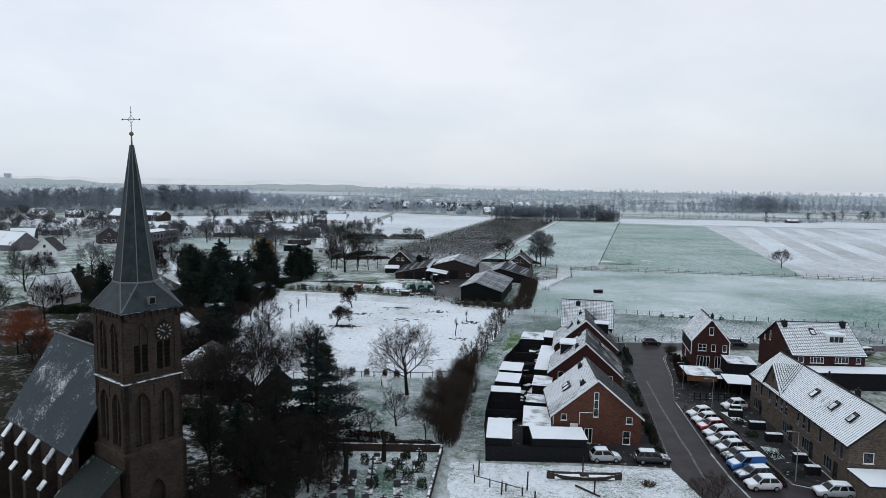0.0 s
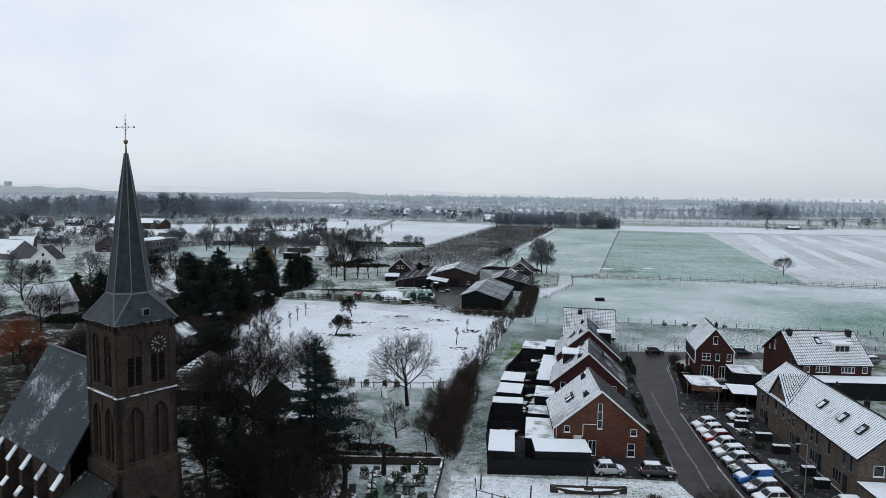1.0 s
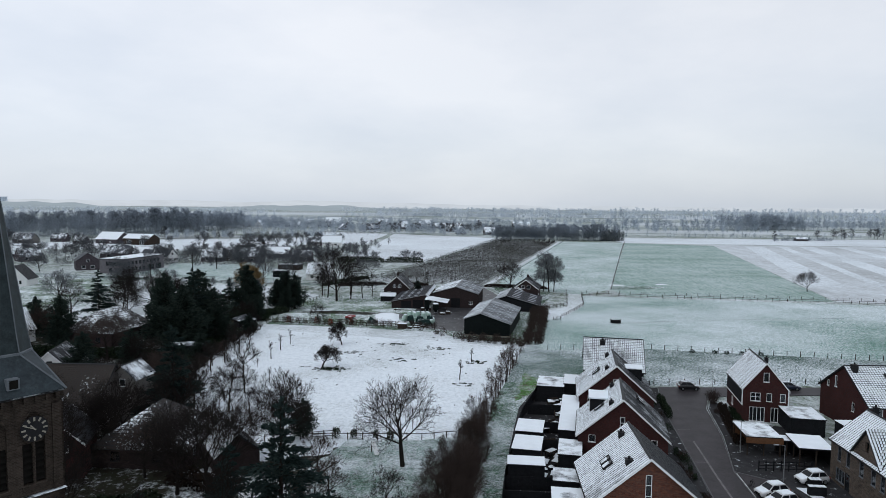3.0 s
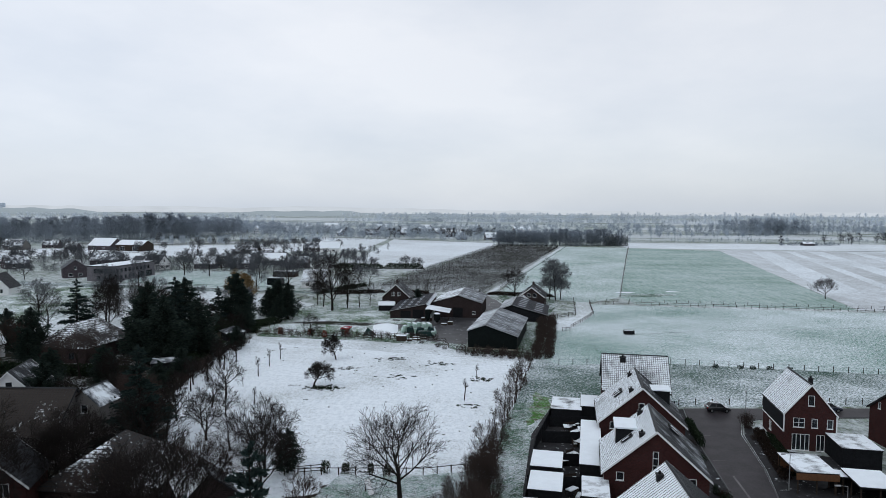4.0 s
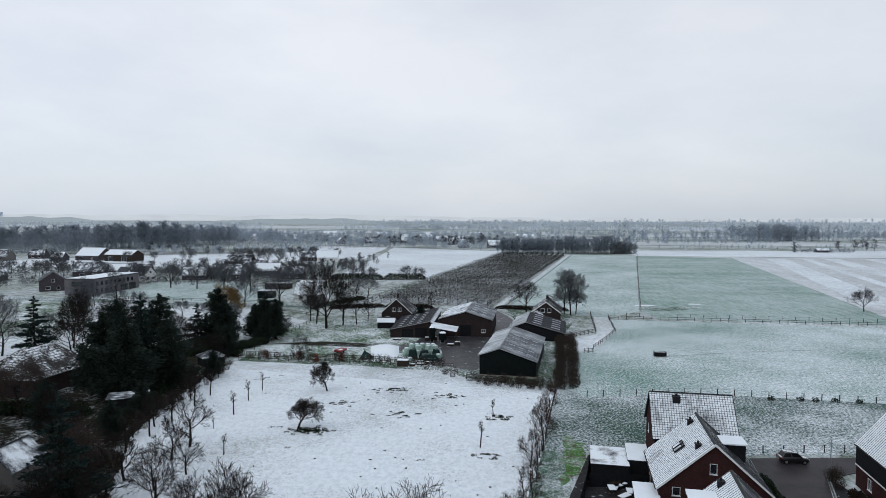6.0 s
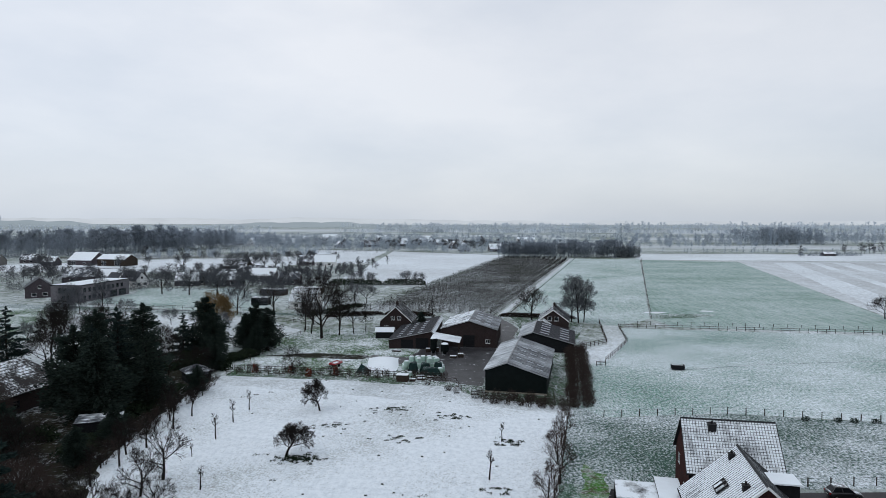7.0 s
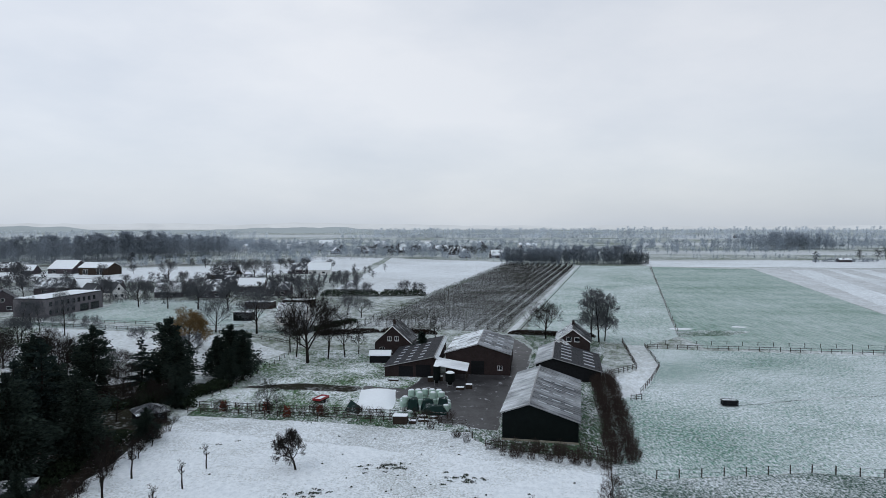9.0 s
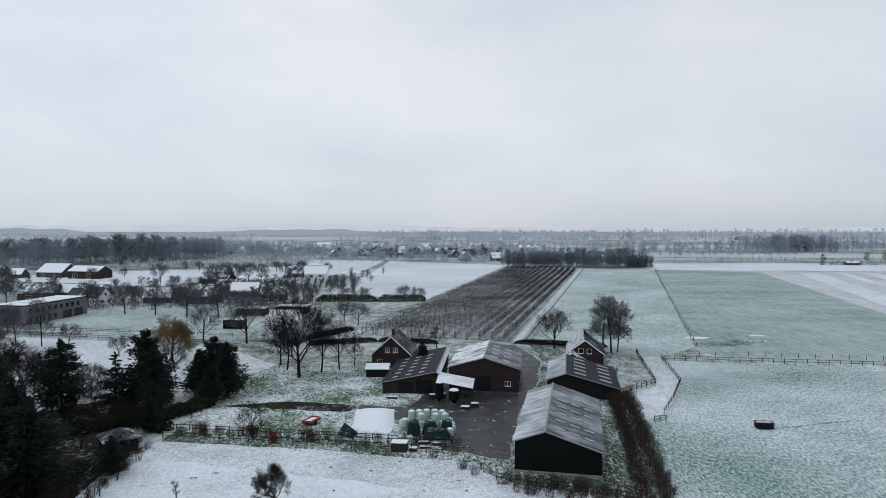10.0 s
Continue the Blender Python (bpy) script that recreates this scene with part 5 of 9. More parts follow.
wsp = side_wall(-TW / 2, TD - 0.3, True)
part("wall", wall_panel([(0, TE), (TD - 0.6, TE)], [q[:4] for q in lowl], 0.3).moved(wsp), M_BRICK_BROWN, tr)
for q in lowl:
    window(tr, wsp, q[0], q[1], q[2], q[3], q[4] if len(q) > 4 else 1, colour=M_IRON if q[1] < 0.2 else M_LEAD, name="door" if q[1] < 0.2 else "window", bar=0.06)
esp = side_wall(TW / 2, 0.3, False)
eo = [(2 + 5.5 * k, 0.8, 4 + 5.5 * k, 2.2, 2) for k in range(5)]
part("wall", wall_panel([(0, TE), (TD - 0.6, TE)], [q[:4] for q in eo], 0.3).moved(esp), M_BRICK_BROWN, tr)
for q in eo:
    window(tr, esp, *q)
gs = [(-2.6, 3.3, -1.4, 4.6)]
part("wall", wall_panel([(-TW / 2, TE), (0, TRZ), (TW / 2, TE)], gs, 0.3), M_BRICK_BROWN, tr)
window(tr, WALL_FRONT, *gs[0])
part("wall", wall_panel([(-TW / 2, TE), (0, TRZ), (TW / 2, TE)], [], 0.3).moved(pose(0, TD, 0, 0, 0, 180)), M_BRICK_BROWN, tr)
gable_roof(tr, TW, 0, TD, TE, TRZ, SNOWY, HALFSN, over=0.3, side=0.1, verge=M_IRON, col=0.42)
sp = slope_space(TW, TE, TRZ, -1, lift=0.3)
for y in (3.0, 7.2, 12.2):
    skylight(tr, sp, -y - 1.0, 2.1, 1.0, 1.5)
cg = 20.9
part("cross_gable", wall_panel([(cg - 2.9, 0.6), (cg, 4.0), (cg + 2.9, 0.6)], [(cg - 0.4, 1.5, cg + 0.4, 2.7)], 0.3).moved(side_wall(-TW / 2 - 0.02, TD, True) @ pose(TD - 2 * cg, 0, 4.9)), M_BRICK_BROWN, tr)
for sgn, mats in ((-1, SNOWY), (1, SNOWY)):
    a0 = Vector((-TW / 2 - 0.25, cg + sgn * 3.1, 5.35))
    up = Vector((0, -sgn * 3.1, 3.65))
    s2 = Shape()
    top0 = Vector((-TW / 2 - 0.25, cg, 9.0))
    top1 = Vector((0.0, cg, 9.0))
    n = 14
    for i in range(n):
        # the slope narrows into the valley against the main roof
        z0, z1 = i / n, (i + 1) / n
        xa = -TW / 2 - 0.25
        xb0, xb1 = -TW / 2 + TW / 2 * z0, -TW / 2 + TW / 2 * z1
        p0, p1 = a0 + up * z0, a0 + up * z1
        cols = max(1, int((xb0 - xa) / 0.3))
        for j in range(cols):
            fa, fb = j / cols, (j + 1) / cols
            fm = fa + (fb - fa) * 0.72
            for u0, u1, slot in ((fa, fm, 0), (fm, fb, 1)):
                lift = 0.10 + 0.05 * slot
                q = [(xa + (xb0 - xa) * u0, p0.y, p0.z + lift + 0.03), (xa + (xb0 - xa) * u1, p0.y, p0.z + lift + 0.03), (xa + (xb1 - xa) * u1, p1.y, p1.z + lift), (xa + (xb1 - xa) * u0, p1.y, p1.z + lift)]
                s2.add(q, [(0, 1, 2, 3) if sgn < 0 else (3, 2, 1, 0)], slot)
    s2.slab([tuple(a0), tuple(a0 + Vector((0.3, 0, 0))), tuple(top1), tuple(top0)] if sgn < 0 else [tuple(top0), tuple(top1), tuple(a0 + Vector((0.3, 0, 0))), tuple(a0)], 0.12, 1)
    part("cross_roof", s2, mats, tr)
for y in (0.4, 7.5, 14.6, 27.6):
    chimney(tr, 0.6, y + 0.4, 8.4, 9.5, 0.5)
flat_shed("brick_shed", pose(50.2, 66.0, 0, 0, 0, -4), 4.2, 4.4, 2.7, M_BRICK_BROWN, M_FLAT_SNOW, "brown brick flat-roofed shed beside the terrace end")

# garden sheds and lean-tos behind the gabled houses
SHEDS = "flat-roofed garden sheds behind the houses"
for x, y, w, d, rot, roof, h, lab in (
        (9.8, 77.9, 3.1, 6.9, -6, M_FLAT_SNOW, 2.6, "dark garden shed with a flat roof under clean snow"),
        (15.6, 77.6, 6.7, 4.0, -1, M_FLAT_SNOW, 2.7, "black flat-roofed garage with a snowy top"),
        (14.9, 82.4, 3.6, 7.8, -8, M_FLAT_PART, 2.5, "dark lean-to with a thawing flat roof"),
        (16.5, 92.0, 3.2, 3.6, -10, M_FLAT_PART, 2.5, "small shed with a thawing flat roof"),
        (11.7, 96.9, 4.5, 2.7, -6, M_FLAT_SNOW, 2.4, "low black shed with a flat snowy roof"),
        (12.7, 101.8, 3.7, 5.2, -12, M_FLAT_SNOW, 2.5, "black garden shed with a thick flat layer of snow"),
        (13.9, 108.5, 3.7, 5.2, -12, M_FLAT_SNOW, 2.5, "black garden shed with a flat snowy roof"),
        (18.4, 99.8, 2.9, 5.4, -12, M_FLAT_PART, 2.6, "dark lean-to roof partly thawed"),
        (20.0, 108.8, 2.6, 17.2, -12.5, M_FLAT_SNOW, 2.6, "long low extension with a flat snowy roof"),
        (20.2, 131.6, 4.6, 6.4, -12, M_FLAT_PART, 2.5, "dark shed with half-thawed snow on its flat roof"),
        (25.0, 132.0, 2.6, 6.2, -12, M_FLAT_SNOW, 2.8, "narrow shed with a flat snowy roof")):
    flat_shed("garden_shed", pose(x, y, 0.02, 0, 0, rot), w, d, h, M_BLACK_WOOD, roof, lab, "shed", SHEDS)
flat_shed("garage", pose(56.0, 114.8, 0.05, 0, 0, -11), 4.8, 6.0, 2.6, M_BLACK_WOOD, M_FLAT_PART, "black garage beside the narrow brick house", "garage")


def carport(m, w, d, h, roof, label, boards=None):
    c = thing("carport", m, label, "carport")
    for x in (0.1, w / 2, w - 0.1):
        for y in (0.1, d - 0.1):
            part("post", Shape().box(x - 0.07, y - 0.07, 0, x + 0.07, y + 0.07, h), M_BROWN_WOOD, c)
    r = part("roof", Shape().box(-0.15, -0.15, h, w + 0.15, d + 0.15, h + 0.16), M_IRON, c)
    part("snow_cover", Shape().box(-0.1, -0.1, h + 0.163, w + 0.1, d + 0.1, h + 0.2), roof, r)
    if boards:
        part("fascia", Shape().box(-0.2, -0.2, h - 0.75, w + 0.2, -0.16, h + 0.05), boards, c)
        part("back_wall", Shape().box(0, d - 0.05, 0, w, d, h - 0.1), boards, c)
    else:
        part("back_wall", Shape().box(0, d - 0.05, 0, w, d, h - 0.1), M_BLACK_WOOD, c)
        part("side_panel", Shape().box(w - 0.05, 0, 0, w, d, h - 0.1), M_BLACK_WOOD, c)
    return c


carport(pose(45.7, 106.7, 0.1, 0, 0, -7), 4.5, 6.1, 2.55, M_FLAT_PART, "cedar veranda with a dark roof and thin snow", M_ORANGE_WOOD)
carport(pose(50.8, 102.8, 0.1, 0, 0, -11), 4.2, 5.4, 2.45, M_FLAT_SNOW, "black open carport with a flat snowy roof")
carport(pose(50.1, 106.6, 0.1, 0, 0, -11), 2.0, 2.0, 2.1, M_FLAT_SNOW, "small lean-to shelter with a snowy roof")

# ---- farm ----
def corrugated(corner, along, up, length, slope, wave=1.05):
    """A profiled roof sheet with shallow ribs that run up the slope, in lapped lengths."""
    s = Shape()
    c, a, u = Vector(corner), Vector(along).normalized(), Vector(up).normalized()
    n = a.cross(u)
    if n.z < 0:
        n = -n
    cols, rows = max(2, round(length / wave)), max(1, round(slope / 2.2))
    for j in range(rows):
        for i in range(cols):
            b = len(s.v)
            for k, lift in ((0, 0.03), (1, 0.0)):
                for fx, h in ((0, 0), (0.90, 0), (0.93, 0.04), (0.98, 0.04), (1.0, 0)):
                    s.v.append(tuple(c + a * (length * (i + fx) / cols) + u * (slope * (j + k) / rows) + n * (h + lift)))
            for q in range(4):
                s.f.append((b + q, b + q + 1, b + 6 + q, b + 5 + q))
                s.s.append(0 if q == 0 else 1)
    return s


def barn(name, m, w, d, eave, ridge, eave_r, rx, wall_mat, mat_l, mat_r, label, lights=(), doors=(), brick_base=True):
    b = thing(name, m, label, "barn", "farm buildings")
    top = [(-w / 2, eave), (rx, ridge), (w / 2, eave_r)]
    part("wall", wall_panel(top, [q[:4] for q in doors], 0.22), wall_mat, b)
    part("wall", wall_panel([(-w / 2, eave_r), (-rx, ridge), (w / 2, eave)], [], 0.22).moved(pose(0, d, 0, 0, 0, 180)), wall_mat, b)
    part("wall", wall_panel([(0, eave), (d - 0.44, eave)], [], 0.22).moved(side_wall(-w / 2, d - 0.22, True)), wall_mat, b)
    part("wall", wall_panel([(0, eave_r), (d - 0.44, eave_r)], [], 0.22).moved(side_wall(w / 2, 0.22, False)), wall_mat, b)
    for q in doors:
        if q[1] > 0.3:
            window(b, WALL_FRONT, *q)
        else:
            part("door", Shape().box(q[0], 0.1, q[1], q[2], 0.16, q[3]), M_BLACK_WOOD, b)
    for sx, ez, mat in ((-1, eave, mat_l), (1, eave_r, mat_r)):
        run = w / 2 + rx if sx < 0 else w / 2 - rx
        k = (ridge - ez) / run
        ex, e0 = sx * (w / 2 + 0.35), ez - k * 0.35 + 0.05
        up = Vector((-sx * (run + 0.35), 0, (ridge - ez) + k * 0.35))
        s = corrugated((ex, -0.35, e0 + 0.02), (0, 1, 0), up, d + 0.7, up.length)
        pts = [(ex, -0.35, e0), (ex, d + 0.35, e0), (rx, d + 0.35, ridge + 0.05), (rx, -0.35, ridge + 0.05)]
        s.slab(pts if sx > 0 else pts[::-1], 0.1)
        r = part("roof", s, [mat, mat], b)
        part("verge_trim", Shape().tube((ex, -0.38, e0 + 0.05), (rx, -0.38, ridge + 0.1), 0.09, 0.09, 5), M_STEEL, r)
        n = Vector((0, 1, 0)).cross(up).normalized()
        if n.z < 0:
            n = -n
        upn = up.normalized()
        for side, y, f0, f1, wd in lights:
            if side == sx:
                p0 = Vector((ex, y, e0 + 0.05)) + upn * (f0 * up.length) + n * 0.075
                p1 = p0 + Vector((0, wd, 0))
                q1, q0 = p1 + upn * ((f1 - f0) * up.length), p0 + upn * ((f1 - f0) * up.length)
                pp = [tuple(p0), tuple(p1), tuple(q1), tuple(q0)]
                part("rooflight", Shape().slab(pp if sx > 0 else pp[::-1], 0.03), M_ROOFLIGHT, r)
    part("ridge_cap", Shape().tube((rx, -0.4, ridge + 0.12), (rx, d + 0.4, ridge + 0.12), 0.14, 0.14, 6), M_STEEL, b)
    return b


ba = barn("barn", pose(14.9, 186.2, 0, 0, 0, -12), 11.9, 28.0, 4.5, 5.95, 3.5, -1.75, M_DARK_CLAD, M_BARN_ROOF_PALE, M_BARN_ROOF_BLUE,
          "dark green clad barn with a corrugated roof streaked with snow", lights=[(1, y, f, f + 0.17, 0.45) for y in (3, 6.8, 10.6, 14.4, 18.2, 22) for f in (0.16, 0.42, 0.68)])
part("plinth", Shape().box(-6.02, -0.06, 0, 6.02, -0.003, 0.35), M_STONE, ba)
barn("barn", pose(27.0, 226.0, 0, 0, 0, -11), 14.0, 19.5, 3.6, 4.95, 2.3, -3.4, M_BLACK_WOOD, M_BARN_ROOF_PALE, M_BARN_ROOF_DARK,
     "low dark barn with translucent roof strips and sliding snow", lights=[(1, y, a, a + 0.22, 0.9) for y in (2.5, 6, 9.5, 13, 16.5) for a in (0.15, 0.62)])
bb = barn("barn", pose(7.6, 232.2, 0, 0, 0, -8), 14.6, 20.5, 4.9, 7.0, 4.8, 0.0, M_BRICK_FARM, M_BARN_ROOF_PATCHY, M_BARN_ROOF_BLUE,
          "brick barn with a broad roof half covered in snow and rooflights", lights=[(s, y, a, a + 0.2, 1.0) for s in (-1, 1) for y in (3, 7, 11, 15) for a in (0.3, 0.65)],
          doors=[(-1.5, 0.05, 1.5, 3.2), (4.4, 1.2, 5.6, 2.2, 2)])
bc = barn("barn", pose(-7.6, 230.2, 0, 0, 0, -5), 11.6, 27.5, 2.2, 4.55, 4.2, 5.4, M_BRICK_FARM, M_BARN_ROOF_DARK, M_BARN_ROOF_WHITE,
          "open-fronted brick barn with a dark single-slope roof", lights=[(-1, y, a, a + 0.1, 0.9) for y in (2, 5.6, 9.2, 12.8, 16.4, 20) for a in (0.18, 0.42, 0.66)],
          doors=[(-2.6, 0.05, 0.6, 2.4), (1.2, 0.05, 4.6, 2.8)])
cnp = thing("lean_to", pose(-2.2, 224.0, 0, 0, 0, -4), "open lean-to with a snowy sheet roof beside the brick barn", "lean-to", "farm buildings")
part("roof", Shape().slab([(0, 0, 4.1), (7.2, -1.6, 3.2), (7.4, 6.4, 3.2), (0, 8.2, 4.1)], 0.12), M_BARN_ROOF_WHITE, cnp)
for x, y, z in ((0.3, 0.6, 4.0), (6.9, -1.0, 3.1), (6.9, 5.8, 3.1), (3.6, -0.3, 3.5)):
    part("post", Shape().box(x - 0.09, y - 0.09, 0, x + 0.09, y + 0.09, z), M_BROWN_WOOD, cnp)
for x, y, r, h in ((-1.6, 222.6, 0.8, 4.4), (1.2, 221.4, 1.0, 3.2)):
    silo = thing("feed_silo", pose(x, y, 0), "upright dark feed silo beside the barn", "silo", "feed silos")
    part("drum", Shape().lathe([(r * 0.4, 0.5), (r, 1.3), (r, h - 0.3), (r * 0.5, h)], 14), M_DARK_CLAD, silo, smooth=False)
    part("snow_cover", Shape().lathe([(r * 0.98, h - 0.25), (r * 0.6, h + 0.03)], 14), M_SNOW, silo)
    for k in range(4):
        a = math.pi / 4 + k * math.pi / 2
        part("leg", Shape().tube((r * 0.8 * math.cos(a), r * 0.8 * math.sin(a), 0), (r * 0.8 * math.cos(a), r * 0.8 * math.sin(a), 1.4), 0.06, 0.06, 5), M_STEEL, silo)

fe = house("farmhouse", pose(33.2, 252.2, 0, 0, 0, -12), 8.6, 13.0, 4.0, 7.1, M_BRICK_FARM, SNOWY, HALFSN, "dark brick farmhouse with white gable windows and snowy roof", "house", "farm buildings",
           front=[(-1.6, 3.9, -0.4, 5.1), (0.4, 3.9, 1.6, 5.1), (-3.2, 0.8, -2.0, 2.2, 2)], left=[(3, 0.8, 4.2, 2.2, 2)], right=[(3, 0.8, 4.2, 2.2, 2)])
chimney(fe, 0, 8, 6.6, 8.1, 0.7, M_BRICK_FARM)
house("outbuilding", pose(29.6, 249.4, 0, 0, 0, -12), 5.6, 6.5, 2.6, 4.6, M_BRICK_FARM, SNOWY, SNOWY, "small gabled outbuilding under snow in front of the farmhouse", "outbuilding", "farm buildings", front=[(-0.5, 1.0, 0.5, 2.0)])
ff = house("farmhouse", pose(-13.4, 254.6, 0, 0, 0, -6), 9.4, 11.0, 3.4, 7.6, M_BRICK_FARM, WET, HALFSN, "dark brick farmhouse with white gable windows and wet tiles", "house", "farm buildings",
           front=[(-1.4, 3.7, -0.3, 4.9, 2), (0.5, 3.7, 1.6, 4.9, 2), (2.2, 0.9, 3.2, 2.1), (-3.4, 0.9, -2.2, 2.1, 2)], right=[(3, 0.8, 4.2, 2.2, 2)])
chimney(ff, 0, 3, 7.2, 8.8, 0.7, M_BRICK_FARM)
sh = house("small_shed", pose(-18.3, 246.6, 0, 0, 0, -92), 3.4, 5.0, 2.0, 2.9, M_BLACK_WOOD, SNOWY, SNOWY, "small black shed with a snowy roof", "shed", "farm buildings", verge=None, front=[], tiles=False)

# silage clamp, bales, trailer
clamp = Shape()
nx, ny = 9, 12
for j in range(ny + 1):
    for i in range(nx + 1):
        fx, fy = i / nx, j / ny
        h = 1.05 * (1 - abs(2 * fx - 1) ** 3) * (1 - abs(2 * fy - 1) ** 4)
        clamp.v.append((-16.9 + 7.2 * fx + 0.25 * math.sin(fy * 5), 204.6 + 14.2 * fy, 0.03 + h))
for j in range(ny):
    for i in range(nx):
        a = j * (nx + 1) + i
        clamp.f.append((a, a + 1, a + nx + 2, a + nx + 1))
        clamp.s.append(0)
whole("silage_clamp", clamp, M_SNOW, "low silage heap under a sheet of smooth snow", "silage heap", smooth=True)

bale = thing("round_bale", pose(-7.6, 199.4, 0.0), "mint-green wrapped round bale with a cap of snow", "bale", "stacked round bales")
part("wrap", Shape().lathe([(0.50, 0.0), (0.63, 0.1), (0.64, 0.6), (0.63, 1.1), (0.50, 1.2)], 16), M_BALE, bale)
part("snow_cover", Shape().lathe([(0.52, 1.19), (0.40, 1.27), (0.05, 1.30)], 16), M_SNOW, bale, smooth=True)
rng = random.Random(5)
for i, (x, y, z) in enumerate([(-6.3, 199.4, 0), (-7.7, 206.2, 0), (-6.4, 206.4, 0), (-7.3, 204.6, 1.22), (-5.2, 209.6, 0), (-3.9, 210.0, 0), (-2.6, 210.0, 0), (-1.2, 209.6, 0), (0.1, 209.0, 0), (-6.5, 209.5, 0),
                               (-6.4, 209.4, 1.22), (-5.1, 209.7, 1.22), (-3.8, 210.0, 1.22), (-2.4, 209.9, 1.22), (-1.1, 209.5, 1.22), (-3.4, 207.4, 0), (0.5, 206.6, 0), (0.6, 204.8, 0), (0.2, 203.2, 0), (-0.9, 207.4, 0), (-2.0, 207.6, 0), (-4.7, 207.4, 0), (-4.7, 207.6, 1.22), (-2.2, 207.6, 1.22), (-7.9, 207.8, 0), (-0.6, 207.7, 1.22)]):
    copy_thing(bale, pose(x, y, z, 0, 0, rng.uniform(0, 360)))
tarp = Shape()
for x, y, w, d, h in ((-6.9, 202.8, 2.2, 2.4, 2.3), (-4.2, 200.8, 4.6, 2.6, 1.5), (-1.4, 203.6, 2.2, 2.4, 2.2), (-4.4, 203.6, 2.6, 2.2, 1.9)):
    n = 6
    for j in range(n):
        for i in range(n):
            def hh(u, v):
                e = max(abs(2 * u - 1), abs(2 * v - 1))
                return h * (1 - max(0, e - 0.55) ** 2 * 4.2) + 0.12 * math.sin(7 * u + 5 * v + x)
            q = [(x + w * (i + a) / n, y + d * (j + b) / n, max(0.05, hh((i + a) / n, (j + b) / n))) for a, b in ((0, 0), (1, 0), (1, 1), (0, 1))]
            tarp.add(q, [(0, 1, 2, 3)])
    tarp.box(x, y, 0.03, x + w, y + d, h * 0.16)
whole("tarpaulin", tarp, M_TARP, "dark green tarpaulin draped over stacked fodder, flecked with snow", "tarpaulin")
whole("tarpaulin", Shape().add([(-18.4, 203.2, 0.03), (-15.6, 201.6, 0.03), (-15.0, 203.4, 0.5), (-17.4, 205.0, 1.7), (-18.0, 205.6, 0.1), (-16.4, 204.2, 1.2)], [(0, 1, 5, 3), (1, 2, 5), (0, 3, 4), (3, 5, 2), (2, 4, 3)]), M_TARP, "crumpled dark sheet beside the silage heap", "tarpaulin")
pal = thing("pallet_box", pose(-8.9, 195.4, 0.03, 0, 0, -6), "open wooden crate of logs with snow on top", "crate")
for k in range(5):
    part("slat", Shape().box(0, -0.03, 0.1 + k * 0.26, 2.4, 0, 0.32 + k * 0.26), M_BROWN_WOOD, pal)
part("crate_body", Shape().box(0, 0.003, 0, 2.4, 1.6, 1.35), M_BROWN_WOOD, pal)
part("snow_cover", Shape().box(-0.04, -0.04, 1.353, 2.44, 1.64, 1.46), M_SNOW, pal)
for i, (x, y, w, d, h) in enumerate(((-6.2, 195.6, 1.2, 0.9, 0.5), (-4.6, 196.6, 1.7, 0.8, 0.4), (-2.6, 198.3, 1.4, 1.0, 0.35), (-4.8, 198.2, 1.8, 0.9, 0.5), (2.4, 218.4, 1.6, 1.2, 0.5), (4.4, 219.2, 1.4, 1.0, 0.9), (-1.8, 226, 1.5, 1.0, 1.0), (-3.5, 225.4, 1.4, 1.1, 0.9), (-12.2, 226.2, 2.2, 0.7, 0.35))):
    jn = thing("timber_stack", pose(x, y, 0.03, 0, 0, -8 + 5 * (i % 4)), "low stack of dark timber with snow lying on it", "timber stack", "timber stacks in the farmyard")
    for k in range(3):
        part("beam", Shape().box(0, d * k / 3, 0, w, d * (k + 0.85) / 3, h), M_BROWN_WOOD, jn)
    part("snow_cover", Shape().box(0.02, 0.02, h + 0.003, w - 0.03, d * 0.93, h + 0.08), M_SNOW, jn)
trl = thing("farm_trailer", pose(-25.2, 208.2, 0, 0, 0, -22), "small red farm trailer with snow on its bed", "trailer")
part("bed", Shape().box(0, 0, 0.55, 1.7, 3.2, 0.7), M_BROWN_WOOD, trl)
for a in ((0, 0, 1.7, 0.06), (0, 3.14, 1.7, 3.2), (0, 0.06, 0.06, 3.14), (1.64, 0.06, 1.7, 3.14)):
    part("side_board", Shape().box(a[0], a[1], 0.703, a[2], a[3], 1.1), CAR_PAINT["red"], trl, "red side board")
part("snow_cover", Shape().box(0.08, 0.08, 0.703, 1.62, 3.12, 0.82), M_SNOW, trl)
for x in (-0.12, 1.62):
    part("wheel", Shape().lathe([(0.33, 0), (0.36, 0.04), (0.36, 0.16), (0.33, 0.2)], 14).moved(pose(x, 1.6, 0.36, 0, 90, 0)), M_TYRE, trl)
part("drawbar", Shape().box(0.8, -1.3, 0.5, 0.9, 0.0, 0.6), M_IRON, trl)
hay = thing("hay_rack", pose(52.2, 206.2, 0, 0, 0, -6), "dark metal hay rack standing in the snowy paddock", "hay rack")
part("trough", Shape().box(0.1, 0.1, 0.2, 2.8, 1.4, 1.0), M_BLACK_WOOD, hay)
part("frame_top", Shape().box(0, 0, 1.1, 2.9, 0.08, 1.18).box(0, 1.42, 1.1, 2.9, 1.5, 1.18).box(0, 0.08, 1.1, 0.08, 1.42, 1.18).box(2.82, 0.08, 1.1, 2.9, 1.42, 1.18), M_IRON, hay)
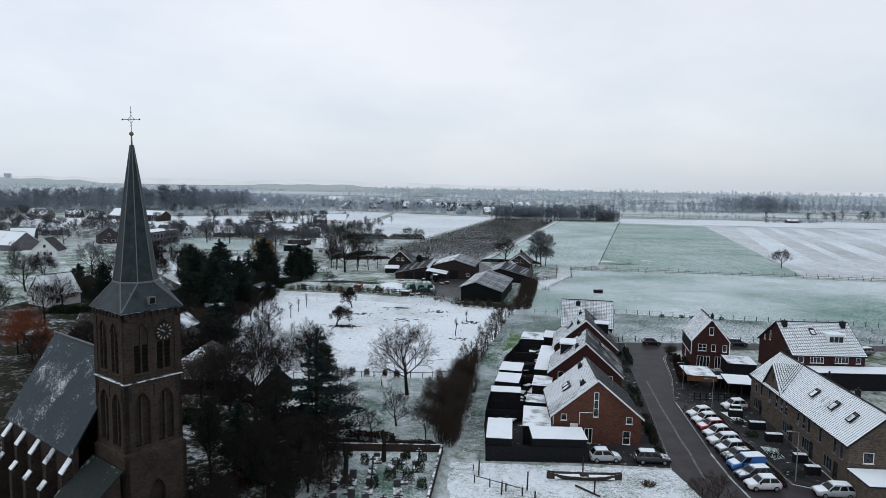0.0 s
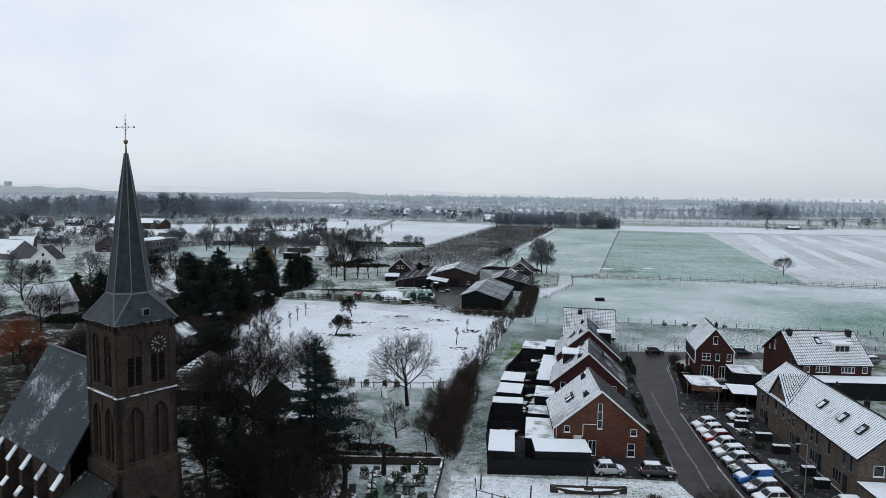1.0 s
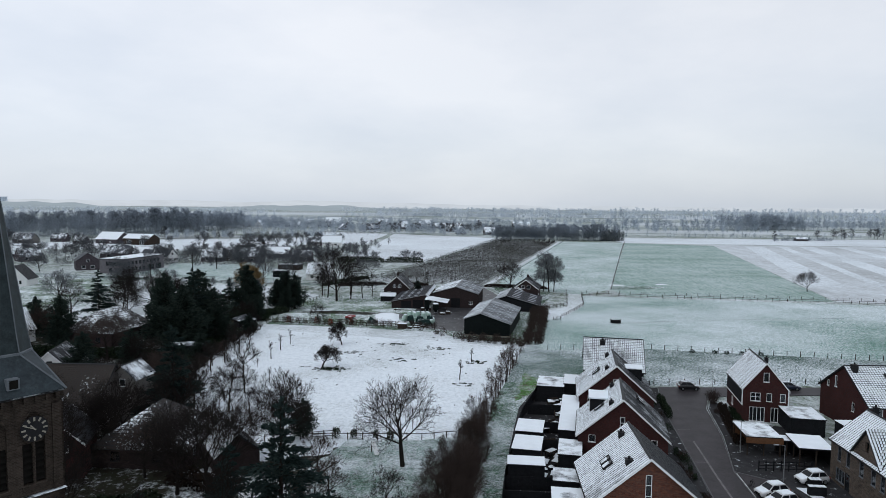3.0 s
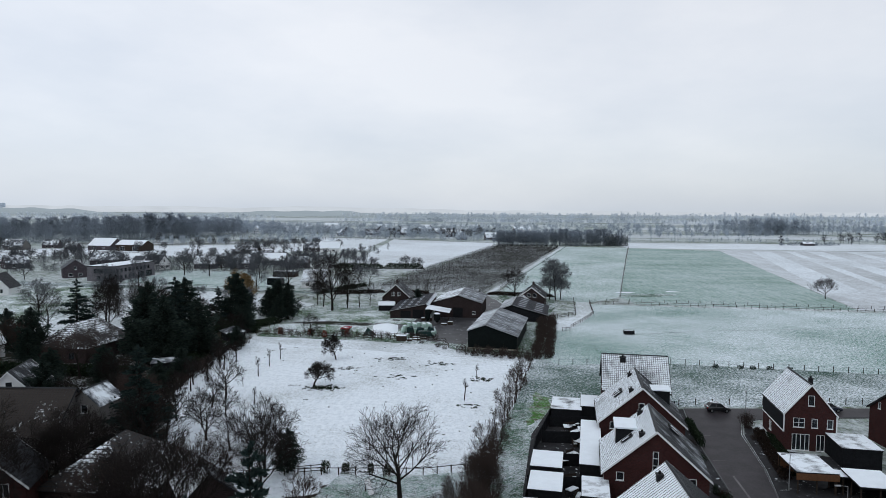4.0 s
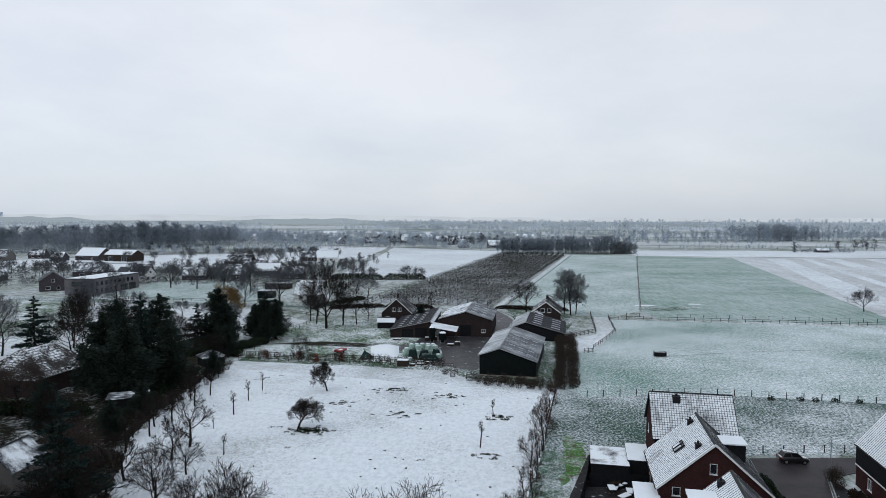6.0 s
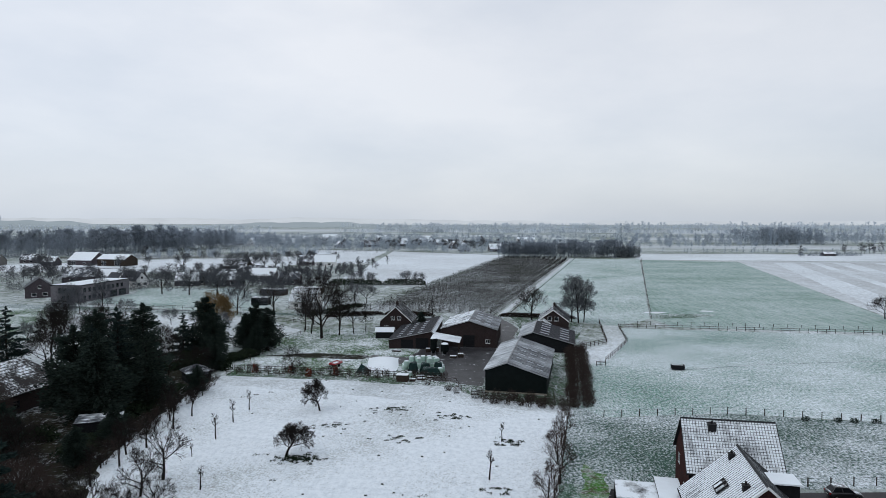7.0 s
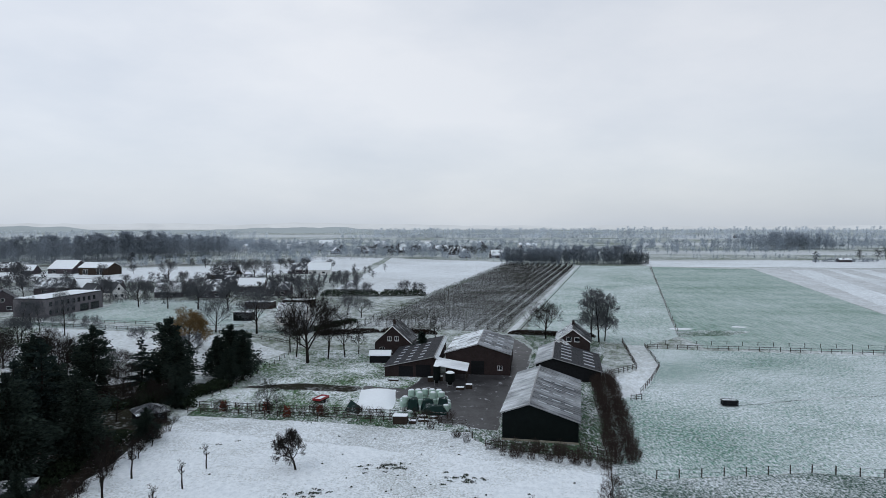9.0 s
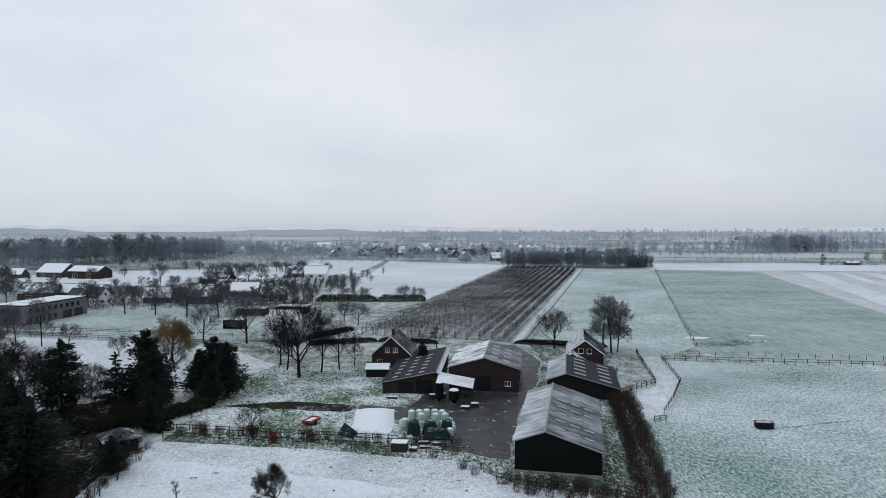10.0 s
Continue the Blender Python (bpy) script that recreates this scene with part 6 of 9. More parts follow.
for k in range(8):
    for y in (0.04, 1.46):
        part("bar", Shape().tube((0.05 + k * 0.4, y, 0), (0.05 + k * 0.4, y, 1.12), 0.035, 0.035, 5), M_IRON, hay)
part("snow_cover", Shape().box(0.3, 0.9, 1.003, 2.6, 1.35, 1.05), M_SNOW, hay)


# ---- older houses among the trees, and the village ----
OLD = "older village houses"
ha = house("cottage", pose(-63.5, 118.4, 0, 0, 0, -91), 10.2, 16.2, 4.3, 9.0, M_CREAM, [M_TILE_BROWN, M_TILE], [M_TILE_BROWN, M_TILE], "old house with a long dark tiled roof lightly dusted with snow", "house", OLD, verge=None,
           right=[(2, 0.8, 3.4, 2.2, 2), (6, 0.8, 7.4, 2.2, 2), (10, 0.1, 11, 2.2)], back=[(-3, 0.9, -1.8, 2.2, 2), (1.2, 0.9, 2.4, 2.2, 2)])
chimney(ha, 0, 3, 8.7, 10.2, 0.7, M_BRICK_FARM)
house("cottage", pose(-46.2, 118.2, 0, 0, 0, -8), 4.6, 4.8, 6.9, 8.8, M_CREAM, [M_TILE_BROWN, M_TILE], [M_TILE_HAZE_SNOW, M_TILE], "cream-rendered cottage gable with a snowy roof, half hidden by trees", "house", OLD, verge=None, tiles=False, front=[(-1.6, 2.9, -0.9, 4.2, 1), (0.7, 2.9, 1.4, 4.2, 1), (-0.5, 5.6, 0.5, 6.8)])
house("house", pose(-43.8, 96.6, 0, 0, 0, 14), 6.0, 6.5, 4.6, 7.4, M_BRICK_RED, WET, WET, "red brick house gable with white barge boards under bare trees", "house", OLD, front=[(0.2, 3.4, 1.4, 4.9, 2), (-2.6, 1.0, -1.2, 2.4, 2)])


def hip_house(name, m, w, d, eave, ridge, inset, wall_mat, mats, label, group=OLD, frame_mat=None):
    h = thing(name, m, label, "house", group)
    for sp, ln in ((pose(-w / 2, -d / 2, 0), w), (pose(w / 2, d / 2, 0, 0, 0, 180), w), (pose(w / 2, -d / 2, 0, 0, 0, 90), d), (pose(-w / 2, d / 2, 0, 0, 0, -90), d)):
        op = [(ln * 0.2, 0.9, ln * 0.2 + 1.3, 2.2, 2), (ln * 0.65, 0.9, ln * 0.65 + 1.3, 2.2, 2)]
        part("wall", wall_panel([(0, eave), (ln, eave)], [q[:4] for q in op], 0.25).moved(sp), wall_mat, h)
        for q in op:
            window(h, sp, *q, colour=frame_mat)
    o = 0.4
    c = [(-w / 2 - o, -d / 2 - o, eave), (w / 2 + o, -d / 2 - o, eave), (w / 2 + o, d / 2 + o, eave), (-w / 2 - o, d / 2 + o, eave)]
    r0, r1 = (-w / 2 + inset, 0, ridge), (w / 2 - inset, 0, ridge)
    for pts in ((c[0], c[1], r1, r0), (c[1], c[2], r1), (c[2], c[3], r0, r1), (c[3], c[0], r0)):
        s = Shape().slab(list(pts), 0.14, 1)
        a, b = Vector(pts[0]), Vector(pts[1])
        top = (Vector(pts[-1]), Vector(pts[2]))
        n = 12
        for j in range(n):
            for slot, f0, f1, lf in ((0, 0, 0.8, 0.05), (1, 0.8, 1.0, 0.05)):
                g0, g1 = (j + f0) / n, (j + f1) / n
                l0, l1 = a.lerp(top[0], g0), a.lerp(top[0], g1)
                q0, q1 = b.lerp(top[1], g0), b.lerp(top[1], g1)
                up = Vector((0, 0, lf))
                s.add([tuple(l0 + up), tuple(q0 + up), tuple(q1 + up), tuple(l1 + up)], [(0, 1, 2, 3)], slot)
        part("roof", s, mats, h)
    return h


hip_house("bungalow", pose(-35.1, 106.0, 0, 0, 0, -94), 11.5, 12.5, 2.6, 7.2, 4.6, M_BRICK_FARM, [M_TILE_SPECK, M_TILE], "dark hipped house with snow-speckled tiles under bare trees", frame_mat=M_BLACK_WOOD)
hip_house("bungalow", pose(-78.6, 177.6, 0, 0, 0, 80), 15, 12.5, 3.3, 8.0, 3.2, M_BRICK_FARM, [M_TILE_SPECK, M_TILE], "low house with a broad hipped roof under thin snow", frame_mat=M_BLACK_WOOD)
house("cottage", pose(-22.3, 99.4, 0, 0, 0, 32), 5.4, 6.4, 2.6, 5.0, M_BRICK_FARM, SNOWY, HALFSN, "small garden house with a snowy gabled roof among the bare trees", "house", OLD, verge=None)
house("garden_house", pose(-15.2, 86.0, 0, 0, 0, 18), 4.8, 4.6, 2.0, 3.9, M_BLACK_WOOD, SNOWY, SNOWY, "small steep-roofed garden house with patchy snow under a cedar", "shed", "", verge=None)
flat_shed("annex", pose(-73.6, 186.2, 0, 0, 0, 80), 8.5, 7.5, 2.9, M_BRICK_FARM, M_FLAT_SNOW, "low annex with a flat snowy roof beside the hipped house", "annex")
flat_shed("garden_shed", pose(-55.2, 158.6, 0, 0, 0, 20), 6.4, 4.6, 2.6, M_BLACK_WOOD, M_TILE_HAZE_SNOW, "dark garden shed with a thawing flat roof beside the meadow")
hut = hip_house("garden_hut", pose(-51, 196.6, 0, 0, 0, 38), 4.6, 4.6, 2.1, 3.4, 2.2, M_BLACK_WOOD, [M_TILE_HAZE_SNOW, M_TILE], "small square hut with a part-snowy pyramid roof", "", frame_mat=M_BLACK_WOOD)
house("cottage", pose(-104, 170, 0, 0, 0, -30), 9, 9, 3.2, 8.0, M_RENDER, SNOWY, SNOWY, "white-rendered house with a snowy roof beyond the church", "house", OLD, front=[(-1, 3.6, 0, 5.0), (-3, 0.8, -1.6, 2.2, 2)], right=[(2, 0.8, 3.2, 2.2, 2), ])
house("cottage", pose(-67.5, 134.5, 0, 0, 0, 12), 7.5, 9, 3.4, 7.0, M_RENDER, SNOWY, HALFSN, "white-walled house with a small dark window and a snowy roof", "house", OLD, front=[(-0.5, 3.8, 0.6, 5.4), (0.8, 0.9, 2, 2.2)])
house("cottage", pose(-166, 274.5, 0, 0, 0, 8), 10, 9, 3.0, 8.0, M_RENDER, HALFSN, WET, "white cottage with dark shutters and a dark gable roof", "house", OLD, front=[(-3, 0.8, -2, 2.4), (-0.6, 0.8, 0.6, 2.4), (2, 0.8, 3, 2.4), (-0.6, 4.0, 0.6, 5.4)])
house("barn", pose(-190, 300, 0, 0, 0, 70), 15, 26, 3.0, 8.5, M_BRICK_GREY, SNOWY, SNOWY, "long barn under a white roof of snow", "barn", "", tiles=False, verge=None)
md = thing("office_building", pose(-145, 322, 0, 0, 0, 82), "modern grey brick two-storey building with a flat snowy roof", "building")
OL, OD = 32.0, 13.0
mh = [(2.0 + 3.0 * k, 3.9, 3.6 + 3.0 * k, 5.5, 2) for k in range(9)] + [(2.0 + 3.0 * k, 0.9, 3.4 + 3.0 * k, 2.4, 1) for k in range(5)] + [(18.5, 0.1, 23.4, 2.9, 4), (24.6, 0.1, 29.6, 2.9, 4)]
end_holes = [(3.0, 3.7, 10.4, 5.6, 5), (4.5, 0.9, 6.0, 2.5, 1)]
end_space = pose(0, OD - 0.3, 0, 0, 0, -90)
for space, run, holes in ((WALL_FRONT, OL, mh), (end_space, OD - 0.6, end_holes)):
    part("wall", wall_panel([(0, 6.6), (run, 6.6)], [q[:4] for q in holes], 0.3).moved(space), M_BRICK_GREY, md)
    for q in holes:
        window(md, space, *q, colour=M_IRON)
for a in ((0, OD - 0.3, OL, OD), (OL - 0.3, 0.3, OL, OD - 0.3)):
    part("wall", Shape().box(a[0], a[1], 0, a[2], a[3], 6.6), M_BRICK_GREY, md)
part("roof", Shape().box(-0.15, -0.15, 6.6, OL + 0.15, OD + 0.15, 6.9), M_IRON, md)
for k in range(4):
    part("snow_cover", Shape().box(0.3 + k * OL / 4, 0.3, 6.903, (k + 1) * OL / 4 - 0.3, OD - 0.3, 7.0), M_FLAT_SNOW, md)
wh = house("cottage", pose(-56.5, 309, 0, 0, 0, -94), 9, 10, 3.0, 7.2, M_RENDER, SNOWY, SNOWY, "white-rendered house with a snowy roof and a dormer", "house", OLD, right=[(1.5, 0.8, 3, 2.2, 2), (4.5, 0.1, 5.5, 2.2), (7, 0.8, 8.5, 2.2, 2)])
part("dormer", Shape().box(1.5, 3.5, 4.2, 3.8, 6.0, 6.0), M_WHITE, wh)
flat_shed("garden_shed", pose(-74.2, 314.6, 0, 0, 0, -4), 6.4, 4.5, 2.9, M_DARK_CLAD, M_FLAT_PART, "long dark shed beside the white house")

# rows of village houses, farther off
rng = random.Random(11)
WALLS = (M_BRICK_VILLAGE, M_BRICK_VILLAGE, M_BRICK_GREY, M_CREAM, M_BRICK_VILLAGE, M_RENDER)


def village_house(x, y, rot, w=8.5, d=11.0, eave=3.2, ridge=7.6, wall=None, sn=None):
    wall = wall or rng.choice(WALLS)
    roofs = sn or rng.choice(((M_FLAT_SNOW, M_FLAT_SNOW), (M_TILE_HAZE_SNOW, M_FLAT_SNOW), (M_TILE_WETFAR, M_TILE_HAZE_SNOW), (M_FLAT_SNOW, M_TILE_HAZE_SNOW)))
    word = {M_BRICK_VILLAGE: "dark brick", M_RENDER: "white-rendered", M_BRICK_GREY: "grey brick", M_CREAM: "cream-rendered"}[wall]
    tone = "snowy" if roofs[1] is M_FLAT_SNOW else "half-thawed"
    h = house("village_house", pose(x, y, 0, 0, 0, rot), w, d, eave, ridge, wall, roofs[0], roofs[1], "%s village house with a %s gable roof among bare trees" % (word, tone), "house", "village houses",
              front=[(-w * 0.28, 0.8, -w * 0.1, 2.2), (w * 0.1, 0.8, w * 0.28, 2.2), (-0.6, 4.0, 0.6, 5.3)], right=[(d * 0.2, 0.8, d * 0.35, 2.2), (d * 0.6, 0.8, d * 0.75, 2.2)], tiles=False, verge=None)
    return h


DARKW = (M_TILE_WETFAR, M_FLAT_SNOW)
MIXED = (M_TILE_HAZE_SNOW, M_TILE_HAZE_SNOW)
WHITES = (M_FLAT_SNOW, M_FLAT_SNOW)
for x, y, rot, w, d, eave, ridge, wall, roofs in (
        (-170.5, 337, 33, 10.5, 11, 4.6, 8.4, M_BRICK_VILLAGE, (M_TILE_WETFAR, M_TILE_WETFAR)), (-147.5, 381.5, 62, 7.8, 12, 3.4, 7.4, M_RENDER, (M_TILE_WETFAR, M_TILE_WETFAR)), (-161, 389, 58, 6.5, 9, 3.0, 6.2, M_RENDER, DARKW),
        (-168, 399, -84, 9, 13, 3.2, 7.0, M_BRICK_VILLAGE, MIXED), (-198, 404, -80, 11, 16, 3.4, 7.6, M_BRICK_VILLAGE, MIXED), (-184, 412, -95, 9, 15, 3.0, 6.6, M_BRICK_VILLAGE, DARKW), (-134, 391, -88, 8, 12, 2.8, 6.6, M_BRICK_VILLAGE, DARKW),
        (-120.5, 392, 30, 7, 9, 3.0, 6.8, M_CREAM, MIXED), (-113, 389, -86, 9, 12, 3.4, 7.4, M_BRICK_VILLAGE, (M_TILE_WETFAR, M_TILE_HAZE_SNOW)), (-124, 404, -85, 9, 15, 3.0, 7.0, M_BRICK_VILLAGE, MIXED), (-103.5, 417, -88, 9, 13, 3.0, 6.8, M_BRICK_VILLAGE, WHITES),
        (-116, 432, -80, 9, 14, 3.0, 7.0, M_BRICK_VILLAGE, MIXED), (-90.5, 526.5, -86, 9.5, 14.5, 3.4, 8.2, M_RENDER, WHITES), (-104, 534, -80, 9, 12, 3.0, 7.2, M_BRICK_VILLAGE, MIXED), (-84, 398, -90, 8, 11, 3.0, 6.4, M_BRICK_VILLAGE, MIXED),
        (-285, 530, -95, 8, 9, 2.8, 6.4, M_BRICK_VILLAGE, WHITES), (-316, 552, -88, 8, 12, 3.0, 6.6, M_BRICK_VILLAGE, MIXED), (-330, 530, -95, 10, 14, 3.0, 7.6, M_CREAM, MIXED), (-345, 548, -80, 9, 12, 3.0, 7.0, M_BRICK_VILLAGE, WHITES),
        (-222, 338, -70, 9, 11, 3.0, 7.2, M_BRICK_VILLAGE, DARKW), (-232, 378, -40, 9, 11, 3.0, 7.2, M_BRICK_VILLAGE, MIXED), (-255, 398, -85, 9, 13, 3.0, 7.2, M_BRICK_VILLAGE, WHITES)):
    village_house(x, y, rot, w, d, eave, ridge, wall, roofs)
lsh = house("field_barn", pose(-243.0, 529.5, 0, 0, 0, -102.7), 13.5, 22.5, 5.0, 8.2, M_BROWN_WOOD, M_FLAT_SNOW, M_FLAT_SNOW, "long dark boarded barn with a clean snowy roof", "barn", "", right=[(3, 0.1, 7, 3.6, 2), (14, 0.1, 18, 3.6, 2)], tiles=False, verge=None)
house("field_barn", pose(-269.5, 541, 0, 0, 0, -100), 17, 19, 3.6, 9.0, M_BRICK_VILLAGE, M_FLAT_SNOW, M_FLAT_SNOW, "big barn with a broad hipped snowy roof", "barn", "", right=[(3, 0.1, 6, 2.8, 2), (12, 0.8, 14, 2.2, 2)], tiles=False, verge=None)
house("field_barn", pose(-143.5, 489, 0, 0, 0, -92), 14, 17, 3.2, 6.6, M_BROWN_WOOD, M_TILE_HAZE_SNOW, M_TILE_HAZE_SNOW, "dark low hall behind the gardens", "barn", "", tiles=False, verge=None)
flat_shed("garden_shed", pose(-80, 347, 0, 0, 0, -3), 11, 6, 2.6, M_BROWN_WOOD, M_FLAT_PART, "long low dark shed behind the white house")
flat_shed("garden_shed", pose(-66, 352, 0, 0, 0, -3), 12, 7, 2.8, M_BROWN_WOOD, M_FLAT_SNOW, "flat-roofed shed with clean snow behind the white house")
for x, y in ((-290, 1075), (-275, 934), (-103, 1073), (-58, 913), (-30, 930), (28, 736), (50, 738), (10, 800), (-258, 890), (-240, 893), (-205, 905), (-165, 915), (-175, 970), (-210, 1010), (-130, 940), (-90, 985), (-240, 940), (-20, 1040), (60, 1090), (110, 1010), (-320, 900), (-350, 1050), (-190, 1120), (-60, 860), (-100, 840), (680, 1610), (750, 1500), (-120, 820), (20, 850), (-10, 900), (-420, 980)):
    village_house(x + rng.uniform(-6, 6), y, rng.choice((-90, -80, 5, 20, -60)), rng.uniform(9, 12), rng.uniform(12, 26), 3.0, rng.uniform(7, 9), sn=(M_FLAT_SNOW, M_FLAT_SNOW) if rng.random() < 0.7 else None)

# ---- trees ----
def bare_tree(seed, height, spread, trunk_r, clear=0.22, levels=4, kids=(7, 6, 5, 4), droop=0.0, upright=0.5, twig_r=0.012, gnarl=0.25, bole=0.86):
    """Trunk with limbs (first mesh) and the finer branches (second), grown by repeated forking."""
    r = random.Random(seed)
    wood, fine = Shape(), Shape()

    def branch(p, d, length, rad, level):
        steps = 3 if level < 2 else 2
        pts, rr = [p], [rad]
        for k in range(steps):
            wob = Vector((r.uniform(-1, 1), r.uniform(-1, 1), r.uniform(-0.6, 0.8))) * gnarl
            d = (d + wob + Vector((0, 0, (0.07 if level < 3 else 0.05) - droop * (level > 1)))).normalized()
            p = p + d * (length / steps)
            pts.append(p)
            rr.append(max(twig_r, rad * (1 - 0.62 * (k + 1) / steps)))
        sides = 7 if level == 0 else 5 if level == 1 else 3
        tgt = wood if level < 2 else fine
        for a, b, ra, rb in zip(pts, pts[1:], rr, rr[1:]):
            tgt.tube(a, b, ra, rb, sides, cap=False)
        if level >= levels:
            return
        n = kids[min(level, len(kids) - 1)]
        for i in range(n):
            f = (0.3 + 0.7 * (i + r.random() * 0.8) / n) if level else clear + (1 - clear) * (i + r.random()) / n
            f = min(f, 0.999)
            k = min(int(f * steps), steps - 1)
            q = pts[k].lerp(pts[k + 1], f * steps - k)
            side = d.orthogonal().normalized()
            side.rotate(Matrix.Rotation(2.4 * i + r.uniform(-0.6, 0.6), 3, d))
            lean = (2.3 - 1.5 * f) * (1.5 - upright) if level == 0 else 0.95 - 0.25 * upright
            out = (Vector((0, 0, 1)) + side * lean).normalized() if level == 0 else (d + side * lean).normalized()
            ln = (spread * r.uniform(0.8, 1.1) * (1 - 0.28 * f)) if level == 0 else length * r.uniform(0.50, 0.72) * (1.15 - 0.5 * f)
            branch(q, out, ln, max(twig_r, rr[k] * (0.55 if level else 0.45)), level + 1)

    branch(Vector((0, 0, -0.1)), Vector((0, 0, 1)), height * bole, trunk_r, 0)
    return wood, fine


def tree_thing(name, m, shapes, mats, label, group="", category="tree"):
    t = thing(name, m, label, category, group)
    part("trunk", shapes[0], mats[0], t)
    part("crown", shapes[1], mats[1], t)
    return t


def conifer(seed, height, radius, mat, base=0.06, tiers=False, n=2600, leaf=0.5, tip=1.0):
    """An evergreen: a stem and many sprays of needles on uneven boughs, with a ragged outline and gaps."""
    r = random.Random(seed)
    stem = Shape().tube((0, 0, 0), (0, 0, height * 0.95), radius * 0.075, 0.03, 7)
    crown = Shape()
    boughs = []
    count = 70 if not tiers else 46
    for k in range(count):
        f = base + (1 - base) * (k + r.random()) / count
        a = k * 2.39996 + r.uniform(-0.5, 0.5)
        prof = (1 - f) ** (0.8 * tip) * (1.0 if f > base + 0.14 else 0.7 + (f - base) * 2.1)
        reach = radius * prof * r.uniform(0.42, 1.28)
        rise = reach * (r.uniform(0.15, 0.75) if not tiers else r.uniform(-0.28, 0.12))
        p = Vector((0, 0, f * height))
        boughs.append((p, p + Vector((math.cos(a) * reach, math.sin(a) * reach, rise)), a))
        stem.tube(p, boughs[-1][1], 0.06, 0.02, 4, cap=False)
    weights = [0.3 + (q - p).length for p, q, _ in boughs]
    for i in range(n):
        p, q, a = r.choices(boughs, weights)[0]
        g = r.random() ** 0.6
        c = p.lerp(q, 0.12 + 0.92 * g)
        wide = (q - p).length * (0.23 if not tiers else 0.26) * (1.15 - 0.6 * g)
        c += Vector((r.gauss(0, wide), r.gauss(0, wide), r.gauss(0, wide * (0.8 if not tiers else 0.22))))
        if c.z < 0.2:
            c.z = 0.2 + r.random() * 0.6
        out = (c - Vector((0, 0, c.z - 0.3))).normalized()
        out = (out + Vector((r.uniform(-0.6, 0.6), r.uniform(-0.6, 0.6), r.uniform(-0.5, 0.5)))).normalized()
        tan = out.orthogonal().normalized()
        tan.rotate(Matrix.Rotation(r.uniform(0, 6.28), 3, out))
        ln, wd = leaf * r.uniform(0.5, 1.4), leaf * r.uniform(0.3, 0.65)
        up = out.cross(tan) * 0.2 * leaf
        crown.add([tuple(c - out * ln * 0.5), tuple(c - tan * wd * 0.5 + up), tuple(c + out * ln * 0.7), tuple(c + tan * wd * 0.5 + up)], [(0, 1, 2), (0, 2, 3)])
    return stem, crown


def bush(seed, w, h, n, twigs=True, lean=0.5):
    """A bushy mass of thin stems that rise and spread from the ground."""
    r = random.Random(seed)
    s = Shape()
    for i in range(n):
        a, q = r.uniform(0, 2 * math.pi), math.sqrt(r.random())
        p = Vector((math.cos(a) * q * w * 0.3, math.sin(a) * q * w * 0.3, 0))
        e = Vector((math.cos(a) * q * w * 0.5 + r.uniform(-0.2, 0.2), math.sin(a) * q * w * 0.5, h * r.uniform(0.55, 1.0) * (1 - 0.45 * q)))
        mid = p.lerp(e, 0.5) + Vector((r.uniform(-0.15, 0.15), r.uniform(-0.15, 0.15), 0.1))
        s.tube(p, mid, 0.022, 0.016, 3, cap=False).tube(mid, e, 0.016, 0.008, 3, cap=False)
        for k in range(5):
            b = mid.lerp(e, r.random())
            s.tube(b, b + Vector((r.uniform(-1, 1), r.uniform(-1, 1), r.uniform(0.1, 1))) * 0.16 * h, 0.011, 0.006, 3, cap=False)
    return s


def leafy(seed, w, d, h, n, leaf=0.16):
    """A dense shrub or hedge block of small leaves, rounded and uneven."""
    r = random.Random(seed)
    s = Shape()
    for i in range(n):
        x, y, z = r.uniform(-0.5, 0.5), r.uniform(-0.5, 0.5), r.random() ** 0.8
        k = 1 - 0.25 * z ** 3
        c = Vector((x * w * k, y * d * k, z * h * (0.9 + 0.14 * math.sin(9 * x + 7 * y + seed))))
        u = Vector((r.uniform(-1, 1), r.uniform(-1, 1), r.uniform(-1, 1))).normalized() * leaf
        v = u.orthogonal().normalized() * leaf * 0.6
        s.add([tuple(c - u), tuple(c - v), tuple(c + u), tuple(c + v)], [(0, 1, 2, 3)])
    return s


BARE = {}
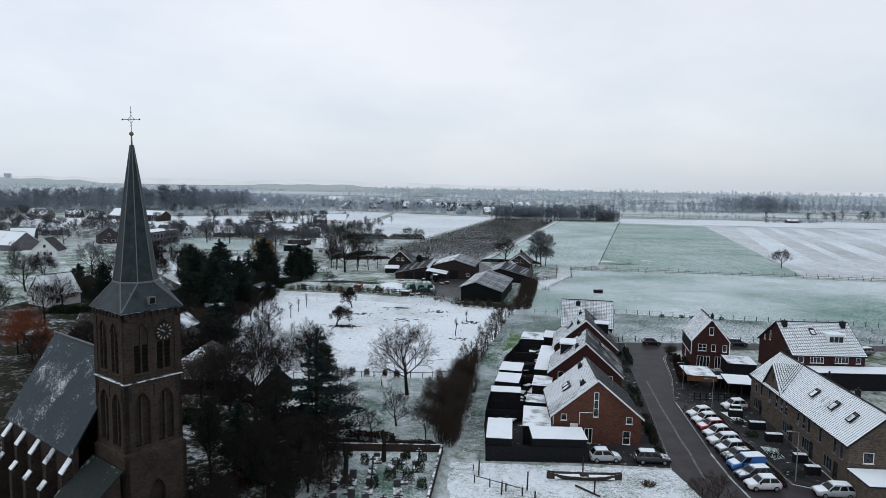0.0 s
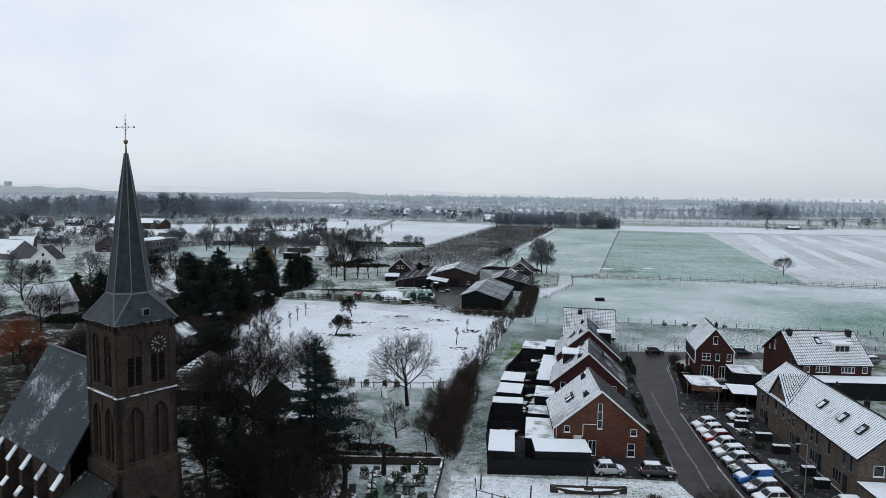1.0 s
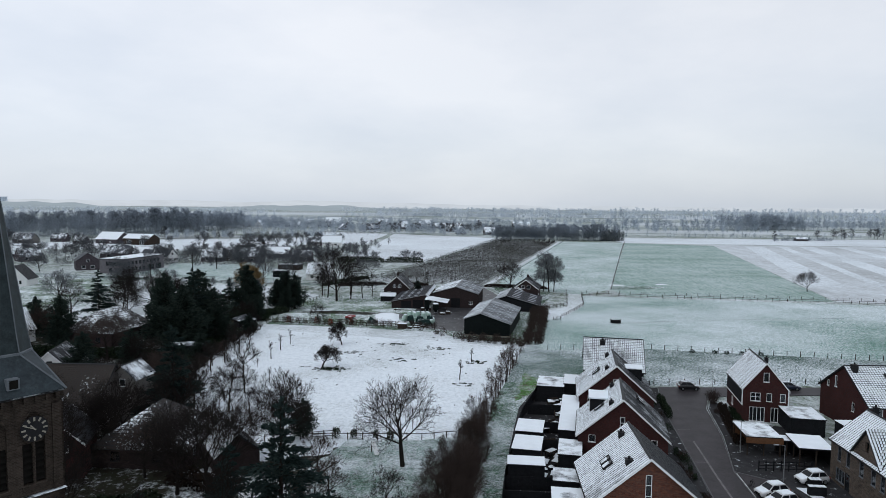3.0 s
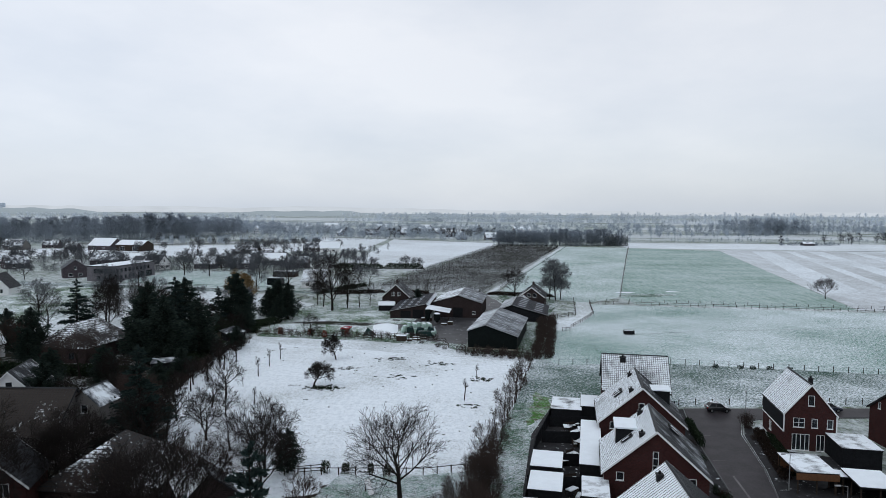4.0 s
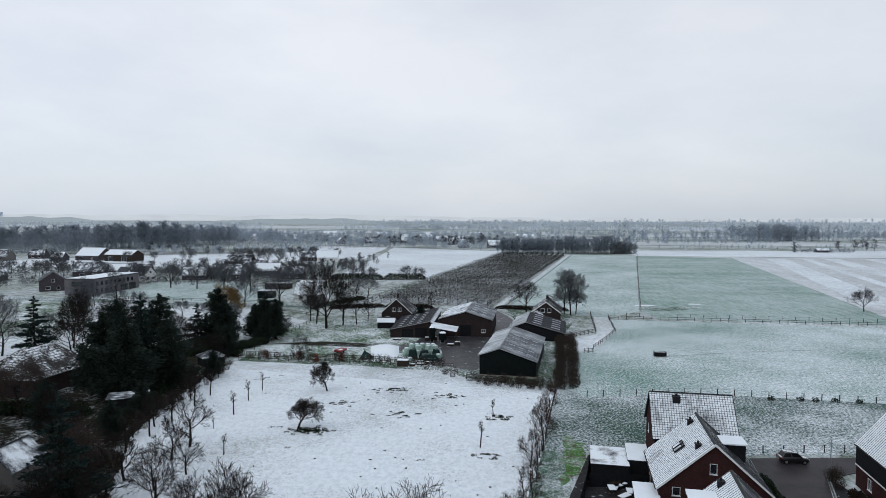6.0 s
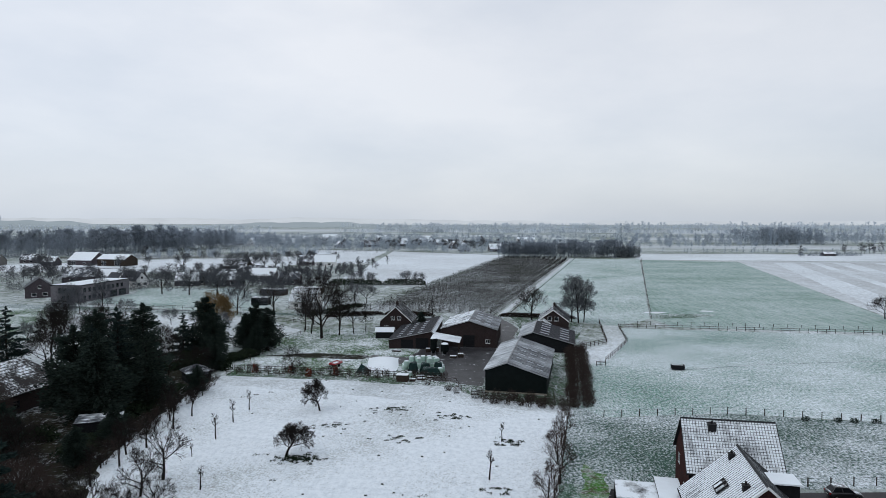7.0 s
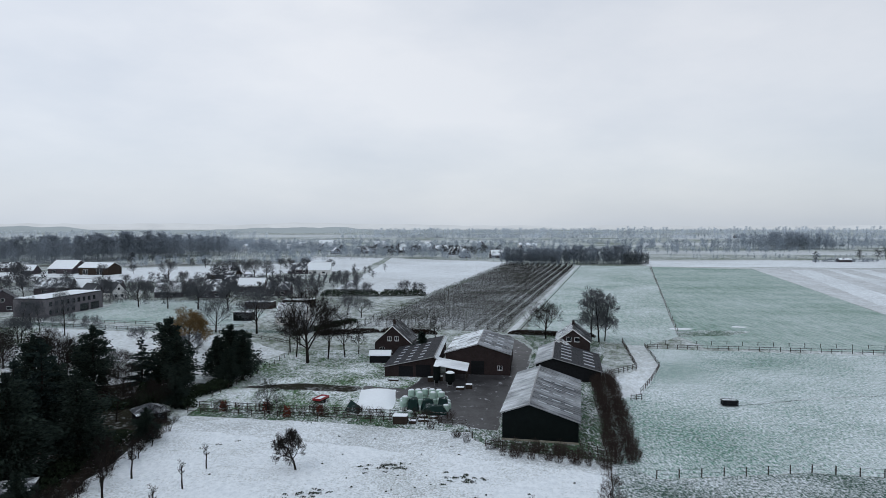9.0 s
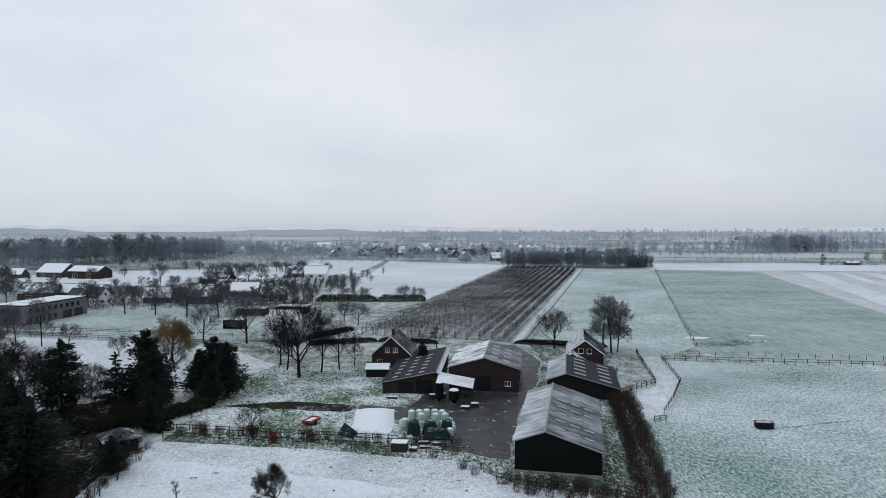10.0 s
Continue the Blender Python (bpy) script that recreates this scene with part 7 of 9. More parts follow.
for key, args in dict(
        walnut=(3, 12.0, 6.9, 0.34, 0.36, 4, (10, 8, 6, 4), 0.0, 0.42, 0.016, 0.17, 0.55),
        fan=(47, 13.0, 7.4, 0.32, 0.30, 4, (10, 8, 6, 4), 0.0, 0.75, 0.022, 0.12, 0.55),
        apple=(22, 5.4, 3.0, 0.20, 0.36, 4, (10, 9, 8, 6), 0.07, 0.35, 0.014, 0.26, 0.6),
        oak=(8, 15.0, 7.2, 0.36, 0.30, 4, (10, 8, 6, 4), 0.0, 0.6, 0.020, 0.16, 0.62),
        tall=(14, 17.0, 5.0, 0.28, 0.26, 4, (13, 7, 5, 4), 0.0, 0.9, 0.018, 0.12, 0.78),
        fruit=(21, 5.2, 2.7, 0.15, 0.28, 4, (8, 6, 5, 4), 0.0, 0.5, 0.012, 0.24, 0.55),
        sapling=(27, 4.2, 1.1, 0.09, 0.35, 3, (8, 5, 4, 3), 0.0, 0.6, 0.014, 0.3),
        pollard=(33, 4.0, 1.3, 0.20, 0.55, 3, (6, 6, 4, 3), 0.0, 0.6, 0.018, 0.45),
        birch=(39, 13.5, 4.6, 0.20, 0.20, 4, (16, 9, 7, 6), 0.22, 0.8, 0.013, 0.12, 0.85),
        shade=(45, 10.0, 5.6, 0.25, 0.28, 4, (10, 8, 6, 4), 0.0, 0.65, 0.018, 0.14, 0.55)).items():
    BARE[key] = bare_tree(*args)
PROTO = {}


def plant(kind, x, y, height_scale=1.0, rot=0.0, mats=None, name="bare_tree", label="", group="", wide=1.0, z=0.0):
    mats = mats or (M_BARK, M_TWIG)
    key = (kind, mats[1].name)
    m = pose(x, y, z, 0, 0, rot) @ Matrix.Diagonal((height_scale * wide, height_scale * wide, height_scale, 1))
    if key in PROTO:
        src = PROTO[key]
        t = thing(name, m, label, "tree", group)
        for c in src.children:
            q = new(c.name.split(".")[0], c.data)
            q.parent = t
        return t
    t = tree_thing(name, m, BARE[kind], mats, label, group)
    PROTO[key] = t
    return t


plant("walnut", -1.6, 102.0, 1.0, 20, name="walnut_tree", label="big spreading bare walnut tree with a dark forked trunk")
plant("fruit", -2.3, 88.3, 1.05, 0, label="small bare fruit tree with thin upright branches")
for x, y, s, r in ((-5.4, 85.0, 0.7, 40), (-9.4, 92, 1.0, 70), (-10.6, 88, 1.1, 150), (-7.0, 83.0, 0.9, 210), (-11.5, 97, 1.2, 10)):
    plant("fruit", x, y, s, r, label="bare garden shrub-tree with fine twigs", group="bare garden trees", mats=(M_BARK, M_TWIG_BROWN))
# the snowy meadow
plant("apple", -21.6, 152.6, 1.0, 30, name="apple_tree", label="old gnarled apple tree with a leaning crown in the snow")
plant("apple", -20.9, 174.8, 1.15, 200, name="apple_tree", label="tall pruned fruit tree with a dark bent trunk", wide=0.72)
for x, y, s in ((6.9, 144.4, 1.0), (9.8, 158.8, 0.75), (-34.1, 159.8, 1.0), (-34.1, 168.2, 0.95), (-33.5, 175.2, 0.9), (-34.9, 152.4, 0.5), (-29.5, 141.0, 0.75), (-42.3, 171.6, 1.15), (-42.6, 164.6, 1.35), (-43.4, 148.7, 1.2), (-43.0, 156.0, 1.3), (-43.7, 141.9, 1.2)):
    plant("pollard", x, y, s, x * 37, name="young_fruit_tree", label="young pruned fruit tree, a dark stake-like stem in the snow", group="young trees in the meadow", wide=0.62)
for x, y, s in ((-35.5, 144.1, 1.5), (-36.1, 139.0, 1.2), (-39.2, 132.1, 1.3), (-31.4, 123.4, 1.35), (-34, 129, 1.1), (-37.5, 124, 1.4), (-26.6, 119.5, 1.1), (-32, 134, 1.0)):
    plant("fruit", x, y, s, x * 53, name="fruit_tree", label="old bare fruit tree with twisted branches", group="old fruit trees beside the meadow")
plant("shade", -19.4, 110.8, 1.0, 75, name="bare_tree", label="broad bare tree at the meadow fence")
# dark trees round the church
for k, x, y, s, r in (("fan", -22.4, 89.0, 0.98, 40), ("fan", -27.5, 93, 0.8, 140), ("tall", -15.8, 74.5, 0.66, 200), ("oak", -35.0, 112.0, 0.7, 60), ("shade", -14.5, 66, 1.0, 130), ("oak", -44, 104, 0.62, 310), ("shade", -45, 97, 1.0, 20), ("tall", -22, 70, 0.62, 95),
                      ("oak", -40, 88, 0.7, 5), ("tall", -34, 82, 0.72, 66), ("oak", -44, 112, 0.6, 50), ("shade", -52, 104, 0.9, 10), ("shade", -60, 114, 0.85, 210), ("oak", -47, 92, 0.6, 110), ("shade", -42, 104, 0.8, 130), ("shade", -56, 110, 1.0, 150), ("oak", -52, 126, 0.6, 80), ("shade", -41, 108, 0.9, 35), ("shade", -49, 124, 0.8, 305), ("shade", -40, 124, 0.7, 95), ("shade", -18, 104, 0.9, 250),
                      ("shade", -9.6, 70.5, 0.85, 300)):
    plant(k, x, y, s, r, label="dark bare churchyard tree with dense branches", group="bare churchyard trees")
for k, x, y, s, r in (("shade", -25.4, 104.0, 0.8, 190), ("shade", -33.4, 97.6, 0.75, 70), ("oak", -42.8, 127.5, 0.62, 40), ("shade", -45.5, 131.0, 0.8, 150), ("shade", -40.6, 123.0, 0.7, 260), ("shade", -68.5, 157, 1.0, 20), ("shade", -90, 172, 1.0, 100), ("oak", -95, 166, 0.6, 10)):
    plant(k, x, y, s, r, (M_BARK, M_TWIG_BROWN), label="dense brown-twigged tree between the old houses", group="brown garden trees")
for x, y, s, r in ((-20, 62, 0.62, 0), (-17, 58, 0.62, 80), (-11, 62, 0.66, 200)):
    plant("shade", x, y, s, r, label="low bare tree at the churchyard edge", group="bare churchyard trees")
for x, y, s, r in ((-72, 117, 0.85, 0), (-78, 122, 0.8, 90), (-66, 112, 0.75, 200), (-82, 130, 0.8, 300)):
    plant("shade", x, y, s, r, (M_BARK, M_TWIG_RED), label="tree with red-brown twigs beyond the nave", group="red-brown trees")
for k, x, y, s in (("shade", -90, 150, 1.0), ("oak", -95, 140, 0.8), ("shade", -110, 160, 0.9), ("oak", -60, 102, 0.65), ("shade", -52, 92, 0.9), ("oak", -120, 190, 0.8), ("birch", -92.2, 214.4, 0.98), ("oak", -104, 205, 0.75), ("shade", -130, 215, 0.8), ("birch", -86, 228, 0.8), ("birch", -80, 222, 0.7), ("shade", -57, 148, 0.75), ("shade", -50, 138, 0.7)):
    plant(k, x, y, s, x * 29, label="bare tree in the gardens beyond the church", group="bare garden trees")

rng = random.Random(71)
for i in range(46):
    x, y = rng.uniform(-300, -105), rng.uniform(150, 330)
    if -210 < x < -150 and 255 < y < 320:
        continue
    plant(rng.choice(("shade", "fan", "shade", "birch")), x, y, rng.uniform(0.6, 1.0), rng.uniform(0, 360), (M_BARK, M_TWIG_MID), label="bare tree in the gardens beyond the church", group="bare garden trees")
# evergreens
cedar = conifer(51, 17.5, 5.4, M_CEDAR, 0.10, True, 5200, 0.62, 0.9)
yew = conifer(57, 14.0, 5.2, M_CONIFER, 0.03, False, 8000, 0.55, 0.85)
thuja = conifer(63, 11.0, 3.9, M_CONIFER, 0.02, False, 6000, 0.5, 0.7)
EVER = {"cedar": (cedar, M_CEDAR), "yew": (yew, M_CONIFER), "thuja": (thuja, M_CONIFER)}
for k, x, y, s, r, lab in (("cedar", -11.9, 79.5, 0.90, 0, "dark layered cedar beside the cemetery"), ("cedar", -17.5, 81, 0.62, 60, "dark evergreen among the churchyard trees"), ("yew", -16.8, 112, 0.42, 0, "dark evergreen bush at the meadow fence"),
                           ("yew", -62, 171, 1.12, 0, "big dark evergreen with a ragged crown"), ("yew", -56.5, 168, 1.08, 100, "big dark evergreen with a ragged crown"), ("cedar", -58, 178, 1.02, 210, "big dark evergreen with a ragged crown"), ("cedar", -66, 184, 0.78, 20, "tall dark evergreen with layered branches"), ("yew", -71, 216, 0.98, 30, "big dark evergreen beyond the gardens"), ("yew", -67, 196, 0.8, 200, "big dark evergreen beyond the gardens"), ("yew", -52.5, 177, 0.95, 300, "dark evergreen beside the meadow"),
                           ("thuja", -58.2, 222.8, 1.30, 0, "dense dark pointed evergreen by the fields"), ("thuja", -55.5, 219.5, 1.0, 70, "dense dark pointed evergreen by the fields"), ("thuja", -47.9, 231.0, 1.05, 0, "dense dark pointed evergreen by the fields"), ("thuja", -44.4, 227.6, 1.0, 120, "dense dark pointed evergreen by the fields"), ("thuja", -50.4, 229, 0.85, 220, "dense dark pointed evergreen by the fields"), ("thuja", -46, 223, 0.7, 200, "dense dark pointed evergreen by the fields"),
                           ("cedar", -93, 200, 0.85, 40, "tall dark evergreen with layered branches"), ("yew", -100, 183, 0.7, 140, "dark evergreen by the old houses"), ("yew", -70, 150, 0.55, 30, "dark evergreen by the old houses"), ("cedar", -62.5, 219, 0.62, 200, "thin pine with layered branches"), ("thuja", -5.6, 253, 0.58, 0, "small pointed evergreen beside the barn"),
                           ("yew", -12.6, 66, 0.32, 0, "dark evergreen at the churchyard edge"), ("yew", -11.4, 72, 0.30, 90, "dark evergreen at the churchyard edge"), ("yew", -16, 70, 0.5, 40, "dark evergreen at the churchyard edge"), ("yew", -20, 74, 0.6, 140, "dark evergreen at the churchyard edge"), ("yew", -26, 80, 0.45, 240, "dark evergreen at the churchyard edge"), ("yew", -46, 100, 0.5, 10, "dark evergreen by the old houses"), ("cedar", -36.8, 114.5, 0.9, 80, "olive-dark evergreen beside the old cottage"), ("yew", -64, 138, 0.6, 130, "dark evergreen by the old houses"), ("yew", -49, 148, 0.42, 60, "dark evergreen by the old houses"), ("yew", -48.8, 158, 0.45, 160, "dark evergreen by the old houses"), ("yew", -46.8, 186, 0.40, 90, "dark evergreen by the meadow"), ("yew", -50, 205, 0.45, 90, "dark evergreen by the meadow"), ("yew", -52, 211, 0.5, 190, "dark evergreen by the meadow"),
                           ("yew", -78, 208, 0.95, 10, "big dark evergreen beyond the gardens"), ("yew", -60, 150, 0.6, 210, "dark evergreen by the old houses"), ("yew", -86.0, 168.5, 0.55, 60, "dark evergreen by the old houses"), ("yew", -87.0, 171.5, 0.85, 160, "dark evergreen by the old houses"), ("yew", -76.5, 155, 0.40, 20, "dark evergreen by the old houses")):
    shp, mt = EVER[k]
    key = ("ever", k)
    m = pose(x, y, 0, 0, 0, r) @ Matrix.Diagonal((s, s, s, 1))
    t = thing("evergreen_tree", m, lab, "tree", "evergreens")
    if key not in PROTO:
        part("trunk", shp[0], M_BARK, t)
        part("crown", shp[1], mt, t)
        PROTO[key] = t
    else:
        for c in PROTO[key].children:
            q = new(c.name.split(".")[0], c.data)
            q.parent = t

# willow, farm and village trees
BARE["willow"] = bare_tree(71, 11.0, 5.2, 0.34, 0.22, 4, (13, 10, 8, 6), 0.20, 0.6, 0.020, 0.14, 0.6)
plant("willow", -69.5, 262, 1.12, 0, (M_BARK, M_TWIG_WILLOW), name="willow_tree", label="weeping willow with orange-yellow bare twigs")
plant("fan", -33.6, 244.6, 1.38, 30, label="big bare tree with a broad crown beside the farm", name="lime_tree")
for x, y, s in ((-29.5, 250, 0.8), (-25.5, 252, 0.7), (-38, 252, 0.75), (-31, 259, 0.7), (-22.5, 256, 0.5), (-41, 258, 0.7)):
    plant("tall", x, y, s, x * 41, label="slim bare tree in the row by the farm", group="slim farm trees")
plant("shade", 30.4, 278.5, 1.15, 45, label="round-crowned bare tree behind the farmhouse")
plant("birch", 44.9, 272.8, 1.08, 10, name="birch_tree", label="pale drooping birch behind the farmhouse", mats=(M_BARK, M_TWIG_MID), wide=1.2)
plant("birch", 43.0, 274.6, 1.0, 220, name="birch_tree", label="pale drooping birch behind the farmhouse", mats=(M_BARK, M_TWIG_MID), group="birches", wide=1.15)
plant("birch", 47.0, 274.5, 0.95, 120, name="birch_tree", label="pale drooping birch behind the farmhouse", mats=(M_BARK, M_TWIG_MID), group="birches")
plant("shade", 151, 282, 0.85, 0, name="field_tree", label="lone round bare tree at the field edge")
plant("sapling", -2.6, 269, 2.0, 0, label="slim bare tree by the farm lane")
plant("fruit", -31.8, 201.8, 1.2, 0, label="bare tree at the meadow fence")
for x, y, s in ((-125, 352, 1.1), (-111.5, 348.5, 1.05), (-98, 345, 1.15), (-85, 342, 1.05), (-72, 290.5, 1.0), (-58.3, 287.6, 1.25), (-64, 250, 0.7), (-86, 268, 0.55), (-76, 262, 0.5), (-40.5, 268, 0.8), (-42, 385, 0.8), (-36, 392, 0.7), (-18, 392, 0.8), (-12, 393, 0.7), (-150, 372, 1.0), (-168, 378, 0.9), (-118, 385, 0.9), (-100, 390, 0.8), (-140, 390, 0.85), (-74, 400, 0.9), (-66, 405, 0.8), (-36, 330, 0.8), (-30, 322, 0.8), (-136, 483, 1.05), (-130, 487, 1.1), (-124, 490, 1.05), (-118, 493, 1.1), (-111, 495, 1.0)):
    plant("fan" if s > 0.9 else "shade", x, y, s * (0.86 if s > 0.9 else 1), x * 17, (M_BARK, M_TWIG_MID), label="bare roadside tree with a rounded crown", group="village trees")
rng = random.Random(17)
for i in range(95):
    x, y = rng.uniform(-340, -40), rng.uniform(378, 640)
    if -330 < x < -110 and y > 465 and rng.random() < 0.85:
        continue
    if x > -58 and y > 396 or -125 < x < -50 and 425 < y < 520:
        continue
    plant(rng.choice(("shade", "fan", "fan", "shade", "birch")), x, y, rng.uniform(0.5, 0.95), rng.uniform(0, 360), (M_BARK, M_TWIG_MID), label="bare village tree among the houses", group="village trees")

# hedges and shrubs
hb = [bush(80 + i, 4.4, 4.6 + 0.5 * i, 130) for i in range(3)]
thin = bush(88, 3.0, 5.0, 46).mesh("hedge_shrub", M_TWIG_BROWN)
for i in range(26):
    f = i / 25
    y = 81.5 + f * 80 + 0.8 * math.cos(i * 3.3)
    x = 4.6 + (y - 81) * 0.135 + max(0.0, y - 116) * 0.085 + 0.7 * math.sin(i * 2.1)
    s = (0.95 - 0.3 * math.sin(i * 2.3)) * (1.1 - 0.62 * f)
    m = pose(x, y, 0, 0, 0, i * 77) @ Matrix.Diagonal((s, s, s * 1.15, 1))
    t = new("hedge_shrub", hb[i % 3].mesh("hedge_shrub", M_TWIG_BROWN)) if i < 3 else new("hedge_shrub", bpy.data.objects["hedge_shrub" if i % 3 == 0 else "hedge_shrub.00%d" % (i % 3)].data)
    if f > 0.34:
        bpy.data.objects.remove(t)
        plant("fruit" if i % 2 else "sapling", x, y, 0.75 + 0.35 * abs(math.sin(i * 1.9)), i * 71, (M_BARK, M_TWIG_BROWN), name="hedge_sapling", label="thin bare sapling along the grass strip", group="hedge saplings", wide=0.85)
        continue
    t.matrix_basis = m
    tagged(t, "tangled brown bare shrub in the hedge by the grass strip", "shrub", "hedge shrubs")
for i, (x, y, s) in enumerate(((3.4, 88, 0.62), (6.2, 93, 0.7), (4.6, 97.5, 0.6), (7.4, 103, 0.62), (2.0, 84, 0.5), (8.4, 108, 0.5), (6.0, 86, 0.55), (5.2, 90.5, 0.66), (7.0, 98, 0.5), (8.0, 105.5, 0.6), (9.4, 112, 0.5), (3.0, 92.5, 0.6), (10.6, 118, 0.42), (4.2, 82.4, 0.5))):
    plant("shade", x, y, s, i * 77, (M_BARK, M_TWIG_BROWN), name="hedge_tree", label="bare brown tree rising from the garden hedge", group="hedge trees", wide=0.8)
for i in range(4):
    t = new("hedge_shrub", hb[0].mesh("hedge_shrub", M_TWIG_BROWN) if i == 0 else bpy.data.objects["hedge_shrub"].data)
    t.matrix_basis = pose((4.8, 5.4, 3.0, 6.6)[i], (86, 92, 90, 99)[i], 0, 0, 0, i * 50) @ Matrix.Diagonal((0.9, 0.9, 0.75, 1))
    tagged(t, "tangled brown bare shrub in the hedge by the grass strip", "shrub", "hedge shrubs")


def hedge_run(pts, w, h, mat, label, n_per_m=260, leaf=0.13, name="hedge"):
    s = Shape()
    for i, ((xa, ya), (xb, yb)) in enumerate(zip(pts, pts[1:])):
        ln = math.hypot(xb - xa, yb - ya)
        q = leafy(i + int(xa), ln, w, h, int(ln * n_per_m), leaf)
        s.join(q, pose((xa + xb) / 2, (ya + yb) / 2, 0, 0, 0, math.degrees(math.atan2(yb - ya, xb - xa))))
    return stuff(name, s, mat, label, "hedge")


for i in range(84):
    f = (i // 2) / 41
    k = 0.52 + 0.14 * math.sin(i * 2.3) + 0.10 * f
    t = new("hedge_shrub", thin if i % 3 else bpy.data.objects["hedge_shrub"].data)
    t.matrix_basis = pose(24.6 + 8.8 * f + (2.6 if i % 2 else 0.0) + 0.7 * math.sin(i * 4.1), 177 + 51 * f, 0, 0, 0, i * 67) @ Matrix.Diagonal((k * 1.1, k * 1.1, k * 1.05, 1))
    tagged(t, "dark brown bare shrub in the hedge along the barn", "shrub", "barn hedge shrubs")
for i, (x, y) in enumerate(((8.5, 180.2), (10.4, 179.6), (12.6, 178.8), (15.0, 178.4), (16.2, 177.4), (18.6, 177.0), (20.4, 176.0), (22.6, 175.2), (3.4, 186.4), (1.8, 188.6), (-2.4, 192.8), (17.2, 181.0), (20.0, 180.4), (13.6, 182.2))):
    k = 0.34 + 0.2 * abs(math.sin(i * 2.1))
    t = new("fence_shrub", bpy.data.objects["hedge_shrub"].data if i % 2 else thin)
    t.matrix_basis = pose(x, y, 0, 0, 0, i * 71) @ Matrix.Diagonal((k * 1.2, k * 1.2, k, 1))
    tagged(t, "small dark bare shrub beside the meadow fence", "shrub", "fence shrubs")
for i in range(70):
    f = i / 69
    k = 0.26 + 0.24 * abs(math.sin(i * 2.9))
    x, y = (-45 + 47 * f, 204.2 - 7.2 * f) if i % 3 else (6.5 + 16 * f, 183.4 - 6.2 * f)
    t = new("fence_shrub", thin)
    t.matrix_basis = pose(x, y + 0.7 * math.sin(i * 5.3), 0, 0, 0, i * 67) @ Matrix.Diagonal((k, k, k * 1.25, 1))
    tagged(t, "small dark bare shrub beside the meadow fence", "shrub", "fence shrubs")
hedge_run([(45.0, 95.2), (44.6, 84), (43.8, 71)], 0.9, 0.9, M_HEDGE, "low red-brown hedge behind the parked cars", 420, 0.09)
hedge_run([(51.4, 128.4), (49.3, 121.6), (46.5, 110.6)], 1.5, 1.25, M_HEDGE, "low brown hedge beside the street", 520, 0.10)
hedge_run([(53.0, 127.6), (51.0, 121.2), (48.4, 111.6)], 1.6, 0.7, M_IVY, "low evergreen planting behind the street hedge", 420, 0.10)
for x, y, k in ((51.2, 132.6, 0.5), (50.7, 130.2, 0.42), (49.3, 125.2, 0.3), (52.4, 133.4, 0.45)):
    t = new("hedge_shrub", bpy.data.objects["hedge_shrub"].data)
    t.matrix_basis = pose(x, y, 0, 0, 0, x * 90) @ Matrix.Diagonal((k, k, k, 1))
    tagged(t, "rounded brown shrub at the street corner", "shrub", "street corner shrubs")
hedge_run([(-40, 284), (-20, 290), (-2, 286)], 1.5, 1.6, M_HEDGE, "dark hedge along the farm lane", 380, 0.13)
hedge_run([(20, 287), (46, 281)], 1.4, 1.5, M_HEDGE, "dark hedge behind the farm", 380, 0.13)
hedge_run([(-58, 392), (-30, 392), (-8, 394)], 2.4, 3.4, M_IVY, "dark evergreen hedge beyond the fields", 110, 0.3)
hedge_run([(-46, 283), (-30, 312)], 1.6, 1.9, M_IVY, "dark evergreen hedge by the lane", 110, 0.25)
rng = random.Random(29)
for i in range(44):
    y = rng.choice((rng.uniform(78, 92), rng.uniform(92, 133)))
    x = 33.2 + (y - 81) * 0.168 - rng.choice((0.7, 0.9, rng.uniform(0.7, 2.4)))
    w = rng.uniform(0.5, 1.5)
    whole("garden_shrub", leafy(180 + i, w, w * rng.uniform(0.9, 2.0), rng.uniform(0.35, 1.3), 220, 0.1), rng.choice((M_IVY, M_IVY, M_HEDGE)), "low dark shrub with snow in a front garden", "shrub", "front garden shrubs", m=pose(x, y, 0.04))
hedge_run([(40.4, 122), (42.2, 133)], 1.0, 1.4, M_IVY, "clipped evergreen by the corner house", 200, 0.12)
hedge_run([(-47, 205), (-60, 214), (-64, 236)], 3.0, 2.4, M_IVY, "dark undergrowth below the evergreens", 180, 0.3)
hedge_run([(-74, 200), (-60, 206), (-50, 214), (-46, 222)], 4.0, 1.8, M_IVY, "dark undergrowth below the evergreens", 240, 0.3)
for i, (x, y, s) in enumerate(((-84, 226, 1.0), (-76, 222, 0.9), (-92, 232, 1.05), (-98, 224, 1.0), (-72, 228, 0.7), (-104, 238, 1.0), (-88, 206, 0.9), (-64, 214, 0.7), (-53, 204, 0.6), (-57, 197, 0.7))):
    plant("shade", x, y, s, i * 63, label="dark bare tree among the evergreens", group="bare trees among evergreens")
for i in range(30):
    k = 0.32 + 0.3 * abs(math.sin(i * 2.7))
    t = new("meadow_shrub", thin if i % 3 else bpy.data.objects["hedge_shrub"].data)
    t.matrix_basis = pose(-47.4 + 1.6 * math.sin(i * 3.7), 146 + i * 1.75, 0, 0, 0, i * 71) @ Matrix.Diagonal((k * (1.4 if i % 3 else 0.8), k * 1.1, k, 1))
    tagged(t, "tangled dark bare shrub along the meadow edge", "shrub", "meadow edge shrubs")
for i in range(9):
    plant("fruit", -45.6 + 1.2 * math.sin(i * 2.2), 148 + 5.2 * i, 0.8 + 0.25 * math.sin(i * 1.7), i * 83, name="fruit_tree", label="old bare fruit tree with twisted branches", group="old fruit trees beside the meadow")
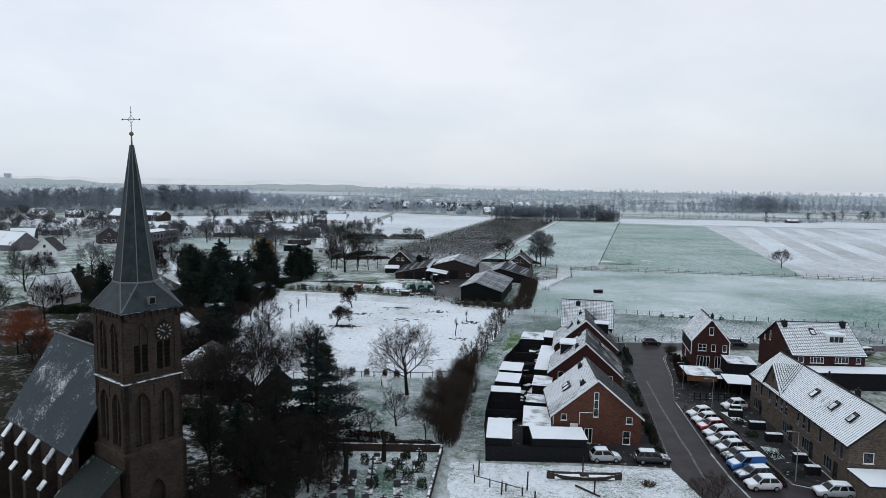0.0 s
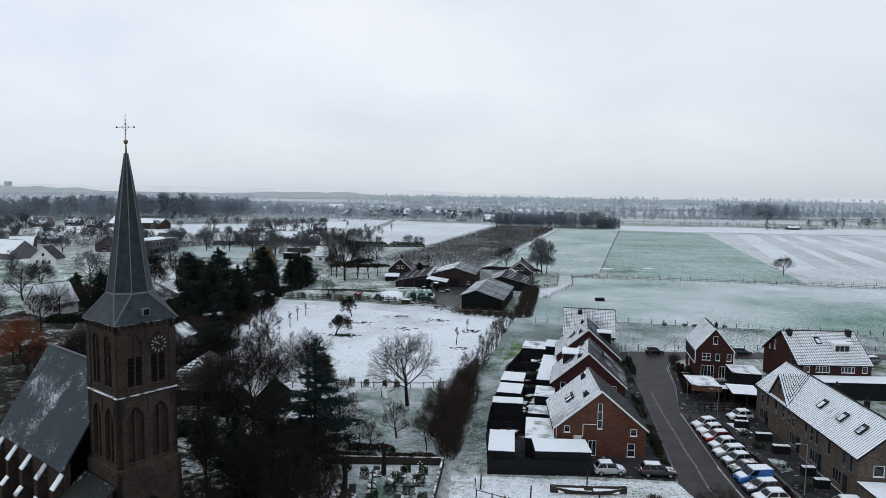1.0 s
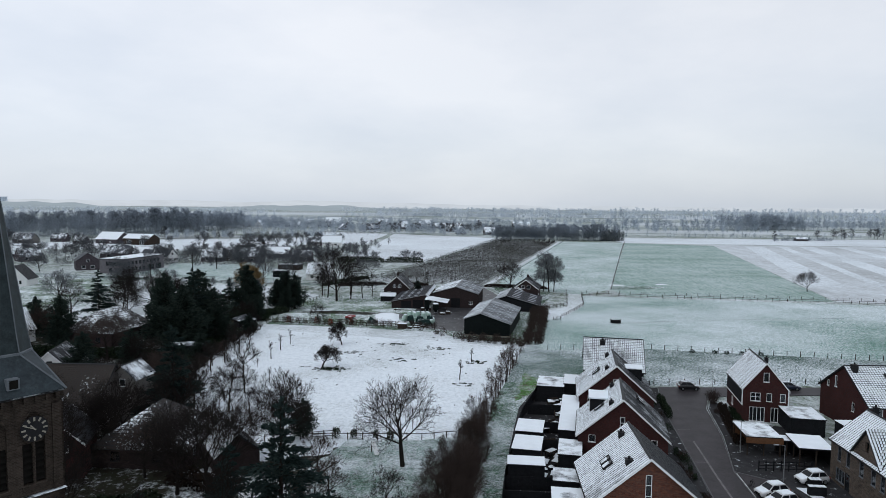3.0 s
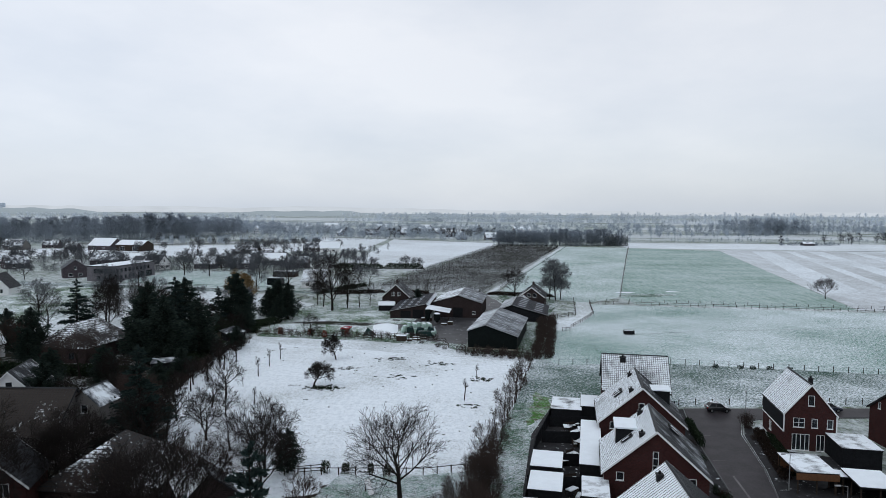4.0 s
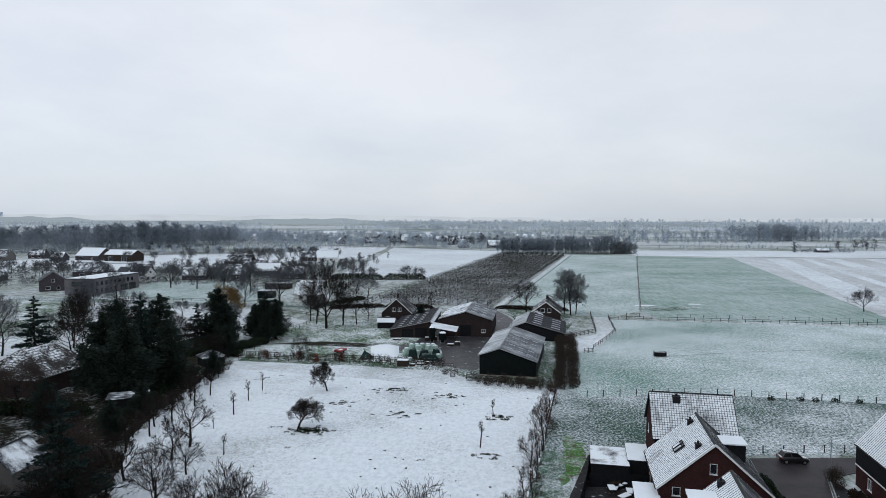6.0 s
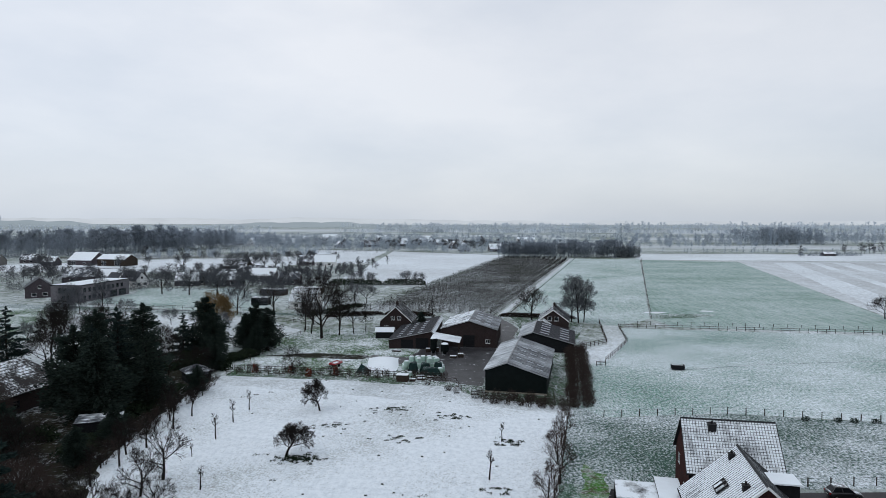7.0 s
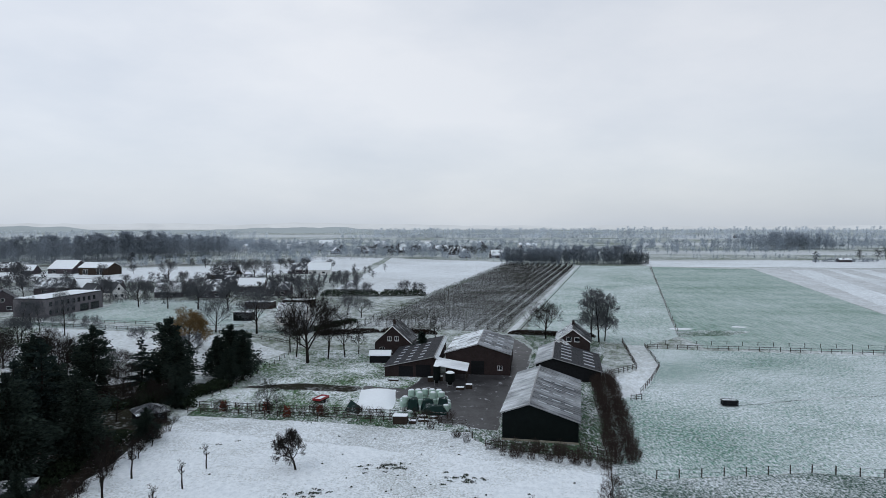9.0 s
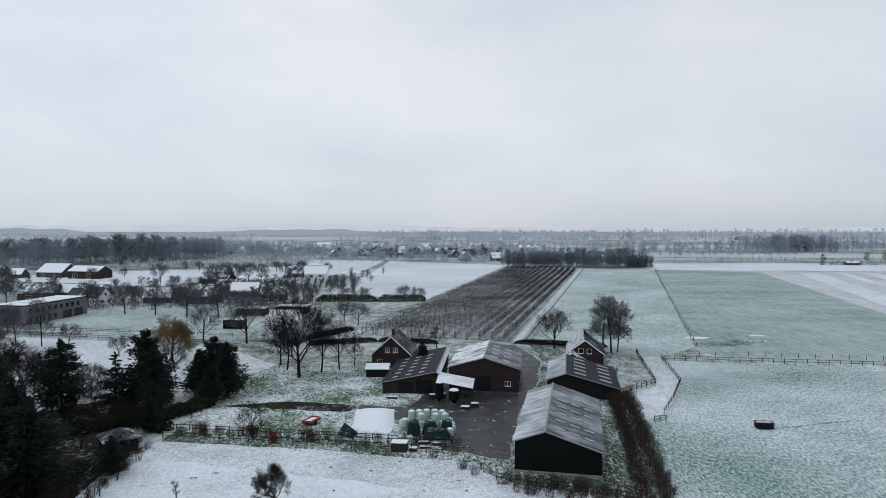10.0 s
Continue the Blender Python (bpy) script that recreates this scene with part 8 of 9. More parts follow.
hedge_run([(-52, 150), (-53, 170), (-52, 190)], 5.0, 1.6, M_IVY, "dark undergrowth along the meadow edge", 150, 0.25)
hedge_run([(-96, 161), (-76, 160), (-58, 159)], 2.6, 2.2, M_IVY, "dark hedge between the old gardens", 170, 0.26)
hedge_run([(-30, 97), (-22, 94)], 3.0, 1.6, M_HEDGE, "dark tangled undergrowth below the garden trees", 160, 0.22)
hedge_run([(-66, 124), (-70, 138)], 3.0, 2.2, M_IVY, "dark shrubs round the old houses", 150, 0.3)
hedge_run([(-38, 86), (-28, 90)], 3.0, 1.8, M_IVY, "dark shrubs round the churchyard", 240, 0.26)
hedge_run([(-11, 80.5), (-4, 80.5), (3.6, 80.6)], 1.2, 1.15, M_HEDGE, "dark brown hedge behind the churchyard wall", 300, 0.13)
hedge_run([(-9, 84.4), (-2, 83.4)], 1.6, 0.9, M_HEDGE, "low brown border in the garden", 160, 0.14)
hedge_run([(-22, 62), (-16, 74), (-13, 82)], 3.0, 2.0, M_HEDGE, "dark undergrowth at the churchyard edge", 260, 0.22)
for x, y in ((-32.4, 202.6), (-22.4, 200.8), (-40.5, 203.4), (-28.0, 199.6)):
    whole("red_shrub", leafy(int(x), 1.3, 1.3, 2.0, 380, 0.12), M_REDLEAF, "red-leaved beech shrub at the meadow fence", "shrub", "red shrubs", m=pose(x, y, 0))
for i, (x, y, w, h) in enumerate(((-9.4, 112.2, 1.0, 1.3), (-6.2, 112.6, 0.8, 1.1), (-4.0, 112.0, 1.0, 1.2), (-12.0, 112.2, 1.2, 1.6), (-1.8, 71.6, 1.5, 1.4), (0.4, 71.2, 1.4, 1.6), (-1.0, 73.8, 1.2, 1.6), (-8.4, 74.4, 1.6, 2.2), (-6.6, 69.4, 1.2, 1.6), (1.6, 73.8, 1.2, 1.5), (-5.2, 75.4, 1.1, 1.5), (-3.4, 69.6, 1.0, 1.4), (-7.6, 77.6, 1.2, 1.0), (-0.2, 77.4, 1.0, 1.1), (2.0, 69.4, 1.2, 1.3), (-9.4, 70.2, 1.6, 2.0), (-10.0, 76.0, 1.8, 2.0), (1.8, 77.0, 1.2, 0.9))):
    whole("clipped_shrub", leafy(90 + i, w, w, h, 420, 0.09), M_IVY, "small dark clipped evergreen shrub", "shrub", "clipped shrubs", m=pose(x, y, 0))
# dark leafy clumps stand in for animals at the paddock fence
for i, (x, y) in enumerate(((62, 169.6), (67, 169.0), (69.5, 168.4), (73, 168.2), (77, 167.6))):
    whole("tussock", leafy(120 + i, 1.3, 0.9, 0.8, 160, 0.12), M_CONIFER, "dark leafy clump standing in for an animal at the paddock fence", "tussock", "tussocks", m=pose(x, y, 0))

# ---- fences ----
def fence(pts, label, gap=2.5, h=1.2, rails=2, thick=0.06, rail_h=0.10, mat=None, group="", wires=False):
    f = thing("fence", pose(pts[0][0], pts[0][1], 0), label, "fence", group)
    x0, y0 = pts[0]
    mat = mat or M_POST
    post = Shape().box(-thick, -thick, -0.1, thick, thick, h).mesh("post", mat)
    for k, ((xa, ya), (xb, yb)) in enumerate(zip(pts, pts[1:])):
        ln = math.hypot(xb - xa, yb - ya)
        n = max(1, round(ln / gap))
        for i in range(n + (k == len(pts) - 2)):
            p = new("post", post)
            p.parent = f
            p.matrix_basis = pose(xa + (xb - xa) * i / n - x0, ya + (yb - ya) * i / n - y0, 0, 1.5 * math.sin(i * 3.1), 1.5 * math.cos(i * 2.3), 13 * i)
        for r in range(rails):
            z = h * (0.92 - 0.45 * r) if rails < 3 else h * (0.92 - 0.3 * r)
            s = Shape()
            if wires:
                s.tube((xa - x0, ya - y0, z), (xb - x0, yb - y0, z), 0.012, 0.012, 3)
            else:
                a = math.atan2(yb - ya, xb - xa)
                s.box(0, -0.09, z - rail_h, ln, -0.055, z).moved(pose(xa - x0, ya - y0, 0, 0, 0, math.degrees(a)))
            part("wire" if wires else "rail", s, M_IRON if wires else mat, f)
    return f


fence([(-46.6, 202.2), (-20, 198.4), (3.6, 194.3), (4.4, 188.2)], "dark post and rail fence between meadow and farmyard")
fence([(-46.0, 206.2), (-20, 202.2), (0.5, 198.6)], "second dark rail fence behind the meadow hedge", rails=2)
fence([(6.2, 184.4), (14, 181.6), (23.4, 177.4)], "dark post and rail fence in front of the barn", rails=2)
fence([(20.8, 184.0), (24.8, 178.6)], "short slatted gate fence beside the barn", rails=3, gap=1.8)
fence([(-22, 110.4), (-14.5, 111.4), (0.6, 111.6), (6, 113)], "wooden fence between garden and meadow", rails=1, gap=2.2, h=1.1)
fence([(-15.4, 111.6), (-12.2, 112.4)], "short field gate in the garden fence", rails=3, gap=1.6)
fence([(28.4, 171.4), (50.5, 173.5), (80, 167.6), (111, 161.8), (150, 156)], "thin wire fence on posts across the paddock", gap=3.0, h=1.25, rails=2, wires=True)
fence([(56, 263.5), (90, 258.4), (130, 252.0), (172, 245)], "long post and rail fence along the fields", gap=2.6, h=1.3)
fence([(59, 270.0), (92, 266.0), (132, 259.4), (176, 252)], "second field fence with wire and posts", gap=4.0, h=1.2, wires=True)
fence([(72.0, 283), (97.6, 372), (129.4, 482), (166, 606)], "wire fence along the field ditch", gap=9.0, h=1.2, wires=True)
fence([(56.1, 266.2), (51.5, 239.7), (45.1, 225.9), (39.6, 215.3)], "rail fence along the curved farm track", rails=2, gap=2.2)
fence([(51.6, 272.9), (45.5, 238.0), (37.2, 230.9)], "dark wooden fence round the farmhouse garden", rails=3, gap=1.7, h=1.4)
fence([(36.2, 210.5), (38.5, 211.1)], "field gate at the paddock corner", rails=3, gap=1.4)
fence([(34.0, 219.1), (35.8, 219.1)], "second field gate beside the barn hedge", rails=3, gap=1.4)
fence([(-46, 213), (-42, 236), (-40, 262)], "wire fence beside the evergreens", gap=3.5, rails=2, wires=True)
fence([(-130, 301), (-66, 287), (-42, 268)], "low wooden roadside rail fence", gap=4.0)
fence([(-148, 315), (-66, 299)], "low wooden post fence along the village green", gap=4.0)
fence([(44.2, 142.2), (80, 143.6), (118, 144.0)], "thin wire fence beside the cross street", gap=3.0, wires=True)
fence([(23.9, 139.6), (43, 140.9)], "garden fence behind the corner house", gap=2.0, rails=3, mat=M_BLACK_WOOD)
fence([(44.8, 101.4), (51.6, 101.2)], "dark wooden slatted garden fence", gap=1.0, rails=3, h=1.5, mat=M_BLACK_WOOD)
fence([(24.0, 178.6), (19.7, 160), (17, 148), (13, 133)], "thin wire fence along the meadow edge", gap=2.6, h=1.2, rails=2, wires=True)
fence([(-49.5, 184), (-51, 201)], "dark fence by the hut", gap=2.5)


def board_fence(pts, h, label):
    f = thing("board_fence", pose(pts[0][0], pts[0][1], 0), label, "fence", "black garden screens")
    x0, y0 = pts[0]
    for (xa, ya), (xb, yb) in zip(pts, pts[1:]):
        ln = math.hypot(xb - xa, yb - ya)
        n = max(1, round(ln / 1.8))
        for i in range(n):
            a, b = ln * i / n, ln * (i + 1) / n
            face = []
            for k in range(9):
                face += [(-0.02 - 0.012 * (k % 2), h * k / 9), (-0.02 - 0.012 * (k % 2), h * (k + 1) / 9)]
            ring = face + [(0.02, h), (0.02, 0)]
            m = len(ring)
            s = Shape().add([(a + 0.03, y, z) for y, z in ring] + [(b - 0.03, y, z) for y, z in ring],
                            [tuple(range(m)), tuple(range(m, 2 * m))[::-1]] + [(q, m + q, m + (q + 1) % m, (q + 1) % m) for q in range(m)])
            part("post", Shape().box(a - 0.05, -0.05, 0, a + 0.025, 0.05, h + 0.05).moved(pose(xa - x0, ya - y0, 0, 0, 0, math.degrees(math.atan2(yb - ya, xb - xa)))), M_BLACK_WOOD, f)
            part("panel", s.moved(pose(xa - x0, ya - y0, 0, 0, 0, math.degrees(math.atan2(yb - ya, xb - xa)))), M_BLACK_WOOD, f)
    return f


board_fence([(9.7, 77.2), (22.6, 77.2)], 1.9, "black boarded screen in front of the sheds")
board_fence([(9.7, 77.3), (10.4, 90), (11.4, 97), (13.6, 108), (16.3, 121), (19.6, 131), (22.6, 142)], 1.8, "long black boarded screen along the grass strip")
for ya, xa, xb in ((91.2, 10.6, 16.2), (95.2, 11.2, 19.5), (107.6, 13.4, 21.4), (115.2, 15.6, 21.2), (123.6, 17.6, 23.4), (130.6, 19.8, 28)):
    board_fence([(xa, ya), (xb, ya - 0.5)], 1.75, "black boarded screen between two back gardens")
rng = random.Random(23)
for i in range(34):
    y = rng.uniform(86, 131)
    x = 10.6 + (y - 86) * 0.235 + rng.uniform(0.4, 3.2) + (2.2 if 96 < y < 114 else 0.6)
    k = i % 3
    if k == 0:
        t = thing("garden_table", pose(x, y, 0.05, 0, 0, rng.uniform(0, 90)), "garden table with snow lying on its top", "table", "snowy garden furniture")
        part("tabletop", Shape().box(-0.8, -0.45, 0.70, 0.8, 0.45, 0.75), M_BROWN_WOOD, t)
        part("snow_cover", Shape().box(-0.78, -0.43, 0.753, 0.78, 0.43, 0.82), M_SNOW, t)
        for a, b in ((-0.7, -0.38), (0.7, -0.38), (-0.7, 0.38), (0.7, 0.38)):
            part("leg", Shape().box(a - 0.04, b - 0.04, 0, a + 0.04, b + 0.04, 0.70), M_BROWN_WOOD, t)
    elif k == 1:
        t = thing("planter", pose(x, y, 0.05, 0, 0, rng.uniform(0, 90)), "square planter capped with snow", "planter", "snowy garden furniture")
        part("tub", Shape().lathe([(0.35, 0), (0.45, 0.5), (0.47, 0.55)], 4, turn=math.pi / 4), M_BLACK_WOOD, t)
        part("snow_cover", Shape().lathe([(0.43, 0.553), (0.2, 0.72)], 8), M_SNOW, t)
    else:
        t = thing("garden_bench", pose(x, y, 0.05, 0, 0, rng.uniform(0, 90)), "low garden bench under a strip of snow", "bench", "snowy garden furniture")
        part("seat", Shape().box(-0.8, -0.3, 0.36, 0.8, 0.3, 0.44), M_BROWN_WOOD, t)
        part("backrest", Shape().box(-0.8, 0.25, 0.5, 0.8, 0.3, 0.9), M_BROWN_WOOD, t)
        part("snow_cover", Shape().box(-0.78, -0.28, 0.443, 0.78, 0.24, 0.52), M_SNOW, t)
        for a in (-0.7, 0.7):
            part("leg", Shape().box(a - 0.05, -0.25, 0, a + 0.05, 0.28, 0.36), M_BROWN_WOOD, t)
# front gardens of the terrace
for i, (x, y, w, d) in enumerate(((48.2, 74.5, 1.7, 0.7), (48.6, 78.0, 1.6, 0.7), (48.4, 84.8, 2.2, 0.7), (48.2, 89.2, 2.2, 0.7), (47.4, 94.2, 2.0, 0.6), (48.6, 96.2, 1.4, 0.8))):
    t = thing("bin_store", pose(x, y, 0.11, 0, 0, -5), "low dark bin store with snow on its lids", "bin store", "bin stores before the terrace")
    part("store_body", Shape().box(0, 0, 0, w, d, 1.0), M_BLACK_WOOD, t)
    n = 3
    for k in range(n):
        lid = part("lid", Shape().box(w * k / n + 0.02, -0.03, 1.003, w * (k + 1) / n - 0.02, d + 0.03, 1.06), M_BLACK_WOOD, t)
        part("snow_cover", Shape().box(w * k / n + 0.04, 0, 1.063, w * (k + 1) / n - 0.04, d, 1.13), M_SNOW, lid)
for i, (x, y, w) in enumerate(((46.6, 74.2, 2.6), (46.9, 79.6, 2.2), (47.2, 86.5, 1.6), (47.6, 91.4, 1.4))):
    whole("garden_shrub", leafy(150 + i, w, w * 0.7, 0.8, 300, 0.1), M_IVY, "low dark shrub with snow in a front garden", "shrub", "front garden shrubs", m=pose(x, y, 0.1))
sheet("snowy_bed", [(46.4, 78.8), (48.2, 79.4), (48.6, 82.6), (46.8, 83.2)], 0.13, M_GARDEN)
sheet("snowy_bed", [(47.6, 92.6), (49.2, 92.4), (48.4, 96.2), (47.0, 96.4)], 0.13, M_SNOW)


# ---- street lamps ----
def street_lamp(x, y, rot, h=6.0):
    t = thing("street_lamp", pose(x, y, 0.1, 0, 0, rot), "slim grey street lamp with a short arm", "street lamp", "street lamps")
    part("pole", Shape().tube((0, 0, 0), (0, 0, h), 0.07, 0.04, 8), M_STEEL, t)
    part("arm", Shape().tube((0, 0, h), (-0.9, 0, h + 0.1), 0.035, 0.03, 6), M_STEEL, t)
    part("lamp_head", Shape().box(-1.4, -0.12, h + 0.04, -0.8, 0.12, h + 0.14), M_STEEL, t)


street_lamp(46.0, 72.8, 0)
street_lamp(46.4, 98.2, 0, 4.6)
street_lamp(45.2, 107.6, 20, 4.6)
street_lamp(52.6, 135.2, 60, 4.6)


# ---- cars ----
def car(m, colour, label, kind="hatch", group="parked cars", snow=True):
    """A parked car, nose towards local -x: a rounded lower body, a cabin with inset windows, and a domed roof."""
    c = thing("car" if kind != "van" else "van", m, label, "car" if kind != "van" else "van", group)
    pt = CAR_PAINT[colour]
    # lower body stations: x, half width, sill height, top height; cabin: base and top ends, half widths, heights
    if kind == "van":
        st = [(-2.15, 0.64, 0.40, 0.70), (-2.06, 0.80, 0.26, 0.86), (-1.75, 0.88, 0.2, 0.98), (-1.2, 0.91, 0.2, 1.12), (-0.4, 0.92, 0.2, 1.16), (1.8, 0.92, 0.2, 1.16), (2.1, 0.90, 0.25, 1.14), (2.16, 0.84, 0.4, 1.05)]
        cab, x_w, splits = (-1.15, 2.12, 0.88, 1.12, -0.35, 2.04, 0.76, 1.82), 1.35, ((0.0, 0.34),)
    elif kind == "estate":
        st = [(-2.2, 0.62, 0.40, 0.60), (-2.12, 0.78, 0.26, 0.70), (-1.85, 0.86, 0.2, 0.79), (-1.15, 0.89, 0.2, 0.92), (-0.3, 0.90, 0.2, 0.96), (1.5, 0.90, 0.2, 0.98), (2.0, 0.87, 0.24, 0.96), (2.18, 0.78, 0.34, 0.88), (2.22, 0.70, 0.45, 0.78)]
        cab, x_w, splits = (-1.1, 2.05, 0.82, 0.93, -0.3, 1.62, 0.61, 1.46), 1.34, ((0.0, 0.38), (0.38, 0.72), (0.72, 1.0))
    else:
        st = [(-1.95, 0.60, 0.40, 0.62), (-1.88, 0.75, 0.26, 0.72), (-1.62, 0.83, 0.2, 0.81), (-1.0, 0.86, 0.2, 0.94), (-0.3, 0.87, 0.2, 0.97), (1.1, 0.87, 0.2, 0.99), (1.65, 0.85, 0.22, 0.97), (1.88, 0.78, 0.32, 0.90), (1.94, 0.70, 0.45, 0.80)]
        cab, x_w, splits = (-1.0, 1.74, 0.80, 0.95, -0.28, 1.25, 0.60, 1.50), 1.2, ((0.0, 0.52), (0.52, 1.0))
    s = Shape()
    for x, hw, zb, zt in st:
        d = zt - zb
        half = [(hw * 0.88, zb), (hw * 0.985, zb + 0.18 * d), (hw, zb + 0.5 * d), (hw * 0.975, zb + 0.8 * d), (hw * 0.90, zt - 0.015), (hw * 0.6, zt + 0.02)]
        s.v += [(x, -y, z) for y, z in half] + [(x, 0, zt + 0.03)] + [(x, y, z) for y, z in half[::-1]]
    n = 13
    for k in range(len(st) - 1):
        for i in range(n):
            a, b = k * n + i, k * n + (i + 1) % n
            s.f.append((a, b, b + n, a + n))
            s.s.append(0)
    s.f += [tuple(range(n))[::-1], tuple(range(n * (len(st) - 1), n * len(st)))]
    s.s += [0, 0]
    body = part("body", s, pt, c, smooth=True)
    x0b, x1b, hb, zb, x0t, x1t, ht, zt = cab
    base = [Vector((x0b, -hb, zb)), Vector((x1b, -hb, zb)), Vector((x1b, hb, zb)), Vector((x0b, hb, zb))]
    top = [Vector((x0t, -ht, zt)), Vector((x1t, -ht, zt)), Vector((x1t, ht, zt)), Vector((x0t, ht, zt))]
    cabin = Shape().add([tuple(p) for p in base + top], [(0, 1, 5, 4), (1, 2, 6, 5), (2, 3, 7, 6), (3, 0, 4, 7), (4, 5, 6, 7)])
    part("cabin", cabin, pt, body)

    def pane(name, a, b, f0, f1):
        """A window on the cabin face whose lower edge runs from corner a to corner b, between two fractions along it."""
        (pa, ta), (pb, tb) = (base[a], top[a]), (base[b], top[b])
        q = []
        for f, h in ((f0, 0.10), (f1, 0.10), (f1, 0.88), (f0, 0.88)):
            q.append(pa.lerp(ta, h).lerp(pb.lerp(tb, h), f))
        nrm = (q[1] - q[0]).cross(q[3] - q[0]).normalized() * 0.015
        part(name, Shape().slab([tuple(p + nrm) for p in q], 0.025), M_CARGLASS, body)

    for f0, f1 in splits:
        pane("side_window", 0, 1, f0 + 0.035, f1 - 0.03)
        pane("side_window", 2, 3, 1 - f1 + 0.03, 1 - f0 - 0.035)
    pane("windscreen", 3, 0, 0.05, 0.95)
    if kind != "van":
        pane("rear_window", 1, 2, 0.08, 0.92)
    rf = Shape()
    for q, z, k in ((0.0, -0.01, 1.0), (0.0, 0.03, 1.0), (0.06, 0.065, 1.0), (0.25, 0.085, 1.0)):
        for p in top:
            mx = (x0t + x1t) / 2
            rf.v.append((mx + (p.x - mx) * (1.05 - q), p.y * (1.05 - q), zt + z))
    for k in range(3):
        for i in range(4):
            rf.f.append((4 * k + i, 4 * k + (i + 1) % 4, 4 * k + 4 + (i + 1) % 4, 4 * k + 4 + i))
    rf.f += [(12, 13, 14, 15), (3, 2, 1, 0)]
    rf.s = [0] * len(rf.f)
    roof = part("roof", rf, pt, body)
    if snow:
        mx, k = (x0t + x1t) / 2, 0.93 if kind != "van" else 0.4
        off = 0.0 if kind != "van" else 0.45
        sn = [(off + mx + (p.x - mx) * k, p.y * 0.95, zt + 0.04) for p in top]
        sn2 = [(off + mx + (p.x - mx) * k * 0.9, p.y * 0.82, zt + 0.135) for p in top]
        part("snow_cover", Shape().add(sn + sn2, [(0, 1, 5, 4), (1, 2, 6, 5), (2, 3, 7, 6), (3, 0, 4, 7), (4, 5, 6, 7), (3, 2, 1, 0)]), M_SNOW, roof)
    for x in (-x_w, x_w):
        for sgn in (-1, 1):
            tm = pose(x, sgn * 0.80, 0.31, 90, 0, 0)
            w = part("wheel", Shape().lathe([(0.28, -0.11), (0.315, -0.08), (0.315, 0.08), (0.28, 0.11)], 18).moved(tm), M_TYRE, c)
            part("rim", Shape().lathe([(0.20, -0.118), (0.21, 0.118)], 12).moved(tm), M_RIM, w)
    f0, r0 = st[1], st[-2]
    for sgn in (-1, 1):
        part("headlight", Shape().box(f0[0] - 0.04, sgn * 0.58 - 0.15, f0[3] - 0.19, f0[0] + 0.14, sgn * 0.58 + 0.15, f0[3] - 0.04), M_LAMPLENS, body)
        part("tail_light", Shape().box(r0[0] - 0.1, sgn * 0.68 - 0.09, r0[3] - 0.26, r0[0] + 0.07, sgn * 0.68 + 0.09, r0[3] - 0.02), M_TAIL, body)
        part("mirror", Shape().box(x0b + 0.18, sgn * 0.95 - 0.09, 0.95, x0b + 0.32, sgn * 0.95 + 0.09, 1.09), M_TYRE, body)
    part("grille", Shape().box(st[0][0] - 0.02, -0.42, 0.42, st[0][0] + 0.1, 0.42, 0.58), M_TYRE, body)
    part("bumper", Shape().box(st[0][0] - 0.03, -0.58, 0.26, st[0][0] + 0.1, 0.58, 0.40), M_TYRE, body)
    part("number_plate", Shape().box(st[-1][0] + 0.003, -0.26, 0.52, st[-1][0] + 0.02, 0.26, 0.63), M_LAMPLENS, body)
    return c


ROW = [("white", "hatch"), ("white", "hatch"), ("red", "hatch"), ("silver", "hatch"), ("silver", "estate"), ("grey", "hatch"), ("black", "hatch"), ("blue", "van"), ("navy", "estate"), ("white", "hatch")]
LABEL = {"white": "white hatchback with snow on its roof in a parking bay", "red": "red hatchback under snow in a parking bay", "silver": "silver car with a snowy roof in a parking bay", "black": "black car lightly dusted with snow in a parking bay", "blue": "bright blue panel van in a parking bay", "grey": "dark grey car with a snow-covered roof", "navy": "very dark car with a thick cap of snow"}
for i, (col, kd) in enumerate(ROW):
    f = i / 9
    y = 94.3 + (70.9 - 94.3) * f
    x = 43.0 + (41.2 - 43.0) * f
    car(pose(x, y, 0.06, 0, 0, 12 - 8 * f + 3 * math.sin(i * 2.7)), col, LABEL[col], kd, snow=col != "black")
car(pose(49.8, 98.0, 0.11, 0, 0, 8), "white", "white hatchback with a snowy roof beside the terrace", "hatch")
car(pose(48.5, 69.4, 0.06, 0, 0, -3), "silver", "silver estate car with a snowy roof at the terrace end", "estate")
car(pose(24.7, 77.9, 0.06, 0, 0, 182), "silver", "silver hatchback dusted with snow beside the orange brick house", "hatch")
car(pose(30.6, 77.6, 0.06, 0, 0, 176), "black", "black car with snow on bonnet and roof on the driveway", "estate")
car(pose(49.6, 138.9, 0.06, 0, 0, 176), "black", "black hatchback dusted with snow at the street corner", "hatch", snow=False)
car(pose(68.6, 139.6, 0.06, 0, 0, 176), "navy", "dark blue car parked on the cross street", "estate", snow=False)
car(pose(92.5, 133.6, 0.06, 0, 0, 10), "grey", "grey car parked beyond the houses", "estate")
bk = thing("bicycle", pose(41.4, 96.2, 0.06, 0, 0, 40), "dark bicycle leaning by the parking bays", "bicycle")
for x in (-0.5, 0.5):
    w = Shape()
    for k in range(14):
        a, b = 2 * math.pi * k / 14, 2 * math.pi * (k + 1) / 14
        w.tube((x + 0.33 * math.cos(a), 0, 0.34 + 0.33 * math.sin(a)), (x + 0.33 * math.cos(b), 0, 0.34 + 0.33 * math.sin(b)), 0.025, 0.025, 4)
    part("wheel", w, M_TYRE, bk)
